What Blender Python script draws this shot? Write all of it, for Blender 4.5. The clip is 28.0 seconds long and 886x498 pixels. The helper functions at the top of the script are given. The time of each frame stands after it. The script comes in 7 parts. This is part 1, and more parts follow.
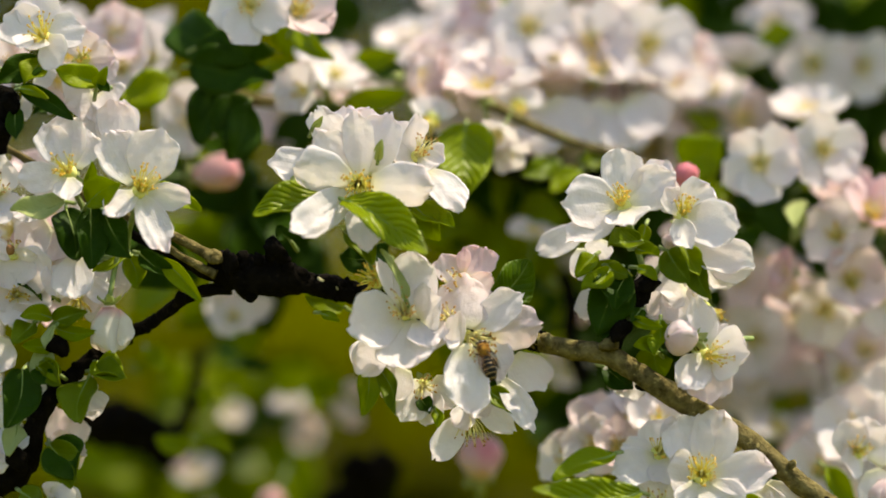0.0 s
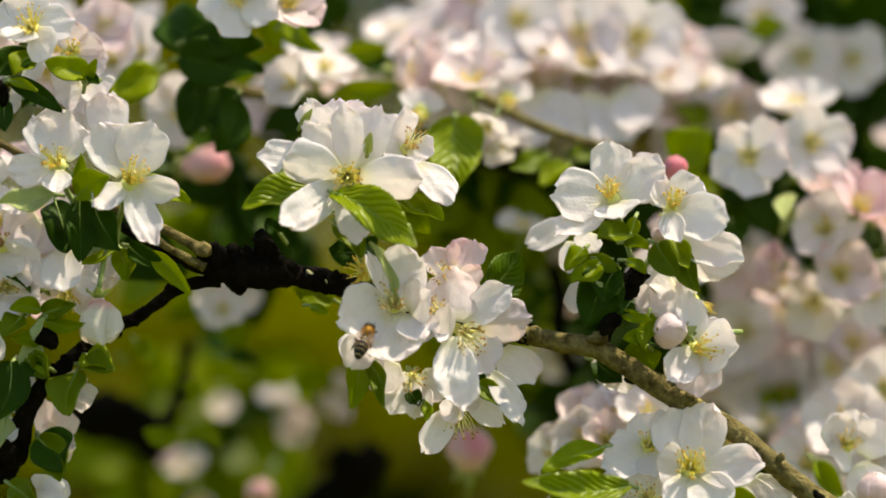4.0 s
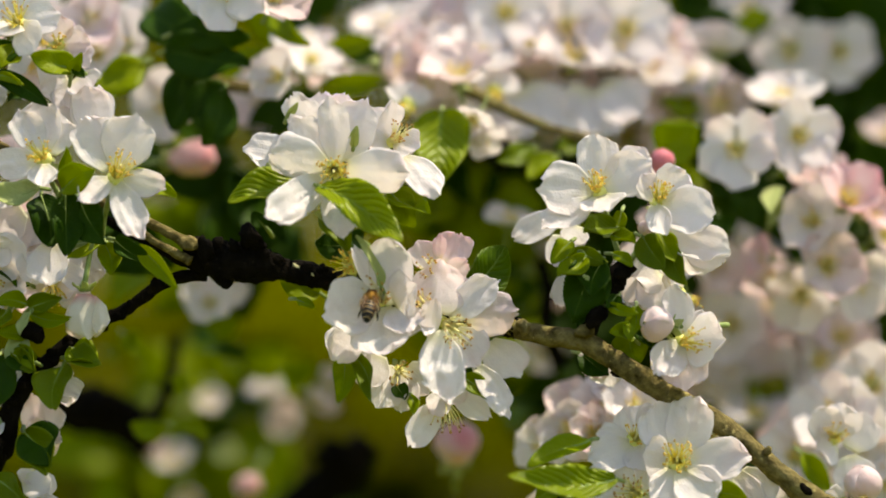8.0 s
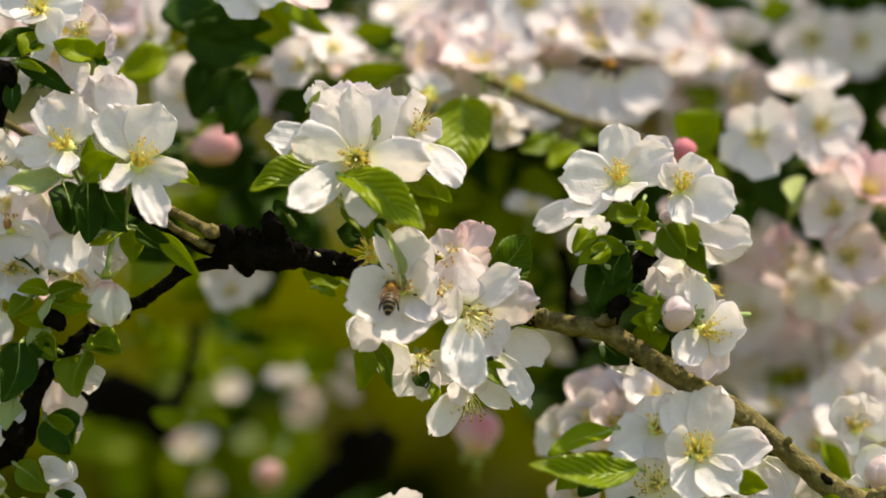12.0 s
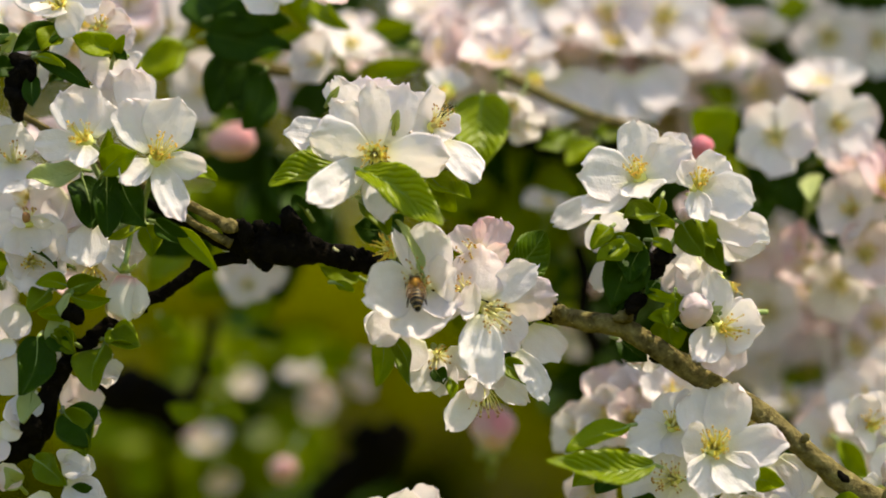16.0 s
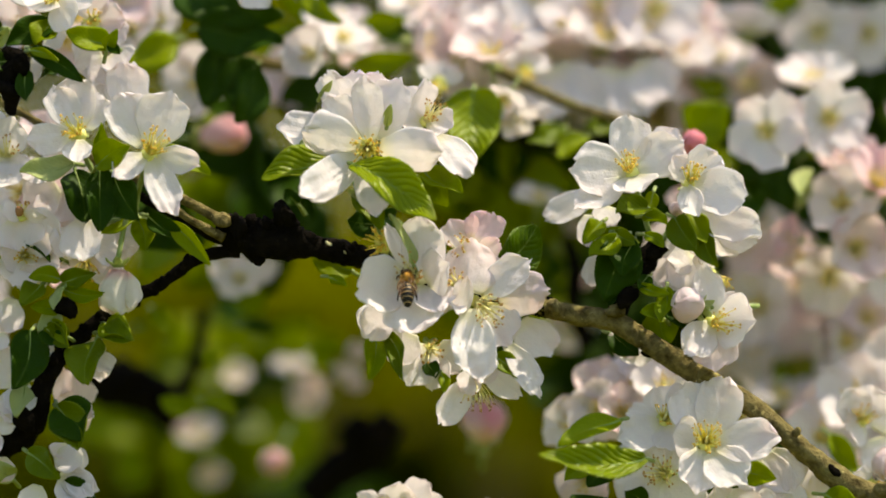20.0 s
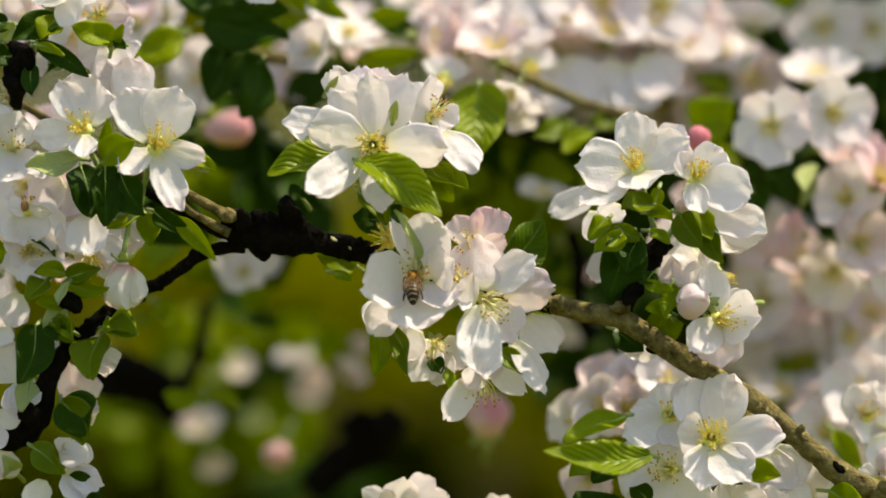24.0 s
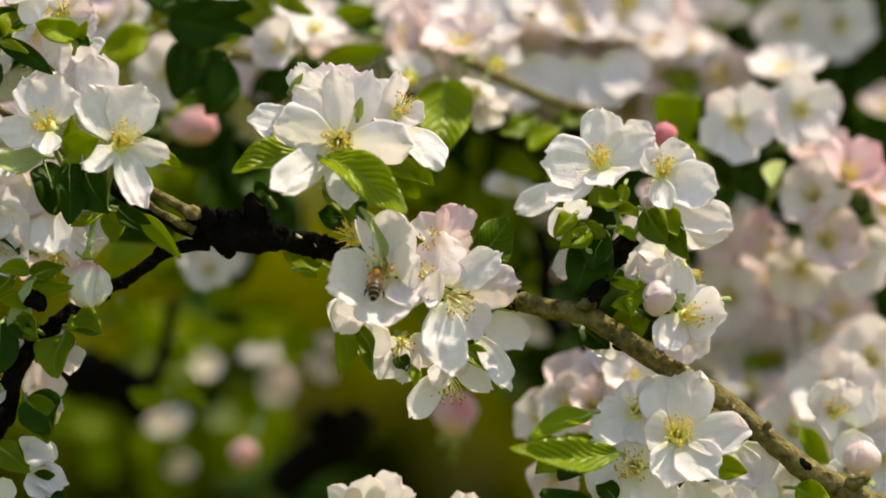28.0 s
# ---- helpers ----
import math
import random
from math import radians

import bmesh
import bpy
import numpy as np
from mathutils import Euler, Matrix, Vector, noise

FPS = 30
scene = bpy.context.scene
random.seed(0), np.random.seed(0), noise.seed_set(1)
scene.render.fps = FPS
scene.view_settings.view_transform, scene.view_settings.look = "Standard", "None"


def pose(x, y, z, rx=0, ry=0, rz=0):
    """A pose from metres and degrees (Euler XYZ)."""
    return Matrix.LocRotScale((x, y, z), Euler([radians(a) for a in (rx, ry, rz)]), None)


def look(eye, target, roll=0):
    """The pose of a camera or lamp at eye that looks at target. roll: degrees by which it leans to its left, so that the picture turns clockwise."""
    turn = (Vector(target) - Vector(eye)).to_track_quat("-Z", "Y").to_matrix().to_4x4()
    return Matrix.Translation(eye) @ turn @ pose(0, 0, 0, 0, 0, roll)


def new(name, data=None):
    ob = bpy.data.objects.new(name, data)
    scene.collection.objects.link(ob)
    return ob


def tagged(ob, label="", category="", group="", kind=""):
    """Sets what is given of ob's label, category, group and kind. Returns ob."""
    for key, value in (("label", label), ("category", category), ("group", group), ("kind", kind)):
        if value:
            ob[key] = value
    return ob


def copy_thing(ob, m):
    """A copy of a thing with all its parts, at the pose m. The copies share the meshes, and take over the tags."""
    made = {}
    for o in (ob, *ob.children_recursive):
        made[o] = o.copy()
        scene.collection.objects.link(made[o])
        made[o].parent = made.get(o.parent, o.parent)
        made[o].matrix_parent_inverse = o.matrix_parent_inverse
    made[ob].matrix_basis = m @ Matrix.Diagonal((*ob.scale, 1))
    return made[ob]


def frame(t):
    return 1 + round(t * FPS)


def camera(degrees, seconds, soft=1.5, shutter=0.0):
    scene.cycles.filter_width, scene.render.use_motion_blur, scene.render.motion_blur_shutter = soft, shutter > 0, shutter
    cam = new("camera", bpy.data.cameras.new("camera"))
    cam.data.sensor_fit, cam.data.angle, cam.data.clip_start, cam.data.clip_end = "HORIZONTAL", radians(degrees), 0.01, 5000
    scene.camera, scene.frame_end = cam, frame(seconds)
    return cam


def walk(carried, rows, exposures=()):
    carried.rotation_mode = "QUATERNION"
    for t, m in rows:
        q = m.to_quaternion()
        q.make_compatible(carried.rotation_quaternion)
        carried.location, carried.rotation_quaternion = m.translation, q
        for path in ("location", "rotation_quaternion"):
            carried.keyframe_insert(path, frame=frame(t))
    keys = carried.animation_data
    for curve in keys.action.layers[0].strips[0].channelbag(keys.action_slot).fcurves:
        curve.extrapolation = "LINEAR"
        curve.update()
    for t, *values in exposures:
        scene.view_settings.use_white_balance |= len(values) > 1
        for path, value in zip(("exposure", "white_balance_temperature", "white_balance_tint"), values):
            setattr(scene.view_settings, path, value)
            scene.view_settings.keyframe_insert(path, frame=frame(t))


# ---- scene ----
SUN_ELEVATION, SUN_ROTATION = 63.0, 76.0
SUN_STRENGTH, SKY_STRENGTH = 3.6, 0.14
EXPOSURE, KELVIN, TINT = 0.92, 8000, 3.5

cam = camera(14, 28.0, soft=1.8)
cam.data.dof.use_dof = True
cam.data.dof.focus_distance = 1.06
cam.data.dof.aperture_fstop = 4.0

PATH = [
    (0, pose(0.00448, -1.05884, 1.49817, 90.5626, 0.4377, -0.0437)),
    (0.5, pose(0.00427, -1.05873, 1.49895, 90.5118, 0.3980, -0.0573)),
    (1, pose(0.00394, -1.05854, 1.49961, 90.4539, 0.3728, -0.0737)),
    (1.5, pose(0.00362, -1.05840, 1.49992, 90.4087, 0.3605, -0.0819)),
    (2, pose(0.00347, -1.05842, 1.49982, 90.3751, 0.3307, -0.0996)),
    (2.5, pose(0.00345, -1.05857, 1.49953, 90.3671, 0.3056, -0.1218)),
    (3, pose(0.00343, -1.05876, 1.49928, 90.3767, 0.3332, -0.1702)),
    (3.5, pose(0.00338, -1.05893, 1.49917, 90.3919, 0.3557, -0.2313)),
    (5.5, pose(0.00389, -1.05855, 1.49995, 90.3646, 0.3537, -0.3502)),
    (6, pose(0.00408, -1.05851, 1.49966, 90.3591, 0.2945, -0.3445)),
    (6.5, pose(0.00438, -1.05841, 1.49935, 90.3529, 0.2982, -0.3477)),
    (7, pose(0.00485, -1.05825, 1.49919, 90.3396, 0.3172, -0.3589)),
    (7.5, pose(0.00547, -1.05804, 1.49937, 90.3015, 0.3830, -0.3624)),
    (8, pose(0.00616, -1.05784, 1.49994, 90.2481, 0.4369, -0.3419)),
    (8.5, pose(0.00678, -1.05777, 1.50058, 90.1876, 0.4362, -0.2954)),
    (9, pose(0.00715, -1.05784, 1.50090, 90.1497, 0.3743, -0.2362)),
    (9.5, pose(0.00723, -1.05795, 1.50083, 90.1359, 0.3836, -0.1681)),
    (10, pose(0.00704, -1.05799, 1.50067, 90.1273, 0.3063, -0.1140)),
    (10.5, pose(0.00667, -1.05798, 1.50064, 90.1166, 0.2953, -0.0734)),
    (11, pose(0.00612, -1.05803, 1.50061, 90.0934, 0.2864, -0.0619)),
    (11.5, pose(0.00550, -1.05822, 1.50043, 90.0776, 0.2681, -0.0624)),
    (12, pose(0.00498, -1.05847, 1.50021, 90.0587, 0.2635, -0.0632)),
    (12.5, pose(0.00460, -1.05867, 1.50009, 90.0436, 0.2216, -0.0569)),
    (14.5, pose(0.00134, -1.05901, 1.50065, 89.9806, 0.0965, -0.0957)),
    (15, pose(0.00081, -1.05910, 1.50023, 90.0002, 0.0177, -0.0752)),
    (15.5, pose(0.00052, -1.05929, 1.49975, 90.0207, -0.0429, -0.0521)),
    (16, pose(0.00039, -1.05958, 1.49928, 90.0416, -0.0278, -0.0236)),
    (16.5, pose(0.00007, -1.05989, 1.49899, 90.0535, -0.0213, -0.0171)),
    (17, pose(-0.00056, -1.06017, 1.49913, 90.0465, 0.0018, -0.0300)),
    (17.5, pose(-0.00113, -1.06047, 1.49979, 90.0202, -0.0483, -0.0553)),
    (18, pose(-0.00133, -1.06086, 1.50062, 89.9883, -0.0386, -0.0732)),
    (18.5, pose(-0.00136, -1.06128, 1.50111, 89.9573, -0.0187, -0.0997)),
    (19, pose(-0.00162, -1.06156, 1.50119, 89.9311, -0.0848, -0.1572)),
    (19.5, pose(-0.00223, -1.06169, 1.50130, 89.8801, -0.0562, -0.2423)),
    (20, pose(-0.00296, -1.06176, 1.50193, 89.8067, -0.0808, -0.3236)),
    (20.5, pose(-0.00339, -1.06188, 1.50312, 89.7192, -0.0491, -0.3626)),
    (21, pose(-0.00334, -1.06202, 1.50446, 89.6434, -0.0018, -0.3528)),
    (21.5, pose(-0.00309, -1.06212, 1.50550, 89.5870, 0.0020, -0.3111)),
    (23.5, pose(-0.00696, -1.06217, 1.50605, 89.5086, -0.1972, -0.4284)),
    (24, pose(-0.00656, -1.06202, 1.50679, 89.4798, -0.2345, -0.4315)),
    (24.5, pose(-0.00628, -1.06180, 1.50720, 89.4767, -0.2990, -0.4668)),
    (25, pose(-0.00628, -1.06151, 1.50695, 89.5077, -0.2961, -0.5259)),
    (25.5, pose(-0.00637, -1.06115, 1.50627, 89.5565, -0.3108, -0.6073)),
    (26, pose(-0.00622, -1.06075, 1.50566, 89.5870, -0.2920, -0.6876)),
    (26.5, pose(-0.00571, -1.06032, 1.50536, 89.5829, -0.2357, -0.7538)),
    (27, pose(-0.00498, -1.05988, 1.50533, 89.5610, -0.1912, -0.7923)),
    (27.5, pose(-0.00433, -1.05946, 1.50538, 89.5334, -0.1169, -0.8232)),
    (28, pose(-0.00392, -1.05911, 1.50541, 89.5086, -0.1213, -0.8388)),
]
walk(cam, PATH, [(0, EXPOSURE, KELVIN, TINT), (28, EXPOSURE, KELVIN, TINT)])

# ---- world and light ----
world = bpy.data.worlds.new("world")
scene.world = world
world.use_nodes = True
wn = world.node_tree
sky = wn.nodes.new("ShaderNodeTexSky")
sky.sky_type, sky.sun_disc = "NISHITA", False
sky.sun_elevation, sky.sun_rotation = radians(SUN_ELEVATION), radians(SUN_ROTATION)
wn.links.new(sky.outputs["Color"], wn.nodes["Background"].inputs["Color"])
wn.nodes["Background"].inputs["Strength"].default_value = SKY_STRENGTH

lamp = bpy.data.lights.new("sun", "SUN")
lamp.energy, lamp.angle, lamp.color = SUN_STRENGTH, radians(0.5), (1.0, 0.95, 0.87)
sun = new("sun", lamp)
sun.matrix_world = look((0, 0, 0), (
    -math.sin(radians(SUN_ROTATION)) * math.cos(radians(SUN_ELEVATION)),
    -math.cos(radians(SUN_ROTATION)) * math.cos(radians(SUN_ELEVATION)),
    -math.sin(radians(SUN_ELEVATION))))

# ---- materials ----


def material(name):
    m = bpy.data.materials.new(name)
    m.use_nodes = True
    t = m.node_tree
    b = t.nodes["Principled BSDF"]
    return m, t, b


def link(t, a, b):
    t.links.new(a, b)


def noise_node(t, scale, detail=4.0, vector=None, rough=0.55):
    n = t.nodes.new("ShaderNodeTexNoise")
    n.inputs["Scale"].default_value, n.inputs["Detail"].default_value = scale, detail
    n.inputs["Roughness"].default_value = rough
    if vector is not None:
        link(t, vector, n.inputs["Vector"])
    return n.outputs["Fac"]


def ramp(t, fac, *stops):
    r = t.nodes.new("ShaderNodeValToRGB")
    e = r.color_ramp.elements
    while len(e) < len(stops):
        e.new(0.5)
    for el, (p, c) in zip(e, stops):
        el.position, el.color = p, (*c, 1)
    link(t, fac, r.inputs["Fac"])
    return r.outputs["Color"]


def mix(t, fac, a, b, blend="MIX"):
    n = t.nodes.new("ShaderNodeMix")
    n.data_type, n.blend_type = "RGBA", blend
    for socket, value in ((n.inputs["Factor"], fac), (n.inputs["A"], a), (n.inputs["B"], b)):
        if hasattr(value, "links"):
            link(t, value, socket)
        elif isinstance(value, tuple):
            socket.default_value = (*value, 1)
        else:
            socket.default_value = value
    return n.outputs["Result"]


def maths(t, op, a, b=0.0, c=0.0):
    n = t.nodes.new("ShaderNodeMath")
    n.operation = op
    for socket, value in zip(n.inputs, (a, b, c)):
        if hasattr(value, "links"):
            link(t, value, socket)
        else:
            socket.default_value = value
    return n.outputs["Value"]


def bump(t, bsdf, height, strength, distance):
    n = t.nodes.new("ShaderNodeBump")
    n.inputs["Strength"].default_value, n.inputs["Distance"].default_value = strength, distance
    link(t, height, n.inputs["Height"])
    link(t, n.outputs["Normal"], bsdf.inputs["Normal"])
    return n.outputs["Normal"]


def object_coords(t):
    return t.nodes.new("ShaderNodeTexCoord").outputs["Object"]


def sheer(t, bsdf, colour, share, normal=None):
    """Lets part of the light through a thin sheet."""
    tr = t.nodes.new("ShaderNodeBsdfTranslucent")
    link(t, colour, tr.inputs["Color"])
    if normal is not None:
        link(t, normal, tr.inputs["Normal"])
    mx = t.nodes.new("ShaderNodeMixShader")
    mx.inputs["Fac"].default_value = share
    link(t, bsdf.outputs["BSDF"], mx.inputs[1])
    link(t, tr.outputs["BSDF"], mx.inputs[2])
    link(t, mx.outputs["Shader"], t.nodes["Material Output"].inputs["Surface"])


def petal_material(name, body, flush, amount, foot=(0.84, 0.82, 0.42)):
    """body: the colour of the petal, flush: the pink that tints its rim and back in patches."""
    m, t, b = material(name)
    uv = t.nodes.new("ShaderNodeTexCoord").outputs["UV"]
    sep = t.nodes.new("ShaderNodeSeparateXYZ")
    link(t, uv, sep.inputs["Vector"])
    obj = object_coords(t)
    patch = noise_node(t, 90, 3, obj)
    info = t.nodes.new("ShaderNodeObjectInfo")
    rim = maths(t, "POWER", sep.outputs["X"], 2.0)
    f = maths(t, "MULTIPLY", maths(t, "MULTIPLY_ADD", patch, 1.6, -0.45), maths(t, "MULTIPLY_ADD", rim, 0.9, 0.1))
    f = maths(t, "MULTIPLY", f, maths(t, "MULTIPLY_ADD", info.outputs["Random"], 1.2, 0.4))
    f = maths(t, "MULTIPLY", f, amount)
    f.node.use_clamp = True
    col = mix(t, f, body, flush)
    # fine veins that fan out from the claw
    fan = maths(t, "MULTIPLY", maths(t, "SUBTRACT", sep.outputs["Y"], 0.5), 85.0)
    wob = noise_node(t, 260, 2, obj)
    vein = maths(t, "SINE", maths(t, "MULTIPLY_ADD", wob, 5.0, fan))
    col = mix(t, maths(t, "MULTIPLY_ADD", vein, 0.009, 0.03), col, tuple(0.86 * c for c in body))
    # a green-yellow claw
    claw = maths(t, "SUBTRACT", 0.26, sep.outputs["X"])
    claw.node.use_clamp = True
    col = mix(t, maths(t, "MULTIPLY", claw, 2.2), col, foot)
    link(t, col, b.inputs["Base Color"])
    b.inputs["Roughness"].default_value = 0.5
    b.inputs["Specular IOR Level"].default_value = 0.3
    b.inputs["Sheen Weight"].default_value = 0.15
    h = maths(t, "ADD", maths(t, "MULTIPLY", vein, 0.012), noise_node(t, 210, 4, obj, 0.6))
    nrm = bump(t, b, h, 0.55, 0.0011)
    sheer(t, b, mix(t, 0.5, col, (0.965, 0.94, 0.90)), 0.56, nrm)
    return m


def leaf_material(name, low, high, vein_col, through_col, gloss, share, quilt=0.07, lines=0.3, shine=0.2):
    m, t, b = material(name)
    uv = t.nodes.new("ShaderNodeTexCoord").outputs["UV"]
    sep = t.nodes.new("ShaderNodeSeparateXYZ")
    link(t, uv, sep.inputs["Vector"])
    obj = object_coords(t)
    info = t.nodes.new("ShaderNodeObjectInfo")
    tone = maths(t, "ADD", maths(t, "MULTIPLY", noise_node(t, 120, 5, obj), 0.7), maths(t, "MULTIPLY", info.outputs["Random"], 0.3))
    col = mix(t, tone, low, high)
    side = maths(t, "ABSOLUTE", maths(t, "SUBTRACT", sep.outputs["Y"], 0.5))
    run = maths(t, "MULTIPLY_ADD", side, -0.75, sep.outputs["X"])
    run = maths(t, "MULTIPLY_ADD", noise_node(t, 160, 2, obj), 0.09, run)
    ribs = maths(t, "ABSOLUTE", maths(t, "SINE", maths(t, "MULTIPLY", run, 26.0)))
    thin = maths(t, "MULTIPLY", maths(t, "SUBTRACT", 0.11, ribs), 6.0)
    thin.node.use_clamp = True
    mid = maths(t, "MULTIPLY", maths(t, "SUBTRACT", 0.035, side), 26.0)
    mid.node.use_clamp = True
    col = mix(t, maths(t, "MULTIPLY", maths(t, "MAXIMUM", maths(t, "MULTIPLY", thin, lines), mid), 0.55), col, vein_col)
    edge = maths(t, "MULTIPLY", maths(t, "SUBTRACT", side, 0.46), 14.0)
    edge.node.use_clamp = True
    col = mix(t, maths(t, "MULTIPLY", edge, 0.5), col, vein_col)
    spots = ramp(t, noise_node(t, 700, 2, obj), (0.66, (0, 0, 0)), (0.72, (1, 1, 1)))
    col = mix(t, maths(t, "MULTIPLY", spots, 0.25), col, (0.10, 0.07, 0.02))
    link(t, col, b.inputs["Base Color"])
    b.inputs["Roughness"].default_value = gloss
    b.inputs["Specular IOR Level"].default_value = shine
    h = maths(t, "ADD", maths(t, "MULTIPLY", ribs, quilt), maths(t, "MULTIPLY", noise_node(t, 380, 4, obj), 0.9))
    nrm = bump(t, b, h, 0.55, 0.0010)
    sheer(t, b, mix(t, 0.5, col, through_col), share, nrm)
    return m


def bark_material(name, dark, light, lichen, lichen_from):
    m, t, b = material(name)
    obj = object_coords(t)
    n1 = noise_node(t, 260, 6, obj, 0.65)
    n2 = noise_node(t, 120, 5, obj)
    col = ramp(t, n1, (0.32, dark), (0.7, light))
    patch = ramp(t, n2, (lichen_from, (0, 0, 0)), (lichen_from + 0.1, (1, 1, 1)))
    col = mix(t, maths(t, "MULTIPLY", patch, 0.4), col, lichen)
    specks = ramp(t, noise_node(t, 480, 2, obj), (0.66, (0, 0, 0)), (0.7, (1, 1, 1)))
    col = mix(t, maths(t, "MULTIPLY", specks, 0.5), col, tuple(min(1, 2.2 * c) for c in light))
    link(t, col, b.inputs["Base Color"])
    b.inputs["Roughness"].default_value = 0.9
    b.inputs["Specular IOR Level"].default_value = 0.04
    bump(t, b, maths(t, "ADD", n1, maths(t, "MULTIPLY", noise_node(t, 900, 3, obj), 0.5)), 0.9, 0.0015)
    return m


def plain_material(name, a, c, scale, rough, relief=0.0004, share=0.0):
    m, t, b = material(name)
    obj = object_coords(t)
    n = noise_node(t, scale, 4, obj)
    col = ramp(t, n, (0.3, a), (0.7, c))
    link(t, col, b.inputs["Base Color"])
    b.inputs["Roughness"].default_value = rough
    nrm = bump(t, b, noise_node(t, scale * 3, 3, obj), 0.4, relief)
    if share:
        sheer(t, b, col, share, nrm)
    return m


PETAL = petal_material("petal_white", (0.905, 0.862, 0.885), (0.91, 0.64, 0.69), 0.55)
BLUSH = petal_material("petal_blush", (0.90, 0.80, 0.82), (0.90, 0.52, 0.58), 0.9)
BLUSH2 = petal_material("petal_rose", (0.91, 0.74, 0.775), (0.89, 0.42, 0.52), 1.6)
ROSE_BUD = petal_material("petal_bud_rose", (0.90, 0.72, 0.73), (0.86, 0.26, 0.36), 1.3, (0.78, 0.10, 0.20))
ROSE_WHITE = petal_material("petal_rose_white", (0.91, 0.80, 0.82), (0.87, 0.30, 0.40), 2.4, (0.84, 0.20, 0.32))
BUD = petal_material("petal_bud", (0.80, 0.77, 0.70), (0.85, 0.55, 0.55), 0.5, (0.75, 0.16, 0.2))
PINK = petal_material("petal_pink", (0.86, 0.36, 0.42), (0.82, 0.14, 0.24), 1.5)
YOUNG = leaf_material("leaf_young", (0.17, 0.25, 0.003), (0.31, 0.37, 0.006), (0.40, 0.44, 0.04), (0.52, 0.58, 0.004), 0.42, 0.5, shine=0.12)
QUILTED = leaf_material("leaf_quilted", (0.17, 0.25, 0.003), (0.31, 0.37, 0.006), (0.44, 0.50, 0.06), (0.52, 0.58, 0.004), 0.34, 0.5, 0.6, 0.6, shine=0.22)
# Mature green lowered further, so the colour also carries the leaves' shade.
MATURE_SHADE = leaf_material("leaf_mature_shade", (0.008, 0.030, 0.001), (0.035, 0.080, 0.002), (0.09, 0.15, 0.015), (0.16, 0.30, 0.003), 0.5, 0.26, shine=0.08)
FRESH = leaf_material("leaf_fresh", (0.070, 0.115, 0.002), (0.19, 0.25, 0.004), (0.32, 0.40, 0.05), (0.44, 0.50, 0.004), 0.42, 0.42, shine=0.12)
VEINED = leaf_material("leaf_veined", (0.030, 0.075, 0.002), (0.10, 0.17, 0.004), (0.42, 0.50, 0.12), (0.34, 0.44, 0.004), 0.42, 0.4, 0.4, 0.95, 0.12)
DOWNY = leaf_material("leaf_downy", (0.34, 0.39, 0.13), (0.50, 0.54, 0.25), (0.58, 0.62, 0.30), (0.52, 0.58, 0.10), 0.6, 0.42)
STALK = plain_material("stalk_green", (0.16, 0.22, 0.05), (0.26, 0.32, 0.10), 300, 0.6)
RIB = plain_material("midrib_pale", (0.17, 0.25, 0.03), (0.27, 0.35, 0.07), 300, 0.55)
FILAMENT = plain_material("filament_cream", (0.84, 0.74, 0.25), (0.88, 0.82, 0.45), 400, 0.5)
YOLK = plain_material("filament_yellow", (0.84, 0.68, 0.06), (0.88, 0.78, 0.20), 400, 0.5)
CUP = plain_material("nectar_green", (0.60, 0.60, 0.12), (0.78, 0.74, 0.24), 500, 0.5)
ANTHER = plain_material("anther_ochre", (0.34, 0.14, 0.02), (0.66, 0.38, 0.07), 700, 0.7)
POLLEN = plain_material("anther_yellow", (0.60, 0.30, 0.025), (0.78, 0.52, 0.07), 700, 0.7)
# Dark bark taken almost to black: the blossoms' shade is in its colour.
BARK_DARK_SHADE = bark_material("bark_dark_shade", (0.002, 0.0015, 0.001), (0.010, 0.0075, 0.005), (0.06, 0.055, 0.02), 0.70)
BARK = bark_material("bark_olive", (0.045, 0.032, 0.011), (0.26, 0.205, 0.085), (0.32, 0.29, 0.10), 0.58)
LICHEN = plain_material("lichen_pale", (0.34, 0.31, 0.16), (0.55, 0.50, 0.30), 500, 0.9)
WITHERED = plain_material("withered_brown", (0.20, 0.07, 0.02), (0.34, 0.16, 0.06), 300, 0.8)

# ---- shapes ----
ORIGIN = Vector((0, 0, 1.5))


def mm(x, y, z):
    """A place in millimetres from the middle of the branch, 1.5 m over the ground."""
    return Vector((x, y, z)) * 0.001 + ORIGIN


def part(name, bm, mat, parent, label=""):
    me = bpy.data.meshes.new(name)
    bm.to_mesh(me)
    bm.free()
    me.polygons.foreach_set("use_smooth", [True] * len(me.polygons))
    me.materials.append(mat)
    ob = new(name, me)
    ob.parent = parent
    if label:
        ob["label"] = label
    return ob


def thing(name, at, label, category, group=""):
    ob = new(name)
    ob.location = at
    ob.empty_display_size = 0.01
    return tagged(ob, label, category, group)


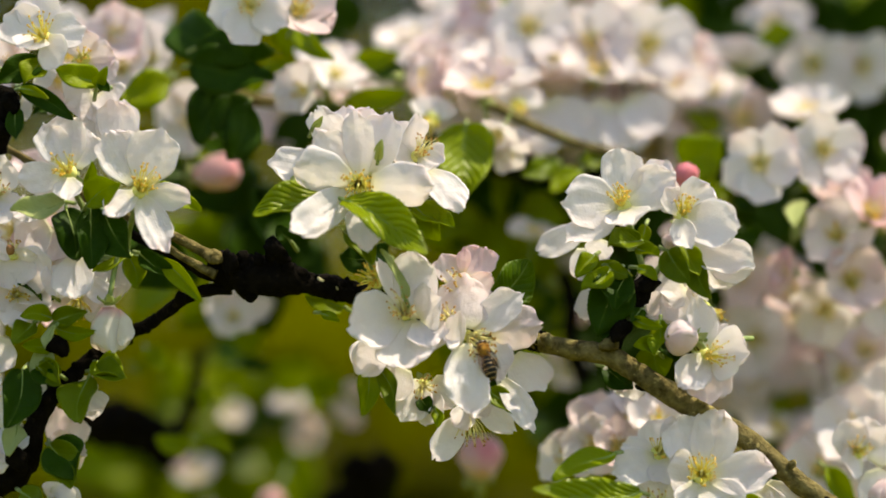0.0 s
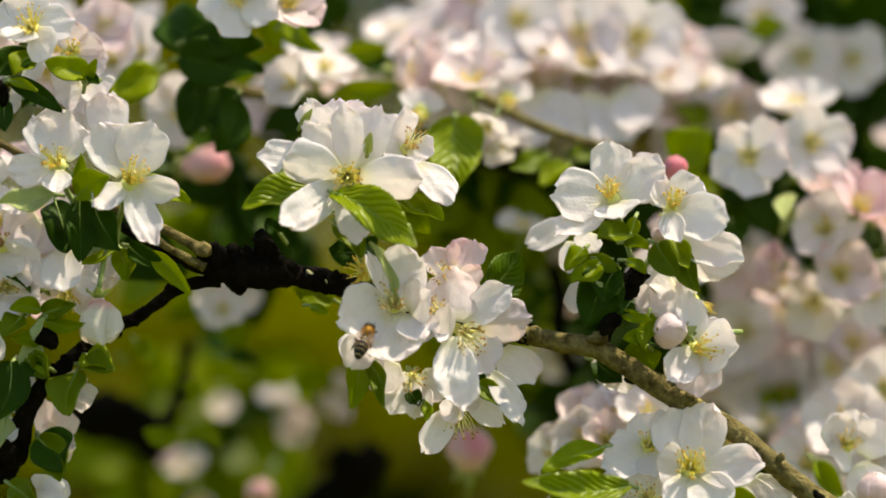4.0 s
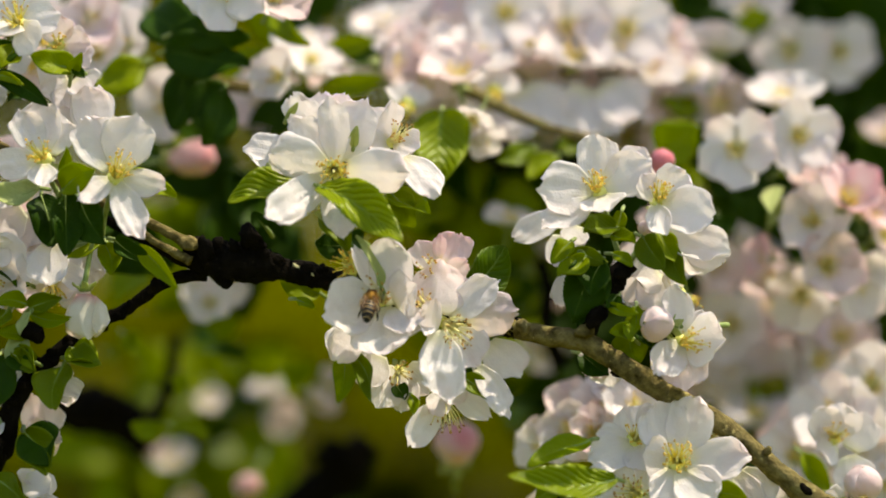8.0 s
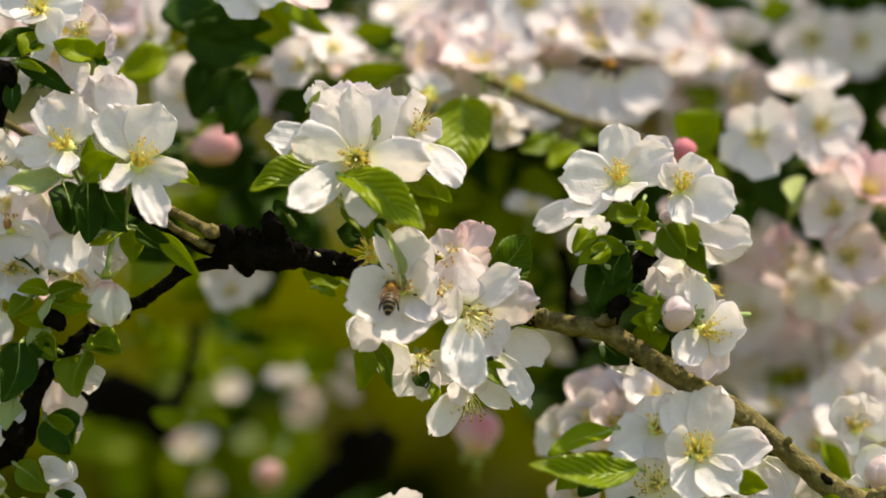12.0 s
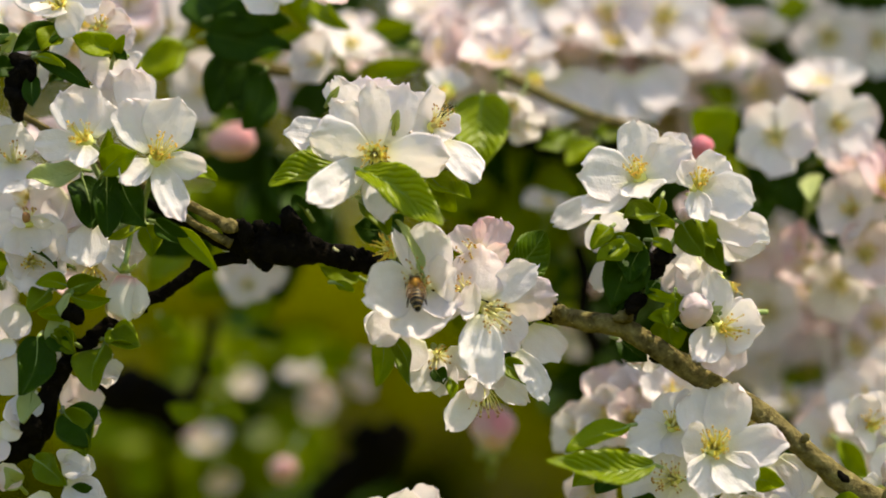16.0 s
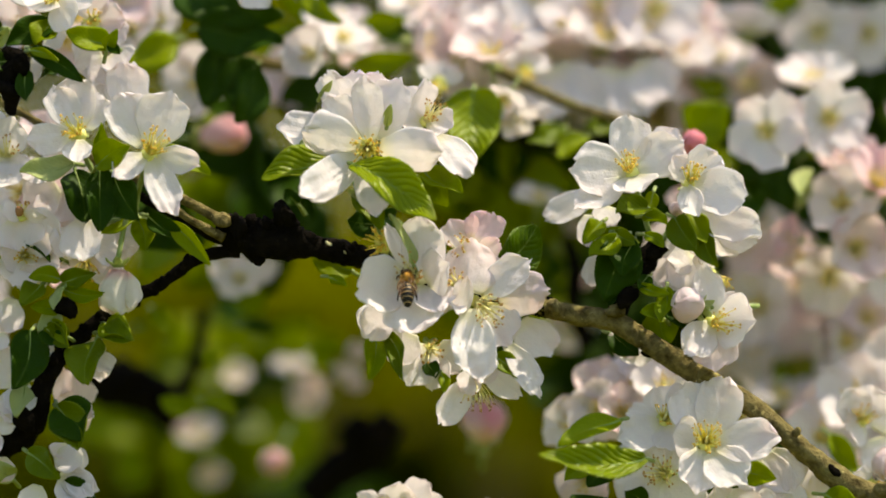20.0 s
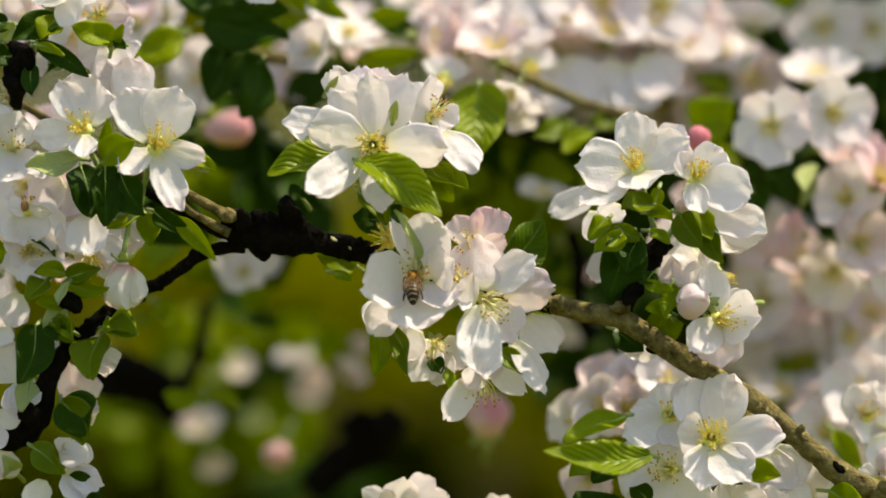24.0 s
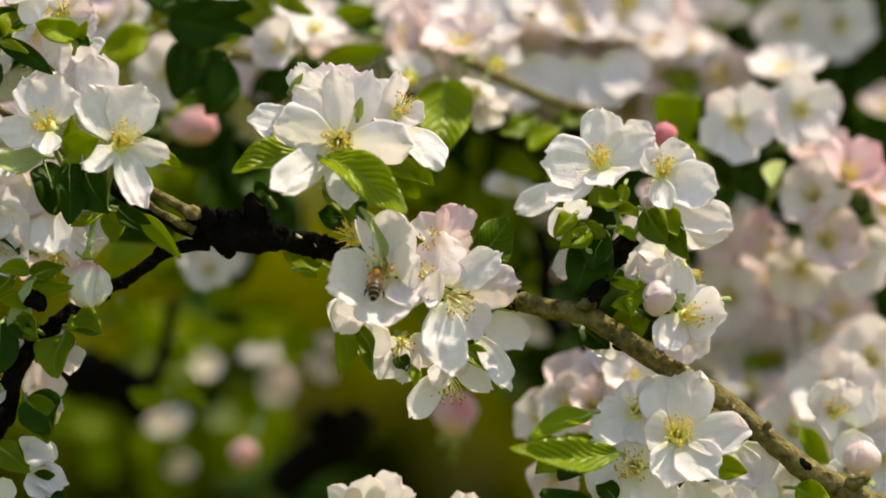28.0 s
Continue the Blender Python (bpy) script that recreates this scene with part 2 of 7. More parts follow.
def sheet(bm, rows, thick):
    """A thin closed sheet over a grid of (place, normal, u, v)."""
    uv = bm.loops.layers.uv.verify()
    nu, nv = len(rows), len(rows[0])
    front = [[bm.verts.new(c[0]) for c in r] for r in rows]
    back = [[bm.verts.new(c[0] - c[1] * thick) for c in r] for r in rows]

    def quad(vs, cs):
        f = bm.faces.new(vs)
        for lp, c in zip(f.loops, cs):
            lp[uv].uv = (c[2], c[3])

    for i in range(nu - 1):
        for j in range(nv - 1):
            k = ((i, j), (i + 1, j), (i + 1, j + 1), (i, j + 1))
            quad([front[a][c] for a, c in k], [rows[a][c] for a, c in k])
            quad([back[a][c] for a, c in reversed(k)], [rows[a][c] for a, c in reversed(k)])
    ring = [(0, j) for j in range(nv)] + [(i, nv - 1) for i in range(1, nu)]
    ring += [(nu - 1, j) for j in range(nv - 2, -1, -1)] + [(i, 0) for i in range(nu - 2, 0, -1)]
    for (a, c), (d, e) in zip(ring, ring[1:] + ring[:1]):
        quad([front[a][c], front[d][e], back[d][e], back[a][c]], [rows[a][c], rows[d][e], rows[d][e], rows[a][c]])
    bm.normal_update()
    bmesh.ops.recalc_face_normals(bm, faces=bm.faces[:])


def basis(base, tip, face, roll):
    u = tip - base
    size = u.length
    u.normalize()
    n = face - face.dot(u) * u
    if n.length < 0.1:
        n = Vector((0, 0, 1)) - u.z * u
    n.normalize()
    n = Matrix.Rotation(radians(roll), 3, u) @ n
    return u, n, u.cross(n), size


def petal_mesh(base, tip, width, face, roll=0, cup=0.25, curl=0.0, seed=0, fine=True, crumple=0.45):
    """A petal with a narrow claw and a broad rounded blade. crumple: how uneven the blade is."""
    u, n, s, size = basis(base, tip, face, roll)
    rng = random.Random(seed)
    p1, p2, p3 = rng.uniform(0, 6.3), rng.uniform(0, 6.3), rng.uniform(-0.12, 0.12)
    crease, notch = rng.uniform(-0.6, 0.6), rng.uniform(0.0, 0.05)
    lean, roundness = rng.uniform(-0.10, 0.10), rng.uniform(2.6, 3.5)
    nu, nv = (24, 20) if fine else (9, 8)
    rows = []
    for i in range(nu + 1):
        t = 1 - (1 - i / nu) ** 1.6
        open_up = min(1.0, (t + 0.04) / 0.48)
        open_up = (open_up * open_up * (3 - 2 * open_up)) ** 0.75
        close = max(0.0, (t - 0.55) / 0.45)
        h = 0.5 * width * (0.3 + 0.7 * open_up) * math.sqrt(1 - 0.88 * close ** roundness)
        row = []
        for j in range(nv + 1):
            v = -1 + 2 * j / nv
            side = 1 + (0.05 * math.sin(4.5 * t + p1) + 0.05 * crumple * math.sin(13 * t + p2)) * (1 if v > 0 else -0.8) * t
            a = size * (t - 0.13 * t ** 5 * v * v - notch * t ** 8 * max(0.0, 1 - 6 * v * v) + 0.02 * t ** 3 * math.sin(4.2 * v + p1)
                        + 0.03 * crumple * t ** 3 * math.sin(11 * v + p2) + 0.07 * crumple * t ** 4 * noise.noise(Vector((2.2 * v, seed * 1.3, 0))))
            lift = cup * h * v * v * (0.5 + 0.5 * t) + curl * size * t * t
            lift += 0.05 * width * t * t * math.sin(4 * v + p2 + 2.0 * t) * abs(v) + p3 * h * v
            q = base + u * a + s * (h * v * side + lean * size * t * t)
            lift += 0.06 * width * t * math.exp(-((v - crease) / 0.28) ** 2)
            lift += width * 0.012 * t * math.sin(11 * v + p1 + 3 * noise.noise(q * 150)) * (0.4 + crumple)
            lift += crumple * size * 0.12 * t * noise.noise(q * 110 + Vector((seed * 1.7, 0, 0)))
            lift += crumple * size * 0.08 * t * noise.noise(q * 300 + Vector((0, seed * 2.3, 0)))
            lift += crumple * size * 0.05 * t * noise.noise(q * 620 + Vector((0, 0, seed * 1.1))) * (0.3 + abs(v))
            q += (u * abs(v) + s * v) * size * 0.05 * crumple * t ** 3 * noise.noise(q * 480)
            row.append((q + n * lift, n, t, j / nv))
        rows.append(row)
    bm = bmesh.new()
    sheet(bm, rows, 0.0001)
    return bm


def leaf_mesh(base, tip, width, face, roll=0, fold=0.25, curl=0.0, seed=0, fine=True, wave=0.09, pucker=0.003):
    u, n, s, size = basis(base, tip, face, roll)
    rng = random.Random(seed)
    p1 = rng.uniform(0, 6.3)
    bow = rng.uniform(-0.1, 0.1)
    twist, full, blunt = rng.uniform(-0.7, 0.7), rng.uniform(0.68, 0.92), rng.uniform(0.68, 0.84)
    nu, nv = (36, 10) if fine else (10, 6)
    rows = []
    for i in range(nu + 1):
        t = i / nu
        h = 0.5 * width * (math.sin(math.pi * (0.03 + 0.955 * t ** full)) ** blunt)
        row = []
        for j in range(nv + 1):
            v = -1 + 2 * j / nv
            tooth = 1 + (0.028 if i % 2 else -0.02) * (abs(v) == 1 and fine)
            lift = fold * h * abs(v) ** 1.2 + curl * size * t * t
            lift += wave * width * math.sin(7.5 * t + p1 + (1.4 if v > 0 else 0)) * abs(v)
            lift -= pucker * width * abs(math.cos(26 * (t - 0.37 * abs(v)) / 2)) * (1 - abs(v) * 0.6)
            w = twist * (t - 0.35)
            side, up = s * math.cos(w) + n * math.sin(w), n * math.cos(w) - s * math.sin(w)
            q = base + u * size * t + side * h * v * tooth + s * bow * size * math.sin(math.pi * t)
            lift += size * 0.045 * noise.noise(q * 110) + size * 0.02 * noise.noise(q * 300)
            row.append((q + up * lift, up, t, j / nv))
        rows.append(row)
    bm = bmesh.new()
    sheet(bm, rows, 0.0003)
    return bm, [(r[nv // 2][0] - n * 0.0002, 0.00034 * (1.15 - i / nu)) for i, r in enumerate(rows)]


def spline(points, step):
    """Places and radii along a smooth line through (place, radius) pairs."""
    out = []
    for i in range(len(points) - 1):
        a, b = points[max(i - 1, 0)], points[i]
        c, d = points[i + 1], points[min(i + 2, len(points) - 1)]
        k = max(2, int((c[0] - b[0]).length / step))
        for j in range(k):
            t = j / k
            place = 0.5 * (2 * b[0] + (c[0] - a[0]) * t + (2 * a[0] - 5 * b[0] + 4 * c[0] - d[0]) * t * t
                           + (3 * b[0] - a[0] - 3 * c[0] + d[0]) * t ** 3)
            out.append((place, b[1] + (c[1] - b[1]) * t))
    out.append(points[-1])
    return out


def tube(bm, line, sides=8, rough=0.0, scale=150.0):
    rings = []
    for i, (p, r) in enumerate(line):
        a, b = line[max(i - 1, 0)][0], line[min(i + 1, len(line) - 1)][0]
        d = (b - a).normalized()
        x = d.cross(Vector((0.31, -0.9, 0.28))).normalized()
        y = d.cross(x)
        ring = []
        for k in range(sides):
            w = 2 * math.pi * k / sides
            o = x * math.cos(w) + y * math.sin(w)
            g = 1.0
            if rough:
                g += rough * noise.noise((p + o * r) * scale) + 0.7 * rough * noise.noise((p + o * r) * scale * 2.7)
                g += 0.5 * rough * noise.noise((p + o * r) * scale * 7)
                g += 0.9 * rough * max(0.0, noise.noise((p + o * r) * scale * 3.3 + Vector((7, 0, 0))) - 0.25)
            ring.append(bm.verts.new(p + o * r * g))
        rings.append(ring)
    for a, b in zip(rings, rings[1:]):
        for k in range(sides):
            bm.faces.new((a[k], a[(k + 1) % sides], b[(k + 1) % sides], b[k]))
    bm.faces.new(rings[0][::-1])
    bm.faces.new(rings[-1])


def blob(bm, at, radii, turn=None, seg=10, rings=7, rough=0.0, seed=0):
    m = Matrix.Translation(at) @ (turn or Matrix()) @ Matrix.Diagonal((*radii, 1))
    vs = bmesh.ops.create_uvsphere(bm, u_segments=seg, v_segments=rings, radius=1.0, matrix=m)["verts"]
    if rough:
        for v in vs:
            v.co += (v.co - Vector(at)) * rough * noise.noise(v.co * 300 + Vector((seed, 0, 0)))


def stamens(flower, at, way, length, spread, count, seed, thread=FILAMENT, tip=ANTHER, single=False):
    """Threads with anthers that fan out from the place at round the direction way."""
    rng = random.Random(seed)
    way = way.normalized()
    x = way.orthogonal().normalized()
    y = way.cross(x)
    threads, heads = bmesh.new(), bmesh.new()
    for i in range(count):
        w, r = rng.uniform(0, 6.283), spread * math.sqrt(rng.uniform(0.05, 1))
        d = (way + (x * math.cos(w) + y * math.sin(w)) * r).normalized()
        size = length * rng.uniform(0.65, 1.05)
        bend = Vector((rng.uniform(-1, 1), rng.uniform(-1, 1), rng.uniform(-1, 1))) * size * 0.08
        a = at + (x * math.cos(w) + y * math.sin(w)) * 0.0008
        end = a + d * size
        tube(threads, [(a, 0.0002), (a + d * size * 0.55 + bend, 0.00015), (end, 0.0001)], 5)
        turn = Euler((rng.uniform(0, 3), rng.uniform(0, 3), 0)).to_matrix().to_4x4()
        blob(heads, end, (0.00031, 0.00025, 0.00052), turn, 6, 4)
        if single:
            st = part("stamen", threads, thread, flower)
            part("anther", heads, tip, st)
            threads, heads = bmesh.new(), bmesh.new()
    if not single:
        st = tagged(part("stamen_tuft", threads, thread, flower), kind="stuff")
        tagged(part("anther_tuft", heads, tip, st), kind="stuff")
    else:
        threads.free()
        heads.free()
    pistil = bmesh.new()
    tube(pistil, [(at, 0.0007), (at + way * length * 0.35, 0.0004), (at + way * length * 0.7, 0.0003)], 6)
    part("pistil", pistil, FILAMENT, flower)


def calyx(flower, at, way, size, seed):
    """The green cup behind the petals with five pointed sepals."""
    way = way.normalized()
    bm = bmesh.new()
    tube(bm, [(at - way * size * 1.5, size * 0.28), (at - way * size * 0.9, size * 0.62), (at - way * size * 0.15, size * 0.7)], 8)
    x = way.orthogonal().normalized()
    y = way.cross(x)
    cup = part("calyx", bm, STALK, flower)
    for k in range(5):
        w = 1.2566 * k + seed
        o = x * math.cos(w) + y * math.sin(w)
        sep = leaf_mesh(at + o * size * 0.5 - way * size * 0.3, at + o * size * 1.6 - way * size * 1.1, size * 0.9, way, 0, 0.2, -0.1, k, False)[0]
        part("sepal", sep, DOWNY, cup)


def stalk(owner, points, radius, name="stalk", mat=None):
    bm = bmesh.new()
    tube(bm, spline([(p, radius) for p in points], 0.003), 7, 0.1, 200)
    part(name, bm, mat or STALK, owner)


def petal(flower, a, b, width, roll=0, cup=0.25, curl=0.0, mat=None, crumple=0.45):
    """One petal from its claw at a to its tip at b (millimetres)."""
    o = flower.location
    seed = int(abs(a[0] * 7 + b[2] * 13 + width * 5)) % 997
    bm = petal_mesh(mm(*a) - o, mm(*b) - o, width * 0.001, Vector((0, -1, 0.2)), roll, cup, curl, seed, True, crumple)
    return part("petal", bm, mat or PETAL, flower)


def leaf(a, b, width, roll=0, fold=0.25, curl=0.0, mat=None, label="", fine=True, wave=0.13):
    """One leaf from its stalk's end at a to its tip at b (millimetres)."""
    mat = mat or MATURE_SHADE
    if label:
        mat = {YOUNG: QUILTED, FRESH: VEINED}.get(mat, mat)
    o = mm(*a)
    words = {"leaf_young": "bright yellow-green young apple leaf with toothed edge",
             "leaf_fresh": "fresh green apple leaf with paler veins and edge",
             "leaf_mature_shade": "dark green apple leaf with toothed edge, shade deepened in its colour",
             "leaf_downy": "pale downy grey-green young apple leaf"}
    ob = thing("leaf", o, label or words.get(mat.name, ""), "leaf", "leaves of the apple tree")
    seed = int(abs(a[0] * 11 + b[2] * 7)) % 991
    tip = mm(*b) - o
    fold *= 1.45
    bm, line = leaf_mesh(Vector(), tip, width * 0.001, Vector((0, -1, 0.25)), roll, fold, curl, seed, fine, wave, 0.022 if label else 0.003)
    part("blade", bm, mat, ob)
    if fine:
        rib = bmesh.new()
        tube(rib, line[::3], 6)
        part("midrib", rib, RIB, ob, "pale green midrib")
    back = -tip.normalized() * 0.003 + Vector((0, 0.006, -0.001))
    stalk(ob, [Vector(), back * 0.5, back], 0.0006, "leaf_stalk")
    return ob


def blossom(at, label, group="apple blossoms"):
    return thing("blossom", mm(*at), label, "blossom", group)


def heart(flower, way, length, spread, count, seed, yellow=False, shift=(0, 0, 0)):
    """Stamens, pistil and calyx at the middle of a blossom."""
    way = Vector(way).normalized()
    at = Vector(shift) * 0.001
    stamens(flower, at, way, length * 0.0011, spread, int(count * 1.35), seed, YOLK if yellow else FILAMENT, POLLEN if yellow else ANTHER, True)
    disc = bmesh.new()
    blob(disc, at - way * 0.0012, (0.0026, 0.0026, 0.0013) if yellow else (0.0018, 0.0018, 0.001), way.to_track_quat("Z", "Y").to_matrix().to_4x4(), 12, 7, 0.3)
    part("nectar_cup", disc, CUP, flower, "yellow-green nectar cup")
    calyx(flower, at - way * 0.0055, way, 0.0021, seed)


def round_blossom(m, radius, lift, seed, mat, label, count=5, group="apple blossoms", fine=False, cup=0.25, curl=0.1, yellow=True):
    """A blossom that opens along its own z axis. lift: degrees by which the petals rise."""
    ob = thing("blossom", (0, 0, 0), label, "blossom", group)
    rng = random.Random(seed)
    for k in range(count):
        w = 6.2832 * k / count + rng.uniform(-0.15, 0.15)
        e = radians(lift + rng.uniform(-12, 12))
        o = Vector((math.cos(w), math.sin(w), 0))
        d = o * math.cos(e) + Vector((0, 0, 1)) * math.sin(e)
        r = radius * rng.uniform(0.9, 1.08)
        bm = petal_mesh(o * 0.0012, o * 0.0012 + d * r, r * rng.uniform(0.86, 1.05), Vector((0, 0, 1)) - o * 0.3,
                        rng.uniform(-14, 14), cup, curl * rng.uniform(-0.6, 1.4), seed * 5 + k, fine)
        part("petal", bm, mat, ob)
    stamens(ob, Vector((0, 0, 0.0005)), Vector((0, 0, 1)), radius * 0.46, 0.75, 24, seed, YOLK if yellow else FILAMENT, POLLEN if yellow else ANTHER)
    calyx(ob, Vector((0, 0, -0.0004)), Vector((0, 0, 1)), 0.0026, seed)
    stalk(ob, [Vector((0, 0, -0.003)), Vector((0.001, 0, -0.012)), Vector((0.003, 0.002, -0.022))], 0.0007)
    ob.matrix_basis = m
    return ob


def facing(at, way, spin=0.0, size=1.0):
    """The pose of a blossom whose middle is at (millimetres) and which opens along way."""
    return Matrix.Translation(mm(*at)) @ Vector(way).to_track_quat("Z", "Y").to_matrix().to_4x4() @ Matrix.Rotation(spin, 4, "Z") @ Matrix.Scale(size, 4)


def bud(at, way, length, width, mat, label, seed=0):
    """A closed bud of overlapping petals on its calyx and stalk."""
    way = Vector(way).normalized()
    ob = thing("bud", mm(*at), label, "bud", "buds of the apple tree")
    length, width = length * 0.001, width * 0.001
    x = way.orthogonal().normalized()
    y = way.cross(x)
    for k in range(3):
        rows = []
        for i in range(11):
            t = i / 10
            row = []
            for j in range(9):
                v = -1 + j / 4
                w = 2.0944 * k + v * (1.45 - 0.2 * t)
                r = 0.5 * width * (0.25 + 0.75 * math.sin(0.5 * math.pi * min(1.0, t / 0.62))) * math.sqrt(max(0.02, 1 - max(0.0, (t - 0.5) / 0.5) ** 2.6)) * (1 + 0.03 * v)
                o = x * math.cos(w) + y * math.sin(w)
                p = way * length * t + o * r
                p += o * 0.0009 * noise.noise(p * 170 + Vector((k + seed, 0, 0)))
                row.append((p, o, t, 0.4 + 0.2 * j / 8))
            rows.append(row)
        bm = bmesh.new()
        sheet(bm, rows, 0.00025)
        part("petal", bm, mat, ob)
    core = bmesh.new()
    blob(core, way * length * 0.5, (width * 0.38, width * 0.38, length * 0.42), way.to_track_quat("Z", "Y").to_matrix().to_4x4())
    part("inner_petals", core, mat, ob)
    calyx(ob, way * 0.0012, way, width * 0.24, seed)
    stalk(ob, [-way * 0.003, -way * 0.012 + Vector((0.001, 0.003, 0.001)), -way * 0.02 + Vector((0.002, 0.006, 0.002))], 0.0008)
    return ob


def wood(name, label, points, mat, rough=0.16, sides=22, category="branch"):
    """A branch or twig through (x, y, z, radius) in millimetres."""
    first = mm(*points[0][:3])
    ob = thing(name, first, label, category)
    bm = bmesh.new()
    tube(bm, spline([(mm(*p[:3]) - first, p[3] * 0.001) for p in points], 0.0012), sides, rough, 220)
    part("bark", bm, mat, ob)
    return ob


def knob(owner, at, size, stretch, seed, mat, name="bark_knob"):
    """A rough lump of bark, lichen or old bud scars on a branch."""
    bm = bmesh.new()
    r = size * 0.0005
    centre = mm(*at) - owner.location
    blob(bm, centre, (r * stretch, r, r), Matrix.Rotation(radians(seed * 37), 4, "Y"), 22, 16)
    for v in bm.verts:
        q = v.co * 420 + Vector((seed, 0, 0))
        v.co += (v.co - centre) * (0.45 * noise.noise(q * 0.7) + 0.3 * noise.noise(q * 1.8) + 0.12 * noise.noise(q * 5))
    part(name, bm, mat, owner)

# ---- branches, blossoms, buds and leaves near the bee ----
b_main = wood('branch', 'gnarled apple branch with dark rough bark and lichen, carrying blossoms', [(-63.4, 8.0, 6.5, 1.84), (-59.1, 6.0, 3.5, 4.17), (-52.4, 5.0, 1.0, 5.50), (-44.0, 4.0, 0.5, 5.17), (-35.7, 5.0, -1.2, 3.84), (-24.1, 10.0, -3.5, 3.35), (-14.1, 14.0, -5.4, 3.20), (2.7, 18.0, -10.8, 3.21), (19.5, 14.0, -15.8, 3.20), (34.5, 8.0, -19.2, 3.18)], BARK_DARK_SHADE, 0.34, category='branch')
knob(b_main, (-43.8, 0, 8.1), 5.6, 1.54, 1, BARK_DARK_SHADE, 'bark_knob')
knob(b_main, (-57.1, 0, 4.8), 5.2, 1.54, 2, BARK_DARK_SHADE, 'bark_knob')
knob(b_main, (-51.5, 4.0, -4.2), 3.9, 1.42, 3, BARK_DARK_SHADE, 'bark_knob')
knob(b_main, (-37.3, 2.0, 1.5), 3.9, 1.36, 4, BARK_DARK_SHADE, 'bark_knob')
knob(b_main, (-48.8, 0, 6.0), 3.5, 1.36, 31, BARK_DARK_SHADE, 'bark_knob')
knob(b_main, (-39.7, 0, 3.5), 3.0, 1.36, 32, BARK_DARK_SHADE, 'bark_knob')
knob(b_main, (-53.9, 2.0, 6.8), 3.0, 1.48, 33, BARK_DARK_SHADE, 'bark_knob')
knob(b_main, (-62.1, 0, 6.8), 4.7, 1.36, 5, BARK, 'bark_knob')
knob(b_main, (-27.6, 5.5, -1.6), 1.7, 2.6, 6, LICHEN, 'lichen')
knob(b_main, (-30.2, 4.5, -1.0), 1.7, 2.4, 11, LICHEN, 'lichen')
b_low = wood('branch', 'smooth olive-brown apple branch slanting down with old bud scars', [(31.9, 8.0, -18.6, 2.76), (42.7, 6.0, -21.2, 2.92), (53.5, 4.0, -23.2, 3.08), (62.5, 2.0, -28.4, 3.16), (72.5, 2.0, -34.8, 3.33), (82.5, 2.0, -41.4, 3.33), (92.5, 2.0, -46.7, 3.08), (102.3, 0.0, -54.9, 3.07), (112.2, 0.0, -63.2, 3.15), (120.5, 0.0, -69.9, 3.65), (130.5, 0.0, -74.5, 3.49), (145.4, 0.0, -82.0, 3.49), (162.0, 0.0, -91.1, 3.65)], BARK, 0.13, category='branch')
knob(b_low, (80.5, -3.0, -37.6), 4.3, 1.54, 8, BARK, 'bark_knob')
knob(b_low, (54.1, 0, -19.8), 4.3, 1.42, 9, BARK, 'bark_knob')
knob(b_low, (63.4, 2.0, -32.4), 2.4, 1.9, 10, BARK_DARK_SHADE, 'bark_knob')
knob(b_low, (118.4, -2.6, -67.2), 2.6, 2.0, 11, BARK_DARK_SHADE, 'bark_knob')
knob(b_low, (35.8, -2.0, -18.4), 3.9, 1.36, 12, BARK, 'bark_knob')
knob(b_low, (106.9, -3.0, -55.5), 2.2, 1.3, 13, BARK, 'lichen')
knob(b_low, (133.4, -3.0, -71.3), 4.7, 1.54, 14, BARK, 'lichen')
wood('twig', 'slender brown apple twig leading to a blossom spur', [(-129.5, 22.0, 42.2, 1.1), (-119.1, 20.0, 36.5, 1.2), (-102.0, 18.0, 25.5, 1.3), (-81.1, 10.0, 16.1, 1.35), (-72.5, 6.0, 12.2, 1.45), (-62.3, 4.0, 6.5, 1.7), (-57.4, 6.0, 2.7, 2.2)], BARK, 0.14, category='twig')
wood('twig', 'slender brown apple twig leading under the blossoms', [(-77.8, 6, 11.5, 1.0), (-72.0, 4, 7.2, 1.1), (-66.5, 2, 4.2, 1.2), (-61.5, 1, 1.5, 1.6)], BARK, 0.2, category='twig')
wood('twig', 'slender dark apple twig beside the main branch', [(-90.3, 20.0, 15.4, 1.35), (-76.4, 14.0, 8.2, 1.51), (-67.7, 10.0, 3.5, 1.84), (-59.1, 6.0, 0.2, 2.17)], BARK_DARK_SHADE, 0.2, category='twig')
b_left = wood('branch', 'thin dark-barked branch bending down, shade deepened in its colour', [(-57.5, 8.0, -2.3, 2.17), (-66.6, 6.0, -3.5, 1.84), (-72.5, 6.0, -6.5, 1.84), (-81.0, 8.0, -12.4, 1.84), (-89.5, 10.0, -16.6, 1.93), (-97.9, 10.0, -22.0, 2.09), (-106.0, 8.0, -29.6, 2.51), (-112.2, 6.0, -36.6, 2.75), (-115.9, 6.0, -44.1, 3.17), (-117.8, 8.0, -51.7, 3.68), (-122.7, 10.0, -57.6, 4.02), (-131.0, 14.0, -61.2, 4.04), (-142.8, 20.0, -65.0, 4.23)], BARK_DARK_SHADE, 0.2, category='branch')
knob(b_left, (-107.9, 2.0, -19.0), 5.6, 1.54, 20, BARK_DARK_SHADE, 'spur')
knob(b_left, (-120.2, 0, -52.1), 5.2, 1.42, 21, BARK_DARK_SHADE, 'bark_knob')
knob(b_left, (-72.2, 2.0, -5.2), 3.0, 1.3, 22, BARK_DARK_SHADE, 'bark_knob')
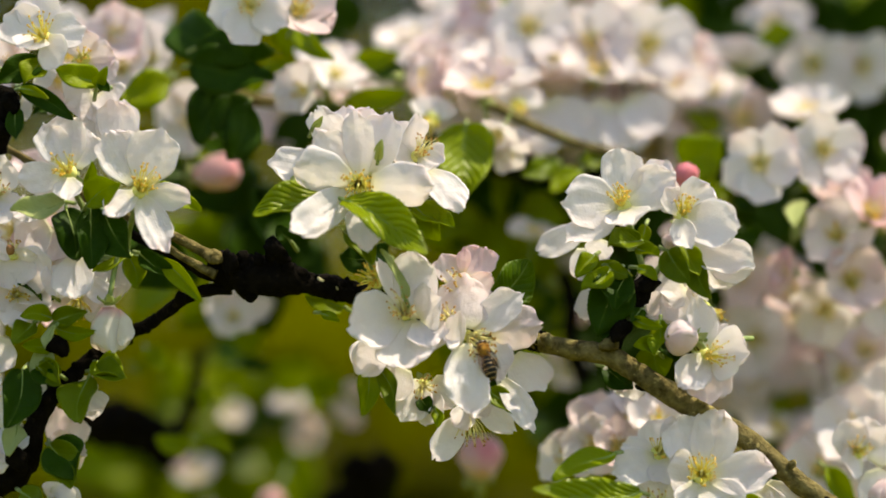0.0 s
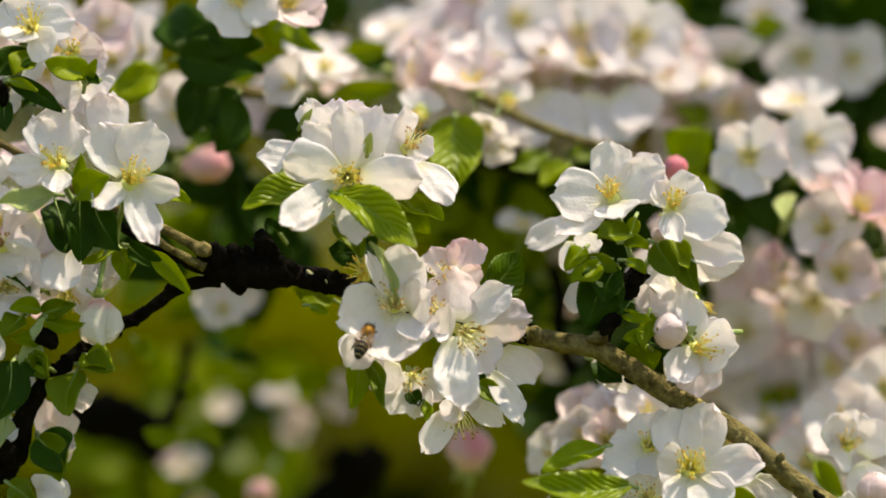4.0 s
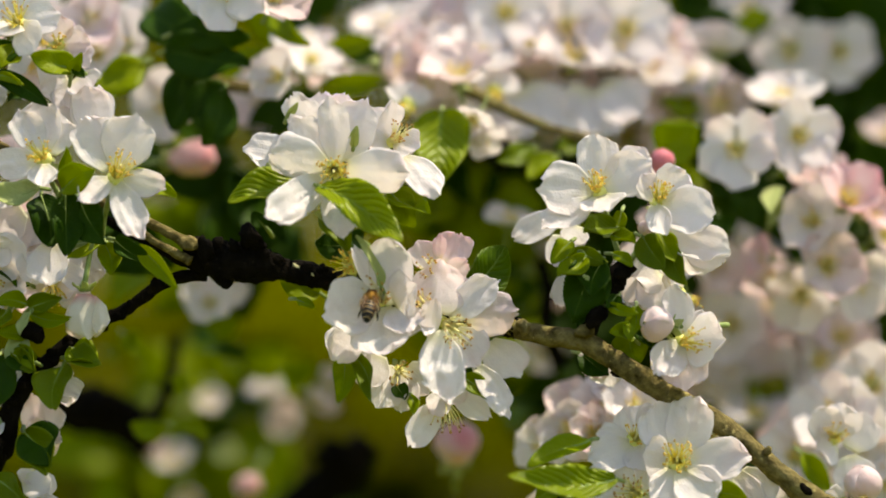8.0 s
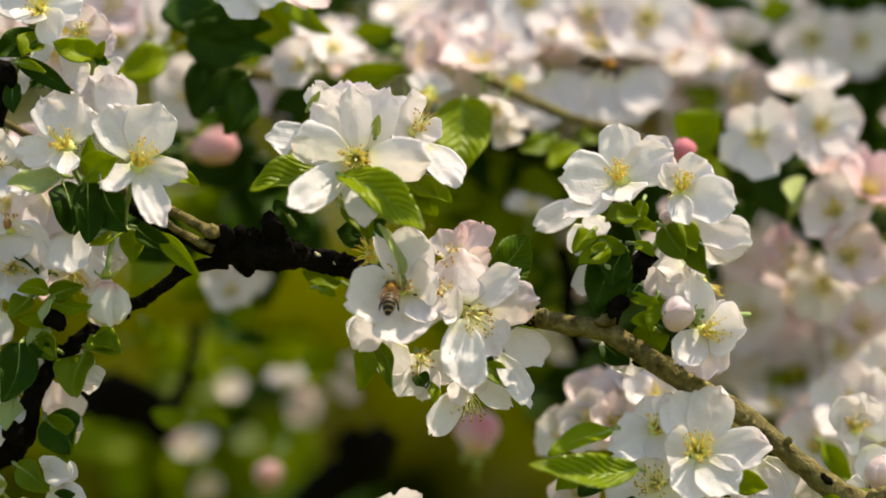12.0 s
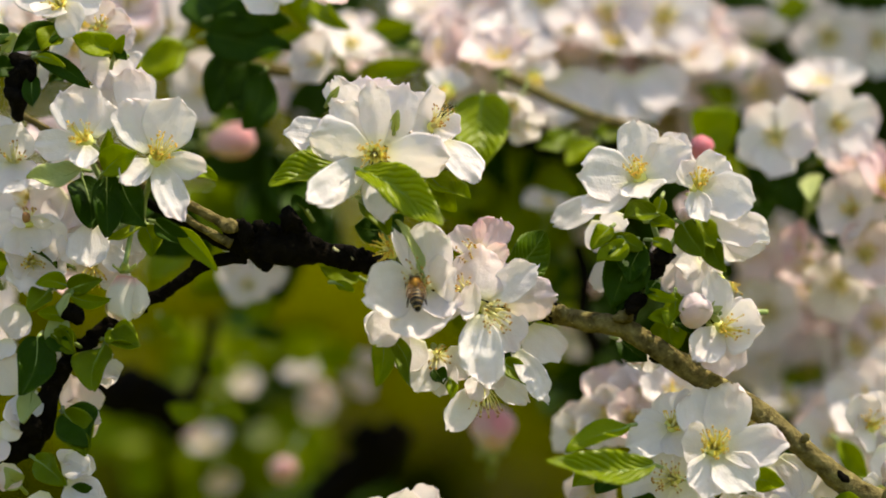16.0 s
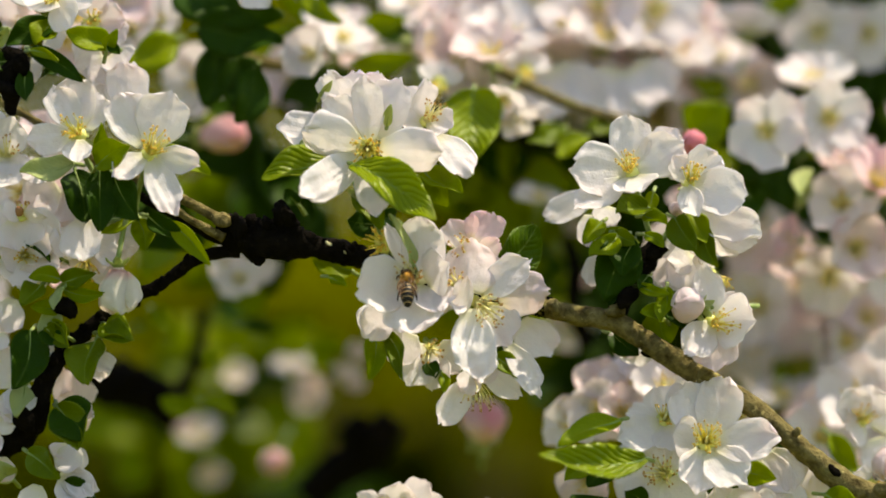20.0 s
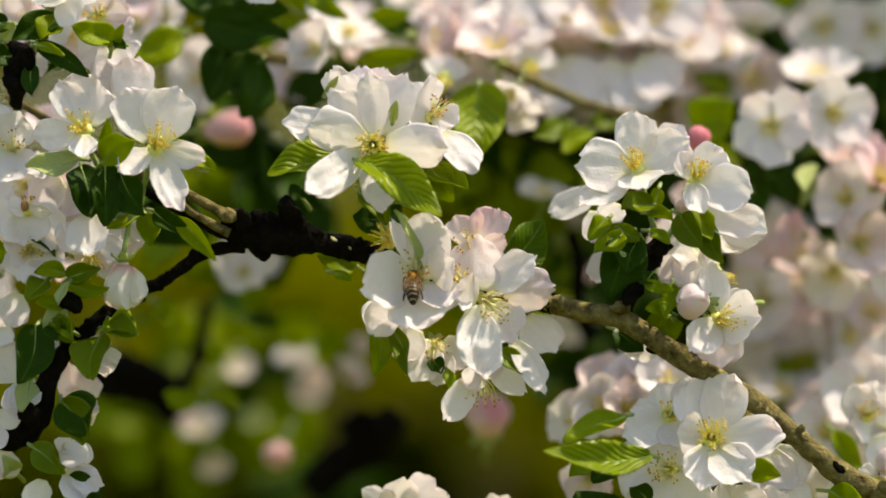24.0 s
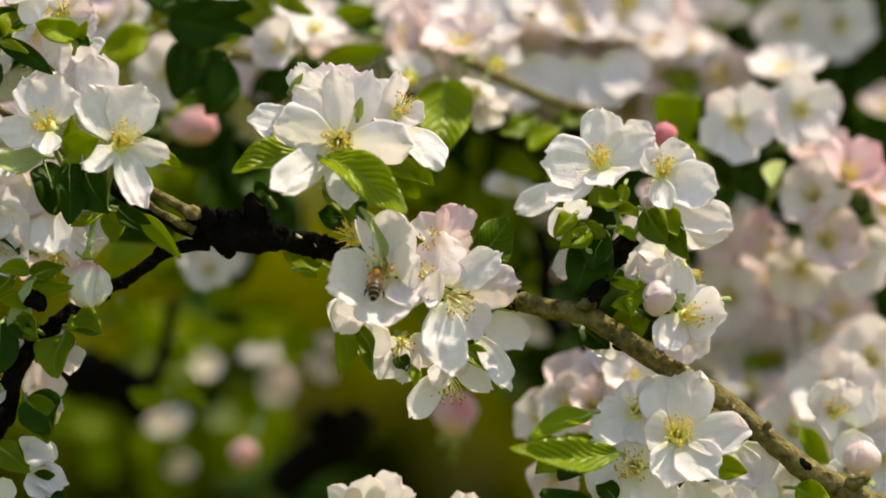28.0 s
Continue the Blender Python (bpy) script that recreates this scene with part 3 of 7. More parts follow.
b_spur = wood('spur', 'short dark fruiting spur carrying leaves and blossoms', [(54.2, 8.0, -20.9, 2.84), (56.9, 6.0, -14.9, 3.67), (59.3, 4.0, -9.0, 4.00), (63.5, 4.0, -4.0, 3.67), (67.7, 4.0, 0.2, 3.00)], BARK_DARK_SHADE, 0.26, category='spur')
knob(b_spur, (57.3, -2.0, -15.6), 4.7, 1.48, 23, BARK_DARK_SHADE, 'bark_knob')
knob(b_spur, (65.6, -2.0, -2.3), 4.3, 1.36, 24, BARK_DARK_SHADE, 'bark_knob')
b_spur_left = wood('spur', 'short dark fruiting spur, shade deepened in its colour', [(-126.0, 14.0, 38.9, 1.68), (-125.0, 10.0, 43.7, 2.85), (-125.4, 8.0, 48.7, 3.35), (-122.8, 8.0, 54.0, 3.18), (-127.2, 10.0, 57.1, 1.84)], BARK_DARK_SHADE, 0.28, category='spur')
knob(b_spur_left, (-124.8, 4.0, 45.2), 5.2, 1.48, 25, BARK_DARK_SHADE, 'bark_knob')
knob(b_spur_left, (-121.5, 4.0, 52.7), 4.3, 1.42, 26, BARK_DARK_SHADE, 'bark_knob')
wood('twig', 'thin brown twig behind the blossoms', [(17.1, 80.0, 57.3, 2.14), (31.6, 85.0, 49.5, 1.79), (45.9, 85.0, 43.2, 1.61), (58.5, 85.0, 39.3, 1.61), (74.9, 90.0, 32.6, 1.44), (100.0, 110.0, 20.3, 1.47)], BARK, 0.1, category='twig')
b_f1 = wood('branch', 'dark branch in the shade behind the blossoms', [(13.9, 110.0, 37.7, 2.0), (26.8, 110.0, 35.0, 2.4), (39.6, 110.0, 32.8, 2.3), (54.5, 115.0, 32.4, 2.2), (73.2, 120.0, 31.6, 2.0)], BARK_DARK_SHADE, 0.15, category='branch')
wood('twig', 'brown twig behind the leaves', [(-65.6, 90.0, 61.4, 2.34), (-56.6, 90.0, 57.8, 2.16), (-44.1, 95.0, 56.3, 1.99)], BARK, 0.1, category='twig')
b_f2 = wood('branch', 'dark upright branch deep in the tree', [(-80.4, 210.0, -23.7, 2.59), (-82.3, 210.0, -39.6, 2.39), (-86.3, 210.0, -49.5, 2.98), (-91.3, 210.0, -57.5, 2.59)], BARK_DARK_SHADE, 0.15, category='branch')
# Two black limbs added to stand in for patches of deep shade.
b_f3 = wood('branch', 'added black limb standing in for deep shade in the tree', [(-125.1, 200.0, -49.1, 6.0), (-109.3, 200.0, -50.1, 8.6), (-95.5, 200.0, -55.1, 7.4), (-87.6, 200.0, -62.9, 6.0)], BARK_DARK_SHADE, 0.2, category='branch')
b_f4 = wood('branch', 'added black limb standing in for low shade in the tree', [(-44.0, 225.0, -92.0, 6.0), (-34.0, 225.0, -82.0, 7.0), (-22.0, 225.0, -74.0, 7.5), (-12.9, 225.0, -62.0, 5.0)], BARK_DARK_SHADE, 0.2, category='branch')
knob(b_f1, (32.2, 108.0, 35.3), 7.3, 1.36, 41, BARK_DARK_SHADE, 'bark_knob')
knob(b_f2, (-81.6, 205.0, -41.4), 6.5, 1.36, 42, BARK_DARK_SHADE, 'bark_knob')
# Knobs on the two limbs that stand in for shade.
knob(b_f3, (-105.0, 195.0, -48.9), 9.5, 1.36, 43, BARK_DARK_SHADE, 'bark_knob')
knob(b_f4, (-24.9, 220.0, -68.0), 11.7, 1.36, 44, BARK_DARK_SHADE, 'bark_knob')
knob(b_main, (-56.0, 4.8, 6.3), 2.7, 1.3, 150, BARK_DARK_SHADE, 'bark_knob')
knob(b_main, (-39.7, 3.2, 3.3), 1.6, 1.42, 151, BARK_DARK_SHADE, 'bark_knob')
knob(b_main, (-51.9, 3.8, 5.5), 2.1, 1.24, 152, BARK_DARK_SHADE, 'bark_knob')
knob(b_main, (-52.5, 3.1, -3.2), 2.1, 1.36, 153, BARK_DARK_SHADE, 'bark_knob')
knob(b_main, (-56.2, 2.0, 0.8), 3.1, 1.36, 154, BARK_DARK_SHADE, 'bark_knob')
knob(b_main, (-53.2, 1.4, 4.4), 1.5, 1.36, 155, BARK_DARK_SHADE, 'bark_knob')
knob(b_main, (-53.7, 1.3, 3.8), 1.8, 1, 156, BARK_DARK_SHADE, 'bark_knob')
knob(b_main, (-21.7, 8.4, -5.3), 1.7, 1.48, 157, BARK_DARK_SHADE, 'bark_knob')
knob(b_main, (-60.7, 4.8, 2.4), 2.7, 1.3, 158, BARK_DARK_SHADE, 'bark_knob')
knob(b_main, (-27.8, 5.7, -4.0), 3.2, 1.36, 159, BARK_DARK_SHADE, 'bark_knob')
knob(b_main, (-59.8, 5.3, 1.0), 1.9, 1.36, 160, BARK_DARK_SHADE, 'bark_knob')
knob(b_main, (-26.4, 8.1, -5.9), 1.8, 1.3, 161, BARK_DARK_SHADE, 'bark_knob')
knob(b_main, (-58.6, 3.4, 6.3), 2.7, 1.18, 162, BARK_DARK_SHADE, 'bark_knob')
knob(b_main, (-47.9, 1.8, -3.2), 2.1, 1, 163, BARK_DARK_SHADE, 'bark_knob')
knob(b_main, (-23.0, 8.9, -1.2), 2.8, 1.18, 164, BARK_DARK_SHADE, 'bark_knob')
knob(b_main, (-61.7, 6.7, 3.1), 2.7, 1.12, 165, BARK_DARK_SHADE, 'bark_knob')
knob(b_main, (-24.3, 7.6, -1.5), 2.7, 1.12, 166, BARK_DARK_SHADE, 'bark_knob')
knob(b_main, (-59.9, 5.2, 7.1), 3.2, 1.18, 167, BARK_DARK_SHADE, 'bark_knob')
knob(b_main, (-58.4, 4.4, 6.7), 1.7, 1.06, 168, BARK_DARK_SHADE, 'bark_knob')
knob(b_main, (-14.6, 11.4, -6.9), 2.3, 1.3, 169, BARK_DARK_SHADE, 'bark_knob')
knob(b_main, (-19.6, 10.3, -6.9), 2.2, 1.18, 170, BARK_DARK_SHADE, 'bark_knob')
knob(b_main, (-43.3, 3.8, -3.9), 3.2, 1.36, 171, BARK_DARK_SHADE, 'bark_knob')
knob(b_main, (-45.3, 2.8, 4.8), 3.2, 1.36, 172, BARK_DARK_SHADE, 'bark_knob')
knob(b_main, (-52.2, 2.3, 5.2), 3.1, 1.48, 173, BARK_DARK_SHADE, 'bark_knob')
knob(b_main, (-50.4, 4.4, 5.4), 1.9, 1, 174, BARK_DARK_SHADE, 'bark_knob')
knob(b_main, (-59.7, 3.8, 1.8), 1.6, 1.12, 175, BARK_DARK_SHADE, 'bark_knob')
knob(b_left, (-80.0, 6.7, -10.5), 1.5, 1.24, 250, BARK_DARK_SHADE, 'bark_knob')
knob(b_left, (-78.2, 6.2, -9.3), 2.1, 1.42, 251, BARK_DARK_SHADE, 'bark_knob')
knob(b_left, (-118.0, 5.2, -49.7), 1.8, 1.36, 252, BARK_DARK_SHADE, 'bark_knob')
knob(b_left, (-114.3, 3.0, -39.4), 2.5, 1.42, 253, BARK_DARK_SHADE, 'bark_knob')
knob(b_left, (-109.9, 5.6, -31.2), 2.8, 1.42, 254, BARK_DARK_SHADE, 'bark_knob')
knob(b_left, (-117.8, 6.2, -55.5), 2.7, 1.06, 255, BARK_DARK_SHADE, 'bark_knob')
knob(b_left, (-102.2, 6.9, -27.8), 2.7, 1.12, 256, BARK_DARK_SHADE, 'bark_knob')
knob(b_left, (-126.6, 8.8, -58.1), 2.3, 1.3, 257, BARK_DARK_SHADE, 'bark_knob')
knob(b_left, (-97.6, 8.1, -22.7), 1.8, 1.18, 258, BARK_DARK_SHADE, 'bark_knob')
knob(b_left, (-82.5, 7.2, -14.4), 2.3, 1.3, 259, BARK_DARK_SHADE, 'bark_knob')
knob(b_left, (-87.9, 8.8, -17.4), 2.9, 1, 260, BARK_DARK_SHADE, 'bark_knob')
knob(b_left, (-93.8, 8.5, -17.9), 1.3, 1.42, 261, BARK_DARK_SHADE, 'bark_knob')
knob(b_left, (-112.4, 3.5, -35.0), 2.6, 1.3, 262, BARK_DARK_SHADE, 'bark_knob')
knob(b_left, (-106.6, 7.4, -33.0), 1.7, 1.42, 263, BARK_DARK_SHADE, 'bark_knob')
knob(b_left, (-105.1, 6.7, -31.1), 2.8, 1.24, 264, BARK_DARK_SHADE, 'bark_knob')
knob(b_left, (-117.3, 7.4, -54.3), 2.4, 1, 265, BARK_DARK_SHADE, 'bark_knob')
knob(b_left, (-106.8, 6.6, -28.0), 2.9, 1.42, 266, BARK_DARK_SHADE, 'bark_knob')
knob(b_left, (-89.6, 8.8, -18.2), 2.3, 1.48, 267, BARK_DARK_SHADE, 'bark_knob')
knob(b_left, (-98.8, 8.5, -21.0), 2.1, 1, 268, BARK_DARK_SHADE, 'bark_knob')
knob(b_left, (-87.2, 8.7, -14.0), 1.6, 1.06, 269, BARK_DARK_SHADE, 'bark_knob')
knob(b_left, (-117.1, 7.0, -45.8), 2.4, 1.48, 270, BARK_DARK_SHADE, 'bark_knob')
knob(b_left, (-103.6, 7.3, -25.1), 2.1, 1.18, 271, BARK_DARK_SHADE, 'bark_knob')
knob(b_low, (95.8, 1.1, -52.1), 1.6, 1.36, 350, BARK, 'lenticel')
knob(b_low, (64.0, -0.4, -30.8), 1.7, 1.18, 351, BARK, 'lenticel')
knob(b_low, (61.5, -0.1, -26.2), 1.8, 1.24, 352, BARK, 'lenticel')
knob(b_low, (91.1, -0.4, -47.3), 1.7, 1, 353, BARK, 'lenticel')
knob(b_low, (60.7, 1.6, -24.8), 2.0, 1.36, 354, BARK, 'lenticel')
knob(b_low, (91.5, 0.3, -44.0), 1.7, 1.12, 355, BARK, 'lenticel')
knob(b_low, (50.5, 2.2, -23.8), 1.8, 1.36, 356, BARK, 'lenticel')
knob(b_low, (78.9, 0.5, -41.6), 1.2, 1.48, 357, BARK, 'lenticel')
knob(b_low, (96.8, -0.6, -52.6), 1.2, 1.06, 358, BARK, 'lenticel')
knob(b_low, (45.5, 3.2, -20.4), 1.7, 1.24, 359, BARK, 'lenticel')
knob(b_low, (93.4, -0.5, -49.2), 2.0, 1.12, 360, BARK, 'lenticel')
knob(b_low, (81.7, -0.3, -38.9), 2.2, 1.3, 361, BARK, 'lenticel')
knob(b_low, (108.7, -2.4, -61.3), 1.1, 1.24, 362, BARK, 'lenticel')
knob(b_low, (74.4, 1.8, -33.2), 1.3, 1, 363, BARK, 'lenticel')
knob(b_spur, (58.2, 2.9, -8.6), 2.5, 1.42, 450, BARK_DARK_SHADE, 'bark_knob')
knob(b_spur, (59.1, 2.6, -12.5), 2.9, 1.24, 451, BARK_DARK_SHADE, 'bark_knob')
knob(b_spur, (57.4, 4.6, -10.5), 2.8, 1, 452, BARK_DARK_SHADE, 'bark_knob')
knob(b_spur, (55.8, 5.3, -19.7), 2.1, 1.18, 453, BARK_DARK_SHADE, 'bark_knob')
knob(b_spur, (59.1, 2.1, -6.4), 1.8, 1.06, 454, BARK_DARK_SHADE, 'bark_knob')
knob(b_spur, (62.2, 3.2, -8.5), 2.8, 1.48, 455, BARK_DARK_SHADE, 'bark_knob')
knob(b_spur, (59.4, 3.2, -5.6), 2.9, 1.48, 456, BARK_DARK_SHADE, 'bark_knob')
knob(b_spur, (59.2, 1.1, -11.2), 2.2, 1, 457, BARK_DARK_SHADE, 'bark_knob')

b = blossom((-104.5, -2, 32.3), 'white apple blossom with yellow stamens, wide open beside a spur')
petal(b, (-105.4, -1, 33.4), (-111.6, 2, 46.1), 10.3, 10, 0.4, 0.08)
petal(b, (-104.2, 0, 33.7), (-105.5, 4, 48.8), 13.0, -5, 0.35, 0.08)
petal(b, (-106.3, -2, 31.4), (-119.0, -4, 28.8), 9.6, -10, 0.3, 0.05)
petal(b, (-103.9, -3, 30.3), (-103.9, -10, 22.6), 8.6, 0, 0.3, 0.1)
petal(b, (-102.2, 0, 33.0), (-98.9, 4, 44.4), 10.0, 10, 0.35, 0.05)
heart(b, (-0.15, -0.9, 0.35), 7.5, 0.55, 24, 1, True)
stalk(b, [Vector((0.0002, 0.003, -0.00074)), Vector((0.00144, 0.016, -0.00793)), Vector((0.00612, 0.02, -0.01628))], 0.0009)

b = blossom((-82.9, -4, 26.5), 'white apple blossom with long stamens beside dark leaves')
petal(b, (-82.5, -2, 28.2), (-76.6, 0, 44.5), 15.9, 0, 0.35, 0.08)
petal(b, (-84.6, -1, 28.6), (-92.7, 2, 44.0), 14.6, 10, 0.35, 0.05)
petal(b, (-81.1, -3, 26.5), (-68.1, -6, 21.7), 8.3, 12, 0.35, 0.05)
petal(b, (-83.2, -4, 24.9), (-74.3, -12, 7.3), 9.6, -8, 0.25, 0.03)
petal(b, (-84.4, -4, 25.5), (-94.1, -10, 18.9), 8.6, 10, 0.3, 0.08)
petal(b, (-89.8, 6, 38.8), (-90.2, 8, 53.6), 12.4, 0, 0.35, 0.08)
heart(b, (0.3, -0.8, 0.5), 8, 0.55, 26, 2, True)
stalk(b, [Vector((-0.00066, 0.004, -0.00107)), Vector((-0.00482, 0.016, -0.0117)), Vector((-0.00634, 0.02, -0.02176))], 0.0009)

b = blossom((-91.2, 14.0, 38.0), 'white apple blossom partly hidden behind others')
petal(b, (-92.2, 14.0, 38.0), (-91.0, 16.0, 54.1), 13.3, 0, 0.35, 0.1)
petal(b, (-93.9, 14.0, 37.2), (-100.3, 18.0, 49.1), 11.6, 0, 0.3, 0.1)
petal(b, (-89.8, 14.0, 38.0), (-81.7, 18.0, 42.4), 11.6, 0, 0.3, 0)

b = blossom((-116.1, 16.0, 15.3), 'white apple blossom shaded beneath leaves')
petal(b, (-109.2, 6.0, 23.5), (-121.2, 2.0, 18.5), 9.3, 20, 0.2, 0.05)
petal(b, (-111.9, 16.0, 17.0), (-122.0, 16.0, 10.3), 13.3, 0, 0.2, 0)
petal(b, (-110.4, 18.0, 16.2), (-113.4, 14.0, 5.2), 13.3, 0, 0.2, 0)
petal(b, (-108.7, 18.0, 16.2), (-104.5, 18.0, 5.2), 13.3, 0, 0.2, 0)

b = blossom((-99.1, 14.0, 3.5), 'white apple blossom seen from behind in the shade')
petal(b, (-97.4, 14.0, 6.1), (-104.7, 8.0, -6.2), 15.9, 20, 0.25, 0.1)
petal(b, (-95.9, 16.0, 5.2), (-89.0, 14.0, -1.5), 13.3, 0, 0.3, 0.1)
petal(b, (-97.8, 18.0, 3.5), (-92.5, 16.0, -6.6), 13.3, 0, 0.3, 0)
petal(b, (-100.3, 18.0, 5.2), (-110.2, 16.0, 0.2), 13.3, 0, 0.2, 0)
stalk(b, [Vector((0.00168, 0.0, 0.00252)), Vector((0.00774, -0.002, 0.00369))], 0.0009)

b = blossom((-126.4, 10.0, 26.1), 'white apple blossom with crumpled petals')
petal(b, (-126.5, 11.0, 26.2), (-123.4, 6.0, 37.7), 11.6, 0, 0.4, 0.1)
petal(b, (-127.1, 11.0, 26.2), (-134.7, 10.0, 38.7), 11.6, 0, 0.3, 0)
petal(b, (-126.7, 10.2, 25.5), (-128.7, 2.0, 15.1), 13.3, 0, 0.3, 0.1)
petal(b, (-126.0, 10.2, 25.8), (-122.5, 6.0, 19.4), 10.0, 0, 0.3, 0.1)
petal(b, (-127.8, 11.0, 25.8), (-139.8, 10.0, 25.3), 11.6, 0, 0.2, 0)
heart(b, (0.1,-0.9,0.4), 7, 0.5, 14, 3, False)

b = blossom((-121.5, 4.0, 8.5), 'fading apple blossom with a withered brown middle')
petal(b, (-121.2, 4.2, 8.4), (-113.1, -4.0, 7.4), 5.0, 60, 0.3, 0)
petal(b, (-121.9, 5.0, 8.2), (-127.1, 2.0, 9.3), 8.3, 30, 0.3, 0)
petal(b, (-121.7, 5.8, 8.0), (-109.0, 4.0, 0.2), 13.3, 20, 0.3, 0)
petal(b, (-122.4, 5.8, 7.8), (-120.6, 4.0, -2.3), 14.9, 0, 0.3, 0)
petal(b, (-123.4, 6.6, 7.9), (-136.2, 8.0, 3.5), 11.6, 0, 0.3, 0)
heart(b, (0.1,-0.4,0.9), 4, 0.4, 8, 4, False)
wither = thing('withered_flower', mm(-121.9, 0, 9.3), 'withered brown remains of an apple blossom', 'withered flower')
bm = bmesh.new()
blob(bm, Vector(), (0.0013, 0.0010, 0.0017), None, 10, 8, 0.6)
part('petal_remains', bm, WITHERED, wither)

b = blossom((-121.3, 10.0, -4.0), 'white apple blossom shaded by those above')
petal(b, (-120.8, 11.0, -3.7), (-112.5, 6.0, 2.7), 10.0, 0, 0.3, 0)
petal(b, (-121.3, 10.2, -3.7), (-129.0, 4.0, -1.5), 13.3, 0, 0.3, 0.1)
petal(b, (-121.0, 10.2, -4.4), (-123.7, 2.0, -13.1), 13.3, 0, 0.3, 0)
petal(b, (-120.3, 10.2, -4.4), (-110.6, 4.0, -8.2), 11.6, 0, 0.3, 0)
petal(b, (-120.9, 11.8, -3.4), (-121.3, 10.0, 3.5), 11.6, 0, 0.3, 0)
heart(b, (0.2,-0.9,0.1), 6, 0.6, 12, 5, True)

b = blossom((-102.9, 10.0, -5.7), 'drooping white apple blossom in the shade')
petal(b, (-102.7, 11.0, -5.4), (-106.6, 14.0, 0.2), 13.3, 0, 0.2, 0)
petal(b, (-102.2, 10.2, -5.7), (-95.0, 6.0, -4.8), 10.0, 0, 0.3, 0)
petal(b, (-102.0, 11.0, -6.0), (-91.0, 8.0, -9.9), 10.0, 0, 0.3, 0)
petal(b, (-103.3, 11.0, -5.9), (-107.7, 8.0, -4.9), 6.6, 0, 0.3, 0)
heart(b, (0.1,-0.8,-0.5), 6, 0.6, 12, 6, True)

b = blossom((-92.4, -2, -8.4), 'half-open white apple blossom hanging, with a pink base')
petal(b, (-93.6, 2, -7.8), (-94.0, 0, -21.7), 10.0, 0, -0.55, -0.05, BUD, crumple=0.3)
petal(b, (-91.5, -2, -7.8), (-91.4, -6, -20.6), 10.6, -25, -0.6, -0.1, BUD, crumple=0.4)
petal(b, (-90.6, 0, -8.8), (-88.2, -5, -19.6), 7.9, 30, -0.4, 0.05, BUD, crumple=0.9)
petal(b, (-92.9, 4, -9.1), (-91.9, 6, -21.1), 9.7, 0, -0.3, -0.05, BUD, crumple=0.5)
calyx(b, Vector((0, 0, 0.001)), Vector((0.05, -0.15, -1)), 0.0024, 3)
stalk(b, [Vector((0, 0, 0.003)), Vector((0.0012, 0.002, 0.011)), Vector((0.003, 0.006, 0.02))], 0.0008)
leaf((-115.1, 2, -12.1), (-120.7, -4, -18.0), 7.3, 10, 0.35, 0.05, FRESH)
leaf((-109.5, 2, -10.8), (-118.1, -4, -9.8), 5.3, 0, 0.35, 0, YOUNG)
leaf((-108.8, 2, -11.8), (-99.2, -4, -8.8), 6.6, 10, 0.35, 0, FRESH)
leaf((-108.8, 2, -13.5), (-96.3, -4, -14.7), 4.6, 20, 0.4, 0, YOUNG)
leaf((-110.1, 2, -19.8), (-117.8, -4, -18.7), 5.0, 0, 0.4, 0, YOUNG)
leaf((-113.6, 0, -24.4), (-105.8, -5, -30.2), 5.6, 20, 0.5, 0.1, FRESH)
leaf((-118.4, 2, -26.1), (-122.8, -6, -43.4), 11.9, -10, 0.35, 0.1, MATURE_SHADE)
leaf((-119.9, 0, -42.0), (-122.2, -6, -50.7), 7.0, 0, 0.35, 0, DOWNY)
leaf((-110.4, 2.0, -19.8), (-115.8, -2.0, -26.3), 6.7, 0, 0.3, 0, DOWNY)
leaf((-111.9, 0, -23.1), (-106.3, -6.0, -29.9), 5.0, 25, 0.4, 0, YOUNG)
leaf((-112.7, 0, -24.7), (-109.4, -5.0, -30.4), 7.3, 0, 0.3, 0, MATURE_SHADE)
leaf((-96.3, 2.0, -24.0), (-89.1, -4.0, -28.8), 10.0, -25, 0.4, 0, YOUNG)
leaf((-97.7, 0, -26.3), (-87.5, -6, -28.8), 7.9, -15, 0.5, 0.05, FRESH)
leaf((-99.2, 2, -28.5), (-101.5, -6, -41.6), 11.6, 15, 0.35, 0.05, FRESH)
leaf((-110.2, 0, -48.2), (-103.2, -6, -60.6), 11.6, 10, 0.4, 0.05, FRESH)
leaf((-107.6, 0, -27.5), (-113.3, -5, -24.9), 5.6, 0, 0.4, 0, FRESH)
leaf((-108.4, -2, -13.1), (-110.9, -6, -19.7), 3.6, 30, 0.4, 0, DOWNY)
leaf((-110.2, 0, -48.8), (-101.4, -6.0, -57.6), 13.9, 0, 0.35, 0.1, MATURE_SHADE)
leaf((-118.7, -2, -61.5), (-108.0, -9, -68.7), 8.3, 10, 0.4, 0.1, FRESH)
leaf((-117.7, 0, -62.1), (-111.0, -8.0, -67.4), 5.0, 10, 0.3, 0, DOWNY)
leaf((-123.7, 2.0, -69.7), (-127.2, -4.0, -64.3), 6.7, 0, 0.3, 0, DOWNY)
leaf((-108.8, 2.0, -71.4), (-98.1, -6.0, -79.1), 10.0, 0, 0.3, 0, MATURE_SHADE)
leaf((-131.1, 8.0, -8.2), (-133.1, 4.0, 1.8), 10.0, 0, 0.2, 0, YOUNG)
leaf((-109.4, 8.0, -4.9), (-120.6, 4.0, 0.2), 6.7, 20, 0.2, 0, MATURE_SHADE)

b = blossom((-102.3, 4, 7.5), 'shaded white apple blossom with thin glowing petals')
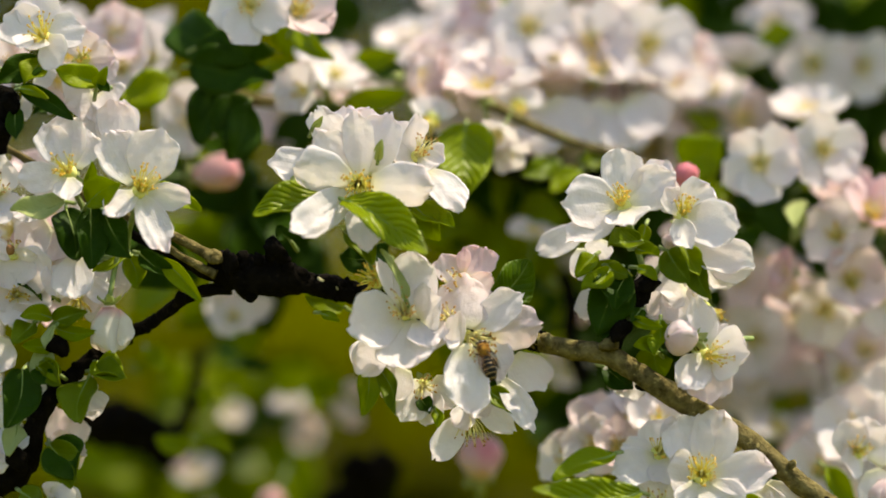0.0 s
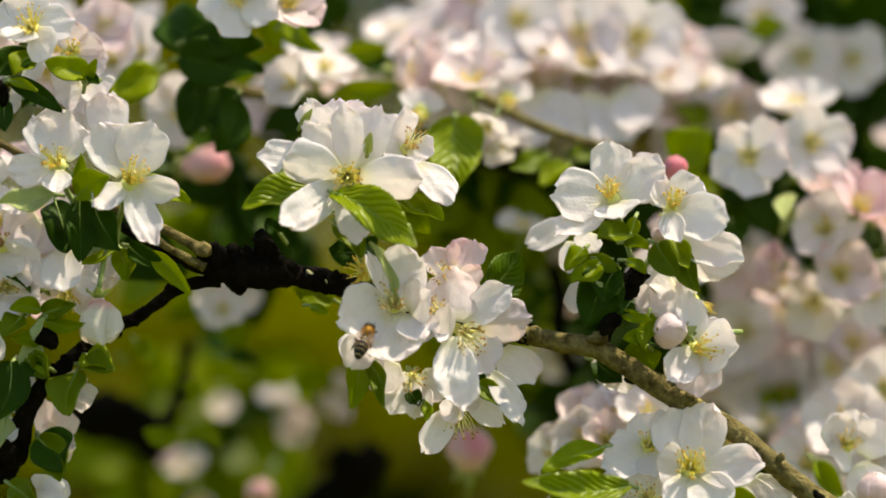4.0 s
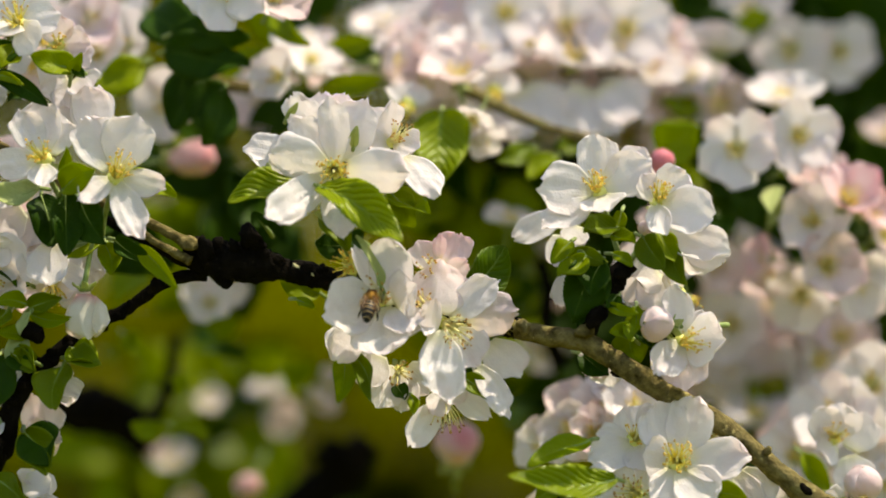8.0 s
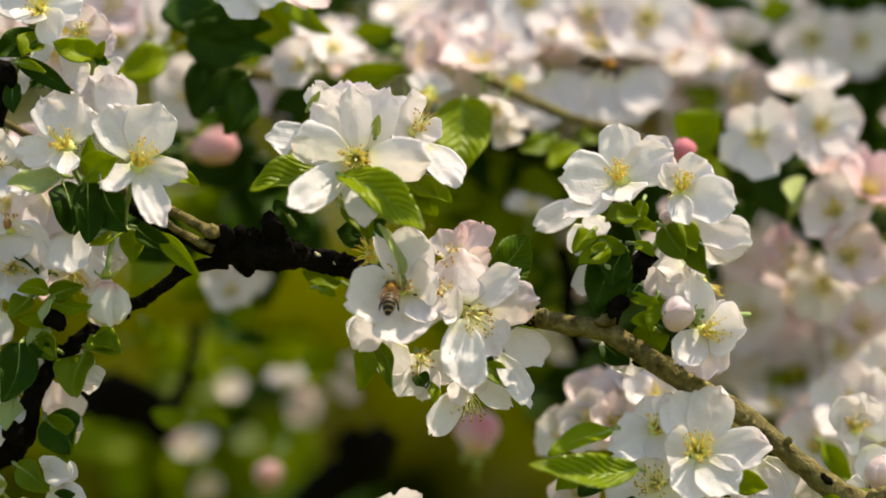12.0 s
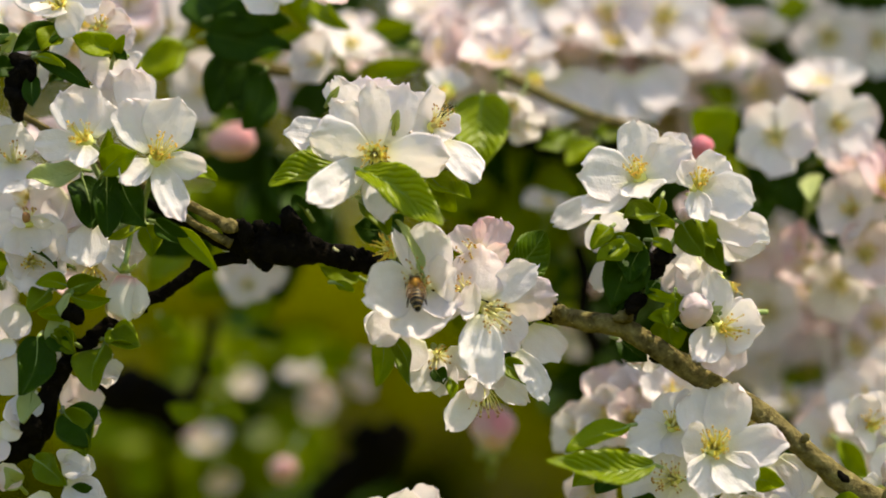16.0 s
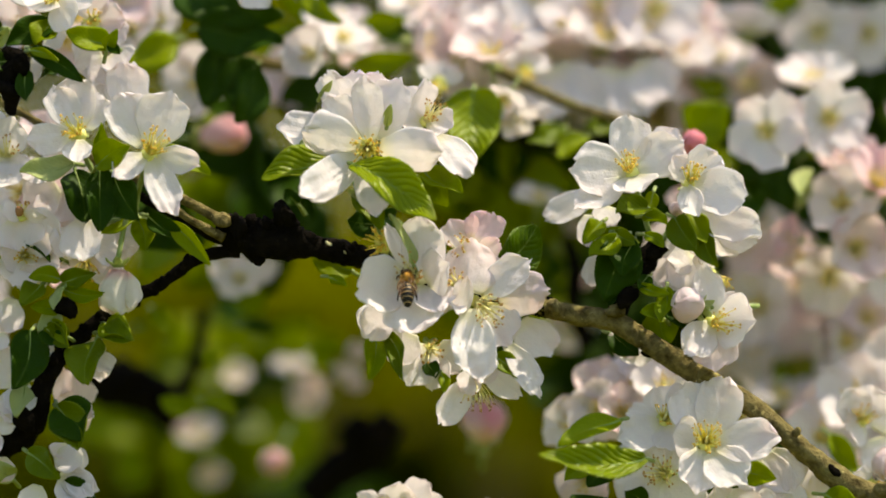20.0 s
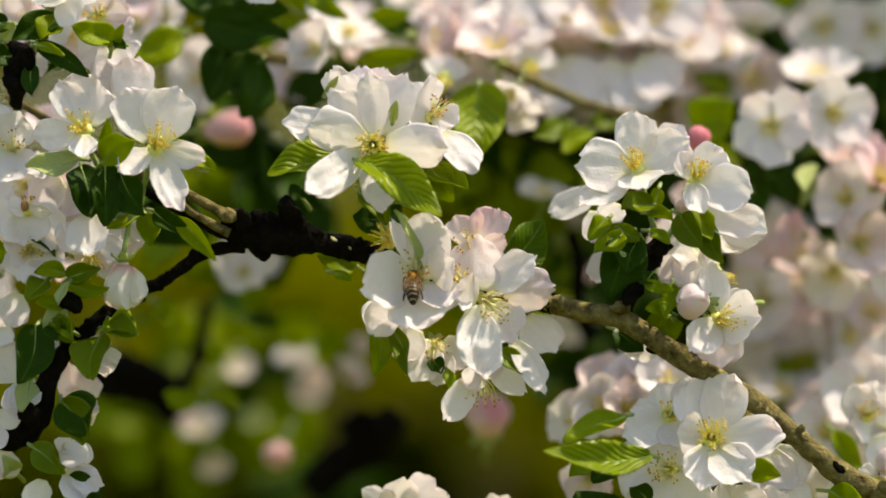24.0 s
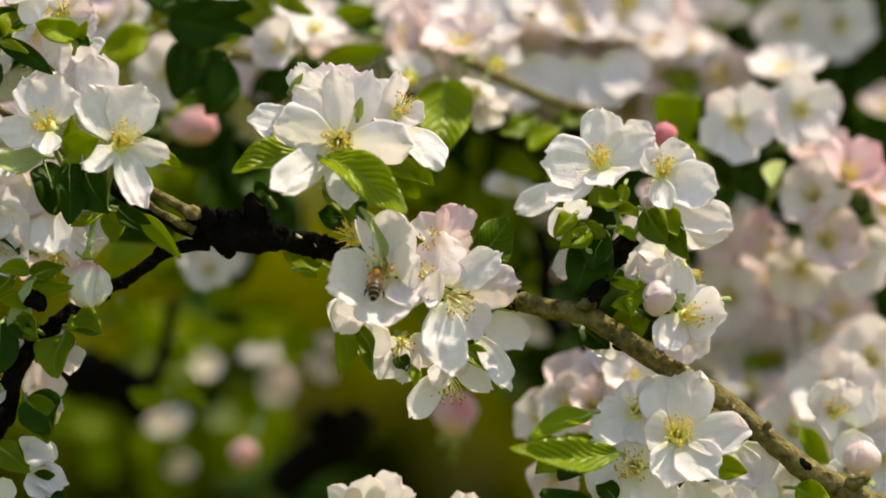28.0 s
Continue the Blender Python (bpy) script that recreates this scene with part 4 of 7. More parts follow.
petal(b, (-103.0, 4, 7.2), (-103.4, -2, -5.8), 12.3, 0, 0.2, 0.03, crumple=0.3)
petal(b, (-101.0, 4, 0.2), (-91.0, 0, -5.2), 7.3, 0, 0.25, 0)
petal(b, (-105.8, 5, 3.5), (-111.8, 2, -3.5), 10.0, 0, 0.3, 0.05)

b = blossom((-126.0, 10, -19.9), 'pale apple blossom in the shade of the spur')
petal(b, (-124.9, 12, -16.6), (-127.5, 8, -26.6), 9.7, -20, 0.3, 0.05, crumple=0.6)
petal(b, (-128.3, 12, -26.7), (-129.8, 8, -33.3), 7.7, 15, 0.3, 0.05, crumple=0.6)
petal(b, (-121.3, 10, -14.9), (-114.7, 4, -6.5), 9.4, 0, 0.3, 0.05)
petal(b, (-116.2, 9, -26.6), (-114.5, 6, -38.6), 7.4, 0, 0.3, 0)

b = blossom((-107.3, 4, -50.7), 'small white apple blossom behind the dark branch')
petal(b, (-107.7, 4, -49.5), (-99.1, -2, -51.5), 6.3, 0, 0.4, 0.05)
petal(b, (-110.8, 2, -61.7), (-102.6, -3, -65.7), 9.0, 0, 0.35, 0.05)
petal(b, (-110.1, 2, -68.7), (-98.0, -3, -73.7), 7.6, 0, 0.35, 0.05)
petal(b, (-127.0, 4, -49.5), (-120.5, 0, -51.3), 5.0, 0, 0.3, 0)

b = blossom((-121.5, 4.0, -41.5), 'shaded white apple blossom beside the dark branch')
petal(b, (-121.1, 8.0, -41.6), (-122.7, 0, -51.3), 10.0, 0, 0.3, 0)
petal(b, (-122.8, 8.0, -43.3), (-126.0, 0, -53.0), 8.3, 0, 0.3, 0)
petal(b, (-121.3, 10.0, -40.1), (-116.9, 8.0, -31.6), 13.3, 0, 0.3, 0)
petal(b, (-123.0, 10.0, -41.7), (-131.1, 8.0, -33.3), 13.3, 0, 0.3, 0)

b = blossom((-107.0, 18.0, -47.1), 'pale pink apple blossom behind the dark branch')
petal(b, (-108.9, 20.0, -50.6), (-111.1, 16.0, -36.9), 7.6, 0, 0.3, 0, BLUSH)
petal(b, (-107.2, 20.0, -50.6), (-112.0, 14.0, -46.9), 8.3, 0, 0.3, 0, BLUSH)
petal(b, (-107.2, 20.0, -49.7), (-104.7, 20.0, -40.4), 10.0, 0, 0.3, 0, BLUSH)

b = blossom((-97.5, 6.0, -36.6), 'white apple blossom edging out behind a leaf')
petal(b, (-100.2, 8.0, -33.3), (-95.0, 4.0, -38.2), 7.3, 0, 0.3, 0)
petal(b, (-99.4, 8.0, -35.0), (-97.8, 2.0, -41.1), 6.6, 0, 0.3, 0)
petal(b, (-101.2, 10.0, -33.3), (-98.5, 8.0, -28.3), 6.6, 0, 0.3, 0)

b = blossom((-104.8, 4.0, -54.8), 'white apple blossom hidden by a leaf')
petal(b, (-107.5, 6.0, -54.1), (-99.9, 0, -51.3), 6.6, 0, 0.3, 0)
petal(b, (-107.5, 6.0, -59.9), (-110.2, 0, -63.7), 8.3, 0, 0.3, 0)
petal(b, (-107.5, 6.0, -59.9), (-104.4, 0, -67.9), 8.3, 0, 0.3, 0)
petal(b, (-107.9, 2.0, -68.0), (-98.6, -4.0, -73.3), 8.3, 0, 0.3, 0)
petal(b, (-108.8, 2.0, -68.9), (-104.9, -4.0, -77.6), 8.3, 0, 0.3, 0)

b = blossom((-126.5, 4.0, -54.8), 'white apple blossom at the foot of the dark branch')
petal(b, (-130.9, 6.0, -54.1), (-122.2, 0, -52.6), 6.6, 20, 0.3, 0)
petal(b, (-130.9, 6.0, -54.9), (-131.8, 0, -64.6), 10.0, 0, 0.3, 0, BLUSH)
petal(b, (-127.5, 6.0, -63.3), (-128.5, 0, -71.2), 10.0, 0, 0.3, 0, BLUSH)
petal(b, (-116.5, 4.0, -71.5), (-118.5, 0, -79.5), 8.3, 0, 0.3, 0)
leaf((-105.5, -4.0, 23.3), (-120.4, -10.0, 20.2), 8.6, 20, 0.35, 0.05, DOWNY, label='pale curled young apple leaf with downy underside')
leaf((-96.6, -4.0, 24.6), (-96.9, -8.0, 35.1), 4.6, 25, 0.5, 0, YOUNG)
leaf((-98.1, -6.0, 22.6), (-88.3, -12.0, 28.4), 9.0, 10, 0.35, 0, YOUNG)
leaf((-105.8, 6.0, 21.5), (-102.3, 0, 6.1), 14.4, -20, 0.3, 0, MATURE_SHADE)
leaf((-97.8, 0, 21.4), (-97.1, -6.0, 3.5), 10.3, -25, 0.3, 0, MATURE_SHADE)
leaf((-94.0, 0, 20.4), (-84.5, -6.0, 6.8), 12.0, 25, 0.3, 0.1, MATURE_SHADE)
leaf((-83.3, 0, 25.1), (-65.2, -4.0, 19.7), 9.0, -10, 0.35, 0, YOUNG)
leaf((-83.8, 2.0, 8.1), (-72.7, -2.0, 1.5), 6.0, 0, 0.5, 0, MATURE_SHADE)
leaf((-77.0, 0, 6.0), (-64.7, -6.0, -6.8), 5.6, 20, 0.6, 0.1, YOUNG)
leaf((-87.5, 2.0, 7.2), (-97.4, -2.0, 2.8), 4.3, 30, 0.4, 0, YOUNG)
leaf((-87.0, 4.0, 6.8), (-84.7, 2.0, -2.3), 7.3, 0, 0.3, 0, YOUNG)
leaf((-95.1, 2.0, 58.7), (-107.8, -4.0, 62.0), 8.3, 10, 0.3, 0.05, YOUNG)
leaf((-96.0, 0, 56.6), (-92.3, -4.0, 62.3), 4.3, 30, 0.3, 0, YOUNG)
leaf((-95.3, 0, 58.9), (-91.6, -4.0, 55.4), 3.3, 10, 0.3, 0, MATURE_SHADE)
leaf((-79.6, 60.0, 63.7), (-93.6, 55.0, 54.3), 12.3, 0, 0.2, 0, YOUNG, fine=False)
leaf((-112.5, 6.0, 64.4), (-125.7, 2.0, 58.0), 9.0, 0, 0.3, 0, MATURE_SHADE)
leaf((-112.5, 6.0, 65.3), (-117.1, 2.0, 58.4), 8.3, 0, 0.3, 0, YOUNG)
leaf((-120.3, 4.0, 50.5), (-119.0, -2.0, 41.3), 5.7, 0, 0.3, 0, MATURE_SHADE)
leaf((-118.6, 4.0, 57.5), (-102.4, -4.0, 47.1), 6.0, 20, 0.35, 0, MATURE_SHADE)
leaf((-118.8, 2.0, 56.7), (-109.8, -4.0, 53.4), 3.0, 20, 0.3, 0, YOUNG)
leaf((-126.1, 8.0, 53.7), (-134.0, 4.0, 52.7), 6.7, 0, 0.2, 0, MATURE_SHADE)
leaf((-127.8, 8.0, 63.7), (-133.1, 4.0, 62.7), 6.7, 0, 0.2, 0, MATURE_SHADE)
leaf((-129.5, 8.0, 58.7), (-125.6, 4.0, 63.5), 4.0, 0, 0.2, 0, DOWNY)
leaf((-114.4, 8.0, 52.0), (-111.2, 6.0, 49.9), 6.7, 0, 0.2, 0, MATURE_SHADE)

b = blossom((-111.6, 0, 71.9), 'white apple blossom with yellow stamens on the upper twig')
petal(b, (-112.5, 1.0, 72.1), (-123.1, 4.0, 78.5), 13.9, 0, 0.3, 0.05)
petal(b, (-111.7, 1.8, 72.5), (-115.0, 6.0, 86.1), 13.3, 0, 0.3, 0.05)
petal(b, (-110.8, 1.0, 72.1), (-99.6, 2.0, 75.0), 11.6, 0, 0.3, 0)
petal(b, (-110.9, 0.2, 71.4), (-104.7, -6.0, 62.9), 11.0, 20, 0.3, 0.05)
petal(b, (-112.2, 0.2, 71.4), (-117.0, -6.0, 67.0), 11.6, 20, 0.3, 0.1)
heart(b, (-0.1,-0.9,0.4), 7, 0.7, 18, 8, True)

b = blossom((-101.6, 14.0, 66.6), 'pinkish white apple blossom behind another')
petal(b, (-101.0, 15.0, 66.3), (-102.2, 12.0, 74.9), 10.0, 0, 0.3, 0, BLUSH)
petal(b, (-100.3, 15.0, 66.0), (-91.3, 12.0, 67.3), 10.0, 0, 0.3, 0, BLUSH)
petal(b, (-100.7, 15.0, 65.7), (-101.2, 10.0, 57.1), 11.6, 0, 0.3, 0, BLUSH)
petal(b, (-100.0, 15.0, 65.7), (-92.0, 10.0, 58.8), 10.0, 0, 0.3, 0, BLUSH)
heart(b, (0.1,-0.9,0.2), 5, 0.6, 10, 9, True)

b = blossom((-99.1, 14.0, 55.7), 'white apple blossom behind leaves')
petal(b, (-98.2, 14.0, 55.7), (-106.4, 12.0, 52.2), 14.9, 0, 0.3, 0)
petal(b, (-95.7, 14.0, 56.5), (-91.2, 10.0, 52.1), 11.6, 0, 0.3, 0)
petal(b, (-97.4, 14.0, 54.8), (-96.4, 12.0, 46.3), 13.3, 0, 0.3, 0)
petal(b, (-114.8, 12.0, 61.4), (-110.6, 12.0, 58.1), 10.0, 0, 0.3, 0)
petal(b, (-120.1, 14.0, 52.3), (-115.7, 12.0, 52.2), 10.0, 0, 0.3, 0)

b = blossom((-19.2, -4, 27.9), 'white apple blossom with many petals above the branch')
petal(b, (-21.3, -8, 28.5), (-38.1, -13, 32.9), 13.5, -30, -0.5, -0.04, crumple=0.5)
petal(b, (-21.3, -4, 25.8), (-38.6, -24, 11.8), 11.1, -10, 0.25, 0.02)
petal(b, (-19.2, -3, 24.2), (-16.7, -14, 7.0), 10.2, 0, 0.3, 0.03)
petal(b, (-15.5, -9, 28.1), (2.1, -14, 24.4), 14.1, 30, -0.5, -0.04, crumple=0.5)
petal(b, (-18.5, -3, 29.6), (-19.2, -2, 49.5), 9.6, 5, 0.55, 0.1)
petal(b, (-15.6, -1, 30.3), (-10.3, 2, 49.1), 13.0, -10, 0.35, 0.08)
petal(b, (-21.4, 0, 30.9), (-32.4, -6, 43.4), 10.9, 10, 0.4, 0.1, crumple=0.7)
heart(b, (0.0, -0.95, -0.15), 7.5, 0.65, 34, 10, True)
stalk(b, [Vector((0.00018, 0.008, -0.00229)), Vector((0.00272, 0.016, -0.01721)), Vector((0.00437, 0.018, -0.03065))], 0.0009)

b = blossom((-2.0, 6, 36.6), 'white apple blossom seen from its side')
petal(b, (-3.2, 7, 35.6), (-10.3, 1, 35.4), 8.7, 0, 0.3, 0.05)
petal(b, (-5.4, 8, 35.3), (-3.0, 4, 49.2), 7.3, 35, 0.5, 0.15, crumple=0.7)
petal(b, (-1.0, 6, 36.6), (6.0, 0, 33.7), 10.3, -5, 0.35, 0.05)
petal(b, (0.3, 5, 31.9), (13.2, -5, 20.3), 11.0, -18, 0.2, 0.0)
petal(b, (-4.0, 9, 34.5), (-8.2, 9, 47.1), 11.0, 0, 0.3, 0.1)
heart(b, (0.35, -0.7, 0.4), 7, 0.5, 20, 11, False)
stalk(b, [Vector((-0.00034, 0.002, -0.00044)), Vector((-0.00541, 0.008, -0.00951))], 0.0009)

b = blossom((-27.5, 10, 38.4), 'white apple blossom behind the front one')
petal(b, (-28.7, 6, 31.6), (-46.4, 1, 33.4), 12.3, 10, 0.35, 0.06)
petal(b, (-24.1, 8, 35.3), (-30.7, 4, 51.8), 11.0, 0, 0.4, 0.12, crumple=0.8)
petal(b, (-22.8, 9, 36.7), (-24.1, 9, 51.4), 10.4, 0, 0.3, 0.1)
petal(b, (-20.8, 10, 37.9), (-15.8, 10, 50.8), 11.7, 0, 0.3, 0.1)
heart(b, (-0.5, -0.6, 0.5), 7, 0.3, 6, 12, False)
leaf((-23.7, -11.0, 23.2), (1.0, -24.0, 5.7), 12.6, -14, 0.35, 0.08, YOUNG, label='glossy bright green apple leaf with sunken veins')
leaf((-28.5, -4, 27.3), (-49.7, -10, 17.3), 10.9, 18, 0.4, 0.12, YOUNG, label='pale yellow-green apple leaf curling at its edge')
leaf((-30.6, 0, 28.4), (-39.0, -4, 29.6), 6.0, 20, 0.3, 0, DOWNY)
leaf((-4.0, 4, 19.8), (9.6, -6, 13.4), 8.3, -30, 0.5, 0.15, YOUNG)
leaf((-22.3, 0, 16.8), (-14.9, -6, 3.8), 8.6, 20, 0.5, 0.1, FRESH)
leaf((-32.5, 0, 44.7), (-29.8, -4, 47.5), 2.2, 30, 0.3, 0, DOWNY)
leaf((-3.2, 2.0, 21.8), (4.3, 0, 11.0), 9.3, 15, 0.3, 0, YOUNG)
leaf((-15.0, 4.0, 1.8), (-24.2, -2.0, 15.9), 6.0, 40, 0.5, 0, DOWNY)
leaf((-15.7, 8.0, 6.0), (-25.3, 4.0, 6.8), 9.4, 0, 0.2, 0, MATURE_SHADE)
leaf((-10.7, 6.0, 6.8), (-15.6, 2.0, 8.5), 6.7, 0, 0.3, 0, MATURE_SHADE)
leaf((-40.3, 20.0, 11.7), (-44.2, 18.0, 16.0), 5.1, 0, 0.2, 0, MATURE_SHADE)
leaf((-24.4, 20.0, -8.3), (-36.1, 16.0, -4.9), 8.5, 0, 0.3, 0, YOUNG)
leaf((12.9, 55.0, 47.3), (11.8, 45.0, 22.3), 18.5, -10, 0.3, 0.05, YOUNG, label='large sunlit apple leaf with clear side veins')
leaf((-13.6, -2.0, 34.3), (-12.5, -6.0, 40.4), 3.0, 0, 0.4, 0, DOWNY)

b = blossom((-6.0, -4, -10.1), 'large white apple blossom visited by the honeybee')
petal(b, (-7.0, -4, -10.8), (-24.8, -14, -13.3), 17.1, -6, 0.55, 0.16)
petal(b, (-6.0, -4, -12.4), (-4.4, -17, -28.3), 18.4, 0, 0.35, 0.1)
petal(b, (-12.0, 1, -17.3), (-19.9, -4, -28.6), 10.6, 0, 0.3, 0.05)
petal(b, (-7.6, -3, -7.8), (-13.6, -2, 6.0), 6.6, 25, 0.5, 0.0)
petal(b, (-2.0, -4, -11.8), (-2.5, -8, 9.0), 13.5, -14, 0.3, 0.06)
petal(b, (-1.7, -5, -11.7), (5.2, -12, -6.1), 13.8, -12, 0.3, 0.08)
petal(b, (-2.0, -5, -12.4), (3.9, -14, -20.5), 12.5, -10, 0.3, 0.1, crumple=0.7)
heart(b, (-0.1, -0.9, 0.35), 8, 0.6, 26, 13, False)
stalk(b, [Vector((0.00046, 0.006, -6e-05)), Vector((0.00326, 0.016, 0.00153)), Vector((0.00578, 0.02, -0.00103))], 0.0009)

b = blossom((11.3, 2, -4.8), 'pink-flushed apple blossom opening above the bee')
petal(b, (14.0, 4, -0.2), (16.7, 8, 8.9), 11.0, 0, 0.4, 0.1, BLUSH2, crumple=0.9)
petal(b, (11.3, 4, 1.5), (11.0, 2, 9.1), 4.3, 20, 0.4, 0.05, BLUSH2, crumple=0.8)
petal(b, (10.9, -8, -14.4), (13.2, -3, 1.5), 17.2, 0, -0.45, -0.1, BLUSH, crumple=0.6)
petal(b, (10.3, 4, -1.8), (5.7, 6, 7.2), 10.0, 0, 0.3, 0.1, BLUSH)
petal(b, (13.0, 4, -4.8), (20.6, 2, 0.2), 8.3, 10, 0.3, 0.1, BLUSH)
heart(b, (-0.65, -0.6, 0.6), 8, 0.5, 16, 14, False)

b = blossom((6.9, -5, -11.1), 'white apple blossom half open within the cluster')
petal(b, (5.6, -4, -15.6), (3.6, -11, -21.5), 7.3, 20, 0.5, 0.15, crumple=0.8)
petal(b, (6.9, -5, -14.7), (6.9, -13, -21.5), 5.6, -20, 0.5, 0.15, crumple=0.8)
petal(b, (8.9, -8, -21.6), (9.2, -14, -9.7), 6.2, 15, -0.4, -0.05)
heart(b, (-0.15, -0.9, 0.2), 5.5, 0.5, 14, 15, False)

b = blossom((12.9, -3, -17.2), 'white apple blossom with spreading pale stamens')
petal(b, (14.5, -5, -15.7), (28.8, -4, -4.5), 10.9, -12, 0.4, 0.04)
petal(b, (19.2, -4, -15.4), (33.9, -8, -15.0), 12.9, 12, -0.4, -0.08, BLUSH, crumple=0.8)
petal(b, (15.9, -2, -19.1), (22.8, -7, -29.9), 13.9, 0, 0.3, 0.05)
petal(b, (11.2, -8, -19.0), (11.7, -17, -40.7), 13.1, -5, 0.3, 0.06, crumple=0.95)
petal(b, (26.1, 8, -22.9), (34.4, 6, -34.1), 12.4, 0, 0.25, 0.05)
heart(b, (0.5, -0.75, -0.3), 9.5, 0.6, 26, 16, False)
stalk(b, [Vector((0.00025, 0.006, 0.00024)), Vector((-0.0013, 0.016, 0.00143))], 0.0009)

b = blossom((-8.2, 10, -25.0), 'white apple blossom beneath the cluster in shade')
petal(b, (-14.0, 6, -19.9), (-21.9, 0, -26.1), 10.3, 0, 0.3, 0.1)
petal(b, (-11.4, 8, -22.4), (-15.7, 6, -33.2), 9.4, 0, 0.3, 0)
petal(b, (-6.0, 8, -26.6), (-11.3, 4, -36.2), 11.0, 0, 0.3, 0.05)

b = blossom((-1.0, 8, -31.6), 'shaded white apple blossom hanging from the cluster')
petal(b, (-1.3, 9, -30.3), (-6.5, 2, -42.8), 12.0, 0, 0.25, 0.05)
petal(b, (1.0, 9, -32.0), (1.0, 4, -44.0), 9.4, 0, 0.3, 0.05)
petal(b, (1.8, 9, -30.0), (9.3, 6, -37.4), 11.7, 0, 0.2, 0)
heart(b, (0.0, -0.85, -0.1), 6, 0.7, 14, 17, False)

b = blossom((12.7, 8, -40.3), 'drooping apple blossom with hanging stamens')
petal(b, (11.0, 8, -40.7), (1.7, 0, -53.6), 8.7, -12, 0.35, 0.0)
petal(b, (13.0, 8, -38.6), (8.3, 2, -44.1), 7.7, 0, 0.3, 0)
petal(b, (15.4, 8, -36.6), (25.2, 0, -46.7), 7.3, 15, 0.4, 0.0)
petal(b, (14.1, 9, -34.7), (17.7, 5, -41.5), 8.4, 0, 0.3, 0)
heart(b, (0.05, -0.35, -0.9), 8.5, 0.6, 18, 18, False)

b = blossom((21.8, 4, -33.2), 'narrow white petals of an apple blossom turned down')
petal(b, (21.7, 4, -29.5), (33.1, -4, -45.2), 8.0, -12, 0.45, 0.08, crumple=0.7)
petal(b, (20.2, 5, -33.2), (24.3, 1, -37.7), 6.7, 0, 0.3, 0)
leaf((-5.6, -9, -6.1), (-13.2, -11, 8.4), 4.9, 48, 0.3, 0.02, DOWNY)
leaf((20.6, 2, -7.2), (30.8, 4, 5.2), 13.3, 28, 0.2, 0, FRESH, label='green apple leaf with pale veins beside a pink-flushed blossom')
leaf((-16.7, 4, -26.2), (-18.6, -2, -40.3), 7.3, 0, 0.35, 0, YOUNG)
leaf((-13.6, 2, -26.5), (-7.6, -6, -40.1), 5.6, 20, 0.5, 0.1, FRESH)
leaf((2.7, 4, -38.5), (3.6, 0, -43.7), 3.7, 0, 0.3, 0, YOUNG)
leaf((17.4, 6, -28.6), (18.0, 2, -34.8), 7.7, 0, 0.3, 0, MATURE_SHADE)
leaf((18.0, 2, -33.1), (26.5, -2, -41.3), 6.6, -20, 0.3, 0, FRESH)
leaf((-1.5, 6, -35.7), (1.0, 2, -39.8), 5.0, 0, 0.3, 0, MATURE_SHADE)
leaf((-30.7, 6.0, -9.9), (-25.3, 2.0, -12.3), 3.3, 0, 0.3, 0, YOUNG)

b = blossom((-15.0, 3, -0.2), 'yellow stamens of an apple blossom in front of the branch')
petal(b, (-14.0, 6, 0.5), (-12.0, 6, 3.8), 5.0, 0, 0.3, 0)
heart(b, (-0.35, -0.85, 0.15), 6.5, 0.75, 26, 19, True)

b = blossom((57.8, -2, 21.4), 'wide open white apple blossom with yellow stamens')
petal(b, (56.7, -2, 20.4), (39.9, -7, 23.2), 16.2, -5, 0.25, 0.08)
petal(b, (58.1, -1, 22.7), (58.6, 2, 37.8), 12.6, 0, 0.35, 0.08)
petal(b, (59.7, -1, 22.1), (73.2, 2, 29.8), 14.0, 10, 0.4, 0.1, crumple=0.85)
petal(b, (56.3, -3, 18.7), (42.1, -11, 8.7), 8.9, 12, 0.25, 0.05)
petal(b, (58.6, -3, 19.7), (60.3, -14, 12.9), 13.8, 0, 0.4, 0.15)
heart(b, (-0.15, -0.85, 0.5), 7, 0.45, 24, 20, True)
stalk(b, [Vector((0.00089, 0.004, -0.00077)), Vector((0.00423, 0.01, -0.01071)), Vector((0.00662, 0.008, -0.01907))], 0.0009)

b = blossom((75.6, -2, 18.4), 'white apple blossom with cupped petals')
petal(b, (76.2, -2, 19.4), (84.3, -1, 26.4), 12.6, 0, 0.35, 0.06)
petal(b, (75.6, -2, 16.7), (92.5, -9, 12.3), 14.9, -10, 0.5, 0.14)
petal(b, (77.7, 0, 10.1), (96.2, -8, 1.1), 11.6, 5, 0.4, 0.08)
petal(b, (75.0, -1, 18.4), (69.9, -3, 26.0), 8.6, 20, 0.35, 0.1)
petal(b, (74.2, -2, 17.1), (77.2, -11, 7.0), 7.6, 10, 0.45, 0.1)
heart(b, (0.1, -0.85, 0.5), 6.2, 0.45, 22, 21, True)
stalk(b, [Vector((0.00029, 0.004, -0.00126)), Vector((-0.00345, 0.01, -0.01153)), Vector((-0.00943, 0.008, -0.01989))], 0.0009)

b = blossom((86.0, 4.0, 4.3), 'white apple blossom below, turned aside')
petal(b, (83.3, 2.0, 6.0), (96.3, -4.0, 0.2), 11.6, 10, 0.35, 0.05)
petal(b, (84.3, 4.0, 4.8), (90.6, 0, -3.2), 11.6, 0, 0.35, 0.05)
petal(b, (82.8, 6.0, 5.2), (91.2, 6.0, 5.2), 10.0, 0, 0.3, 0)

b = blossom((66.5, 12.0, 25.4), 'white apple blossom behind the open ones')
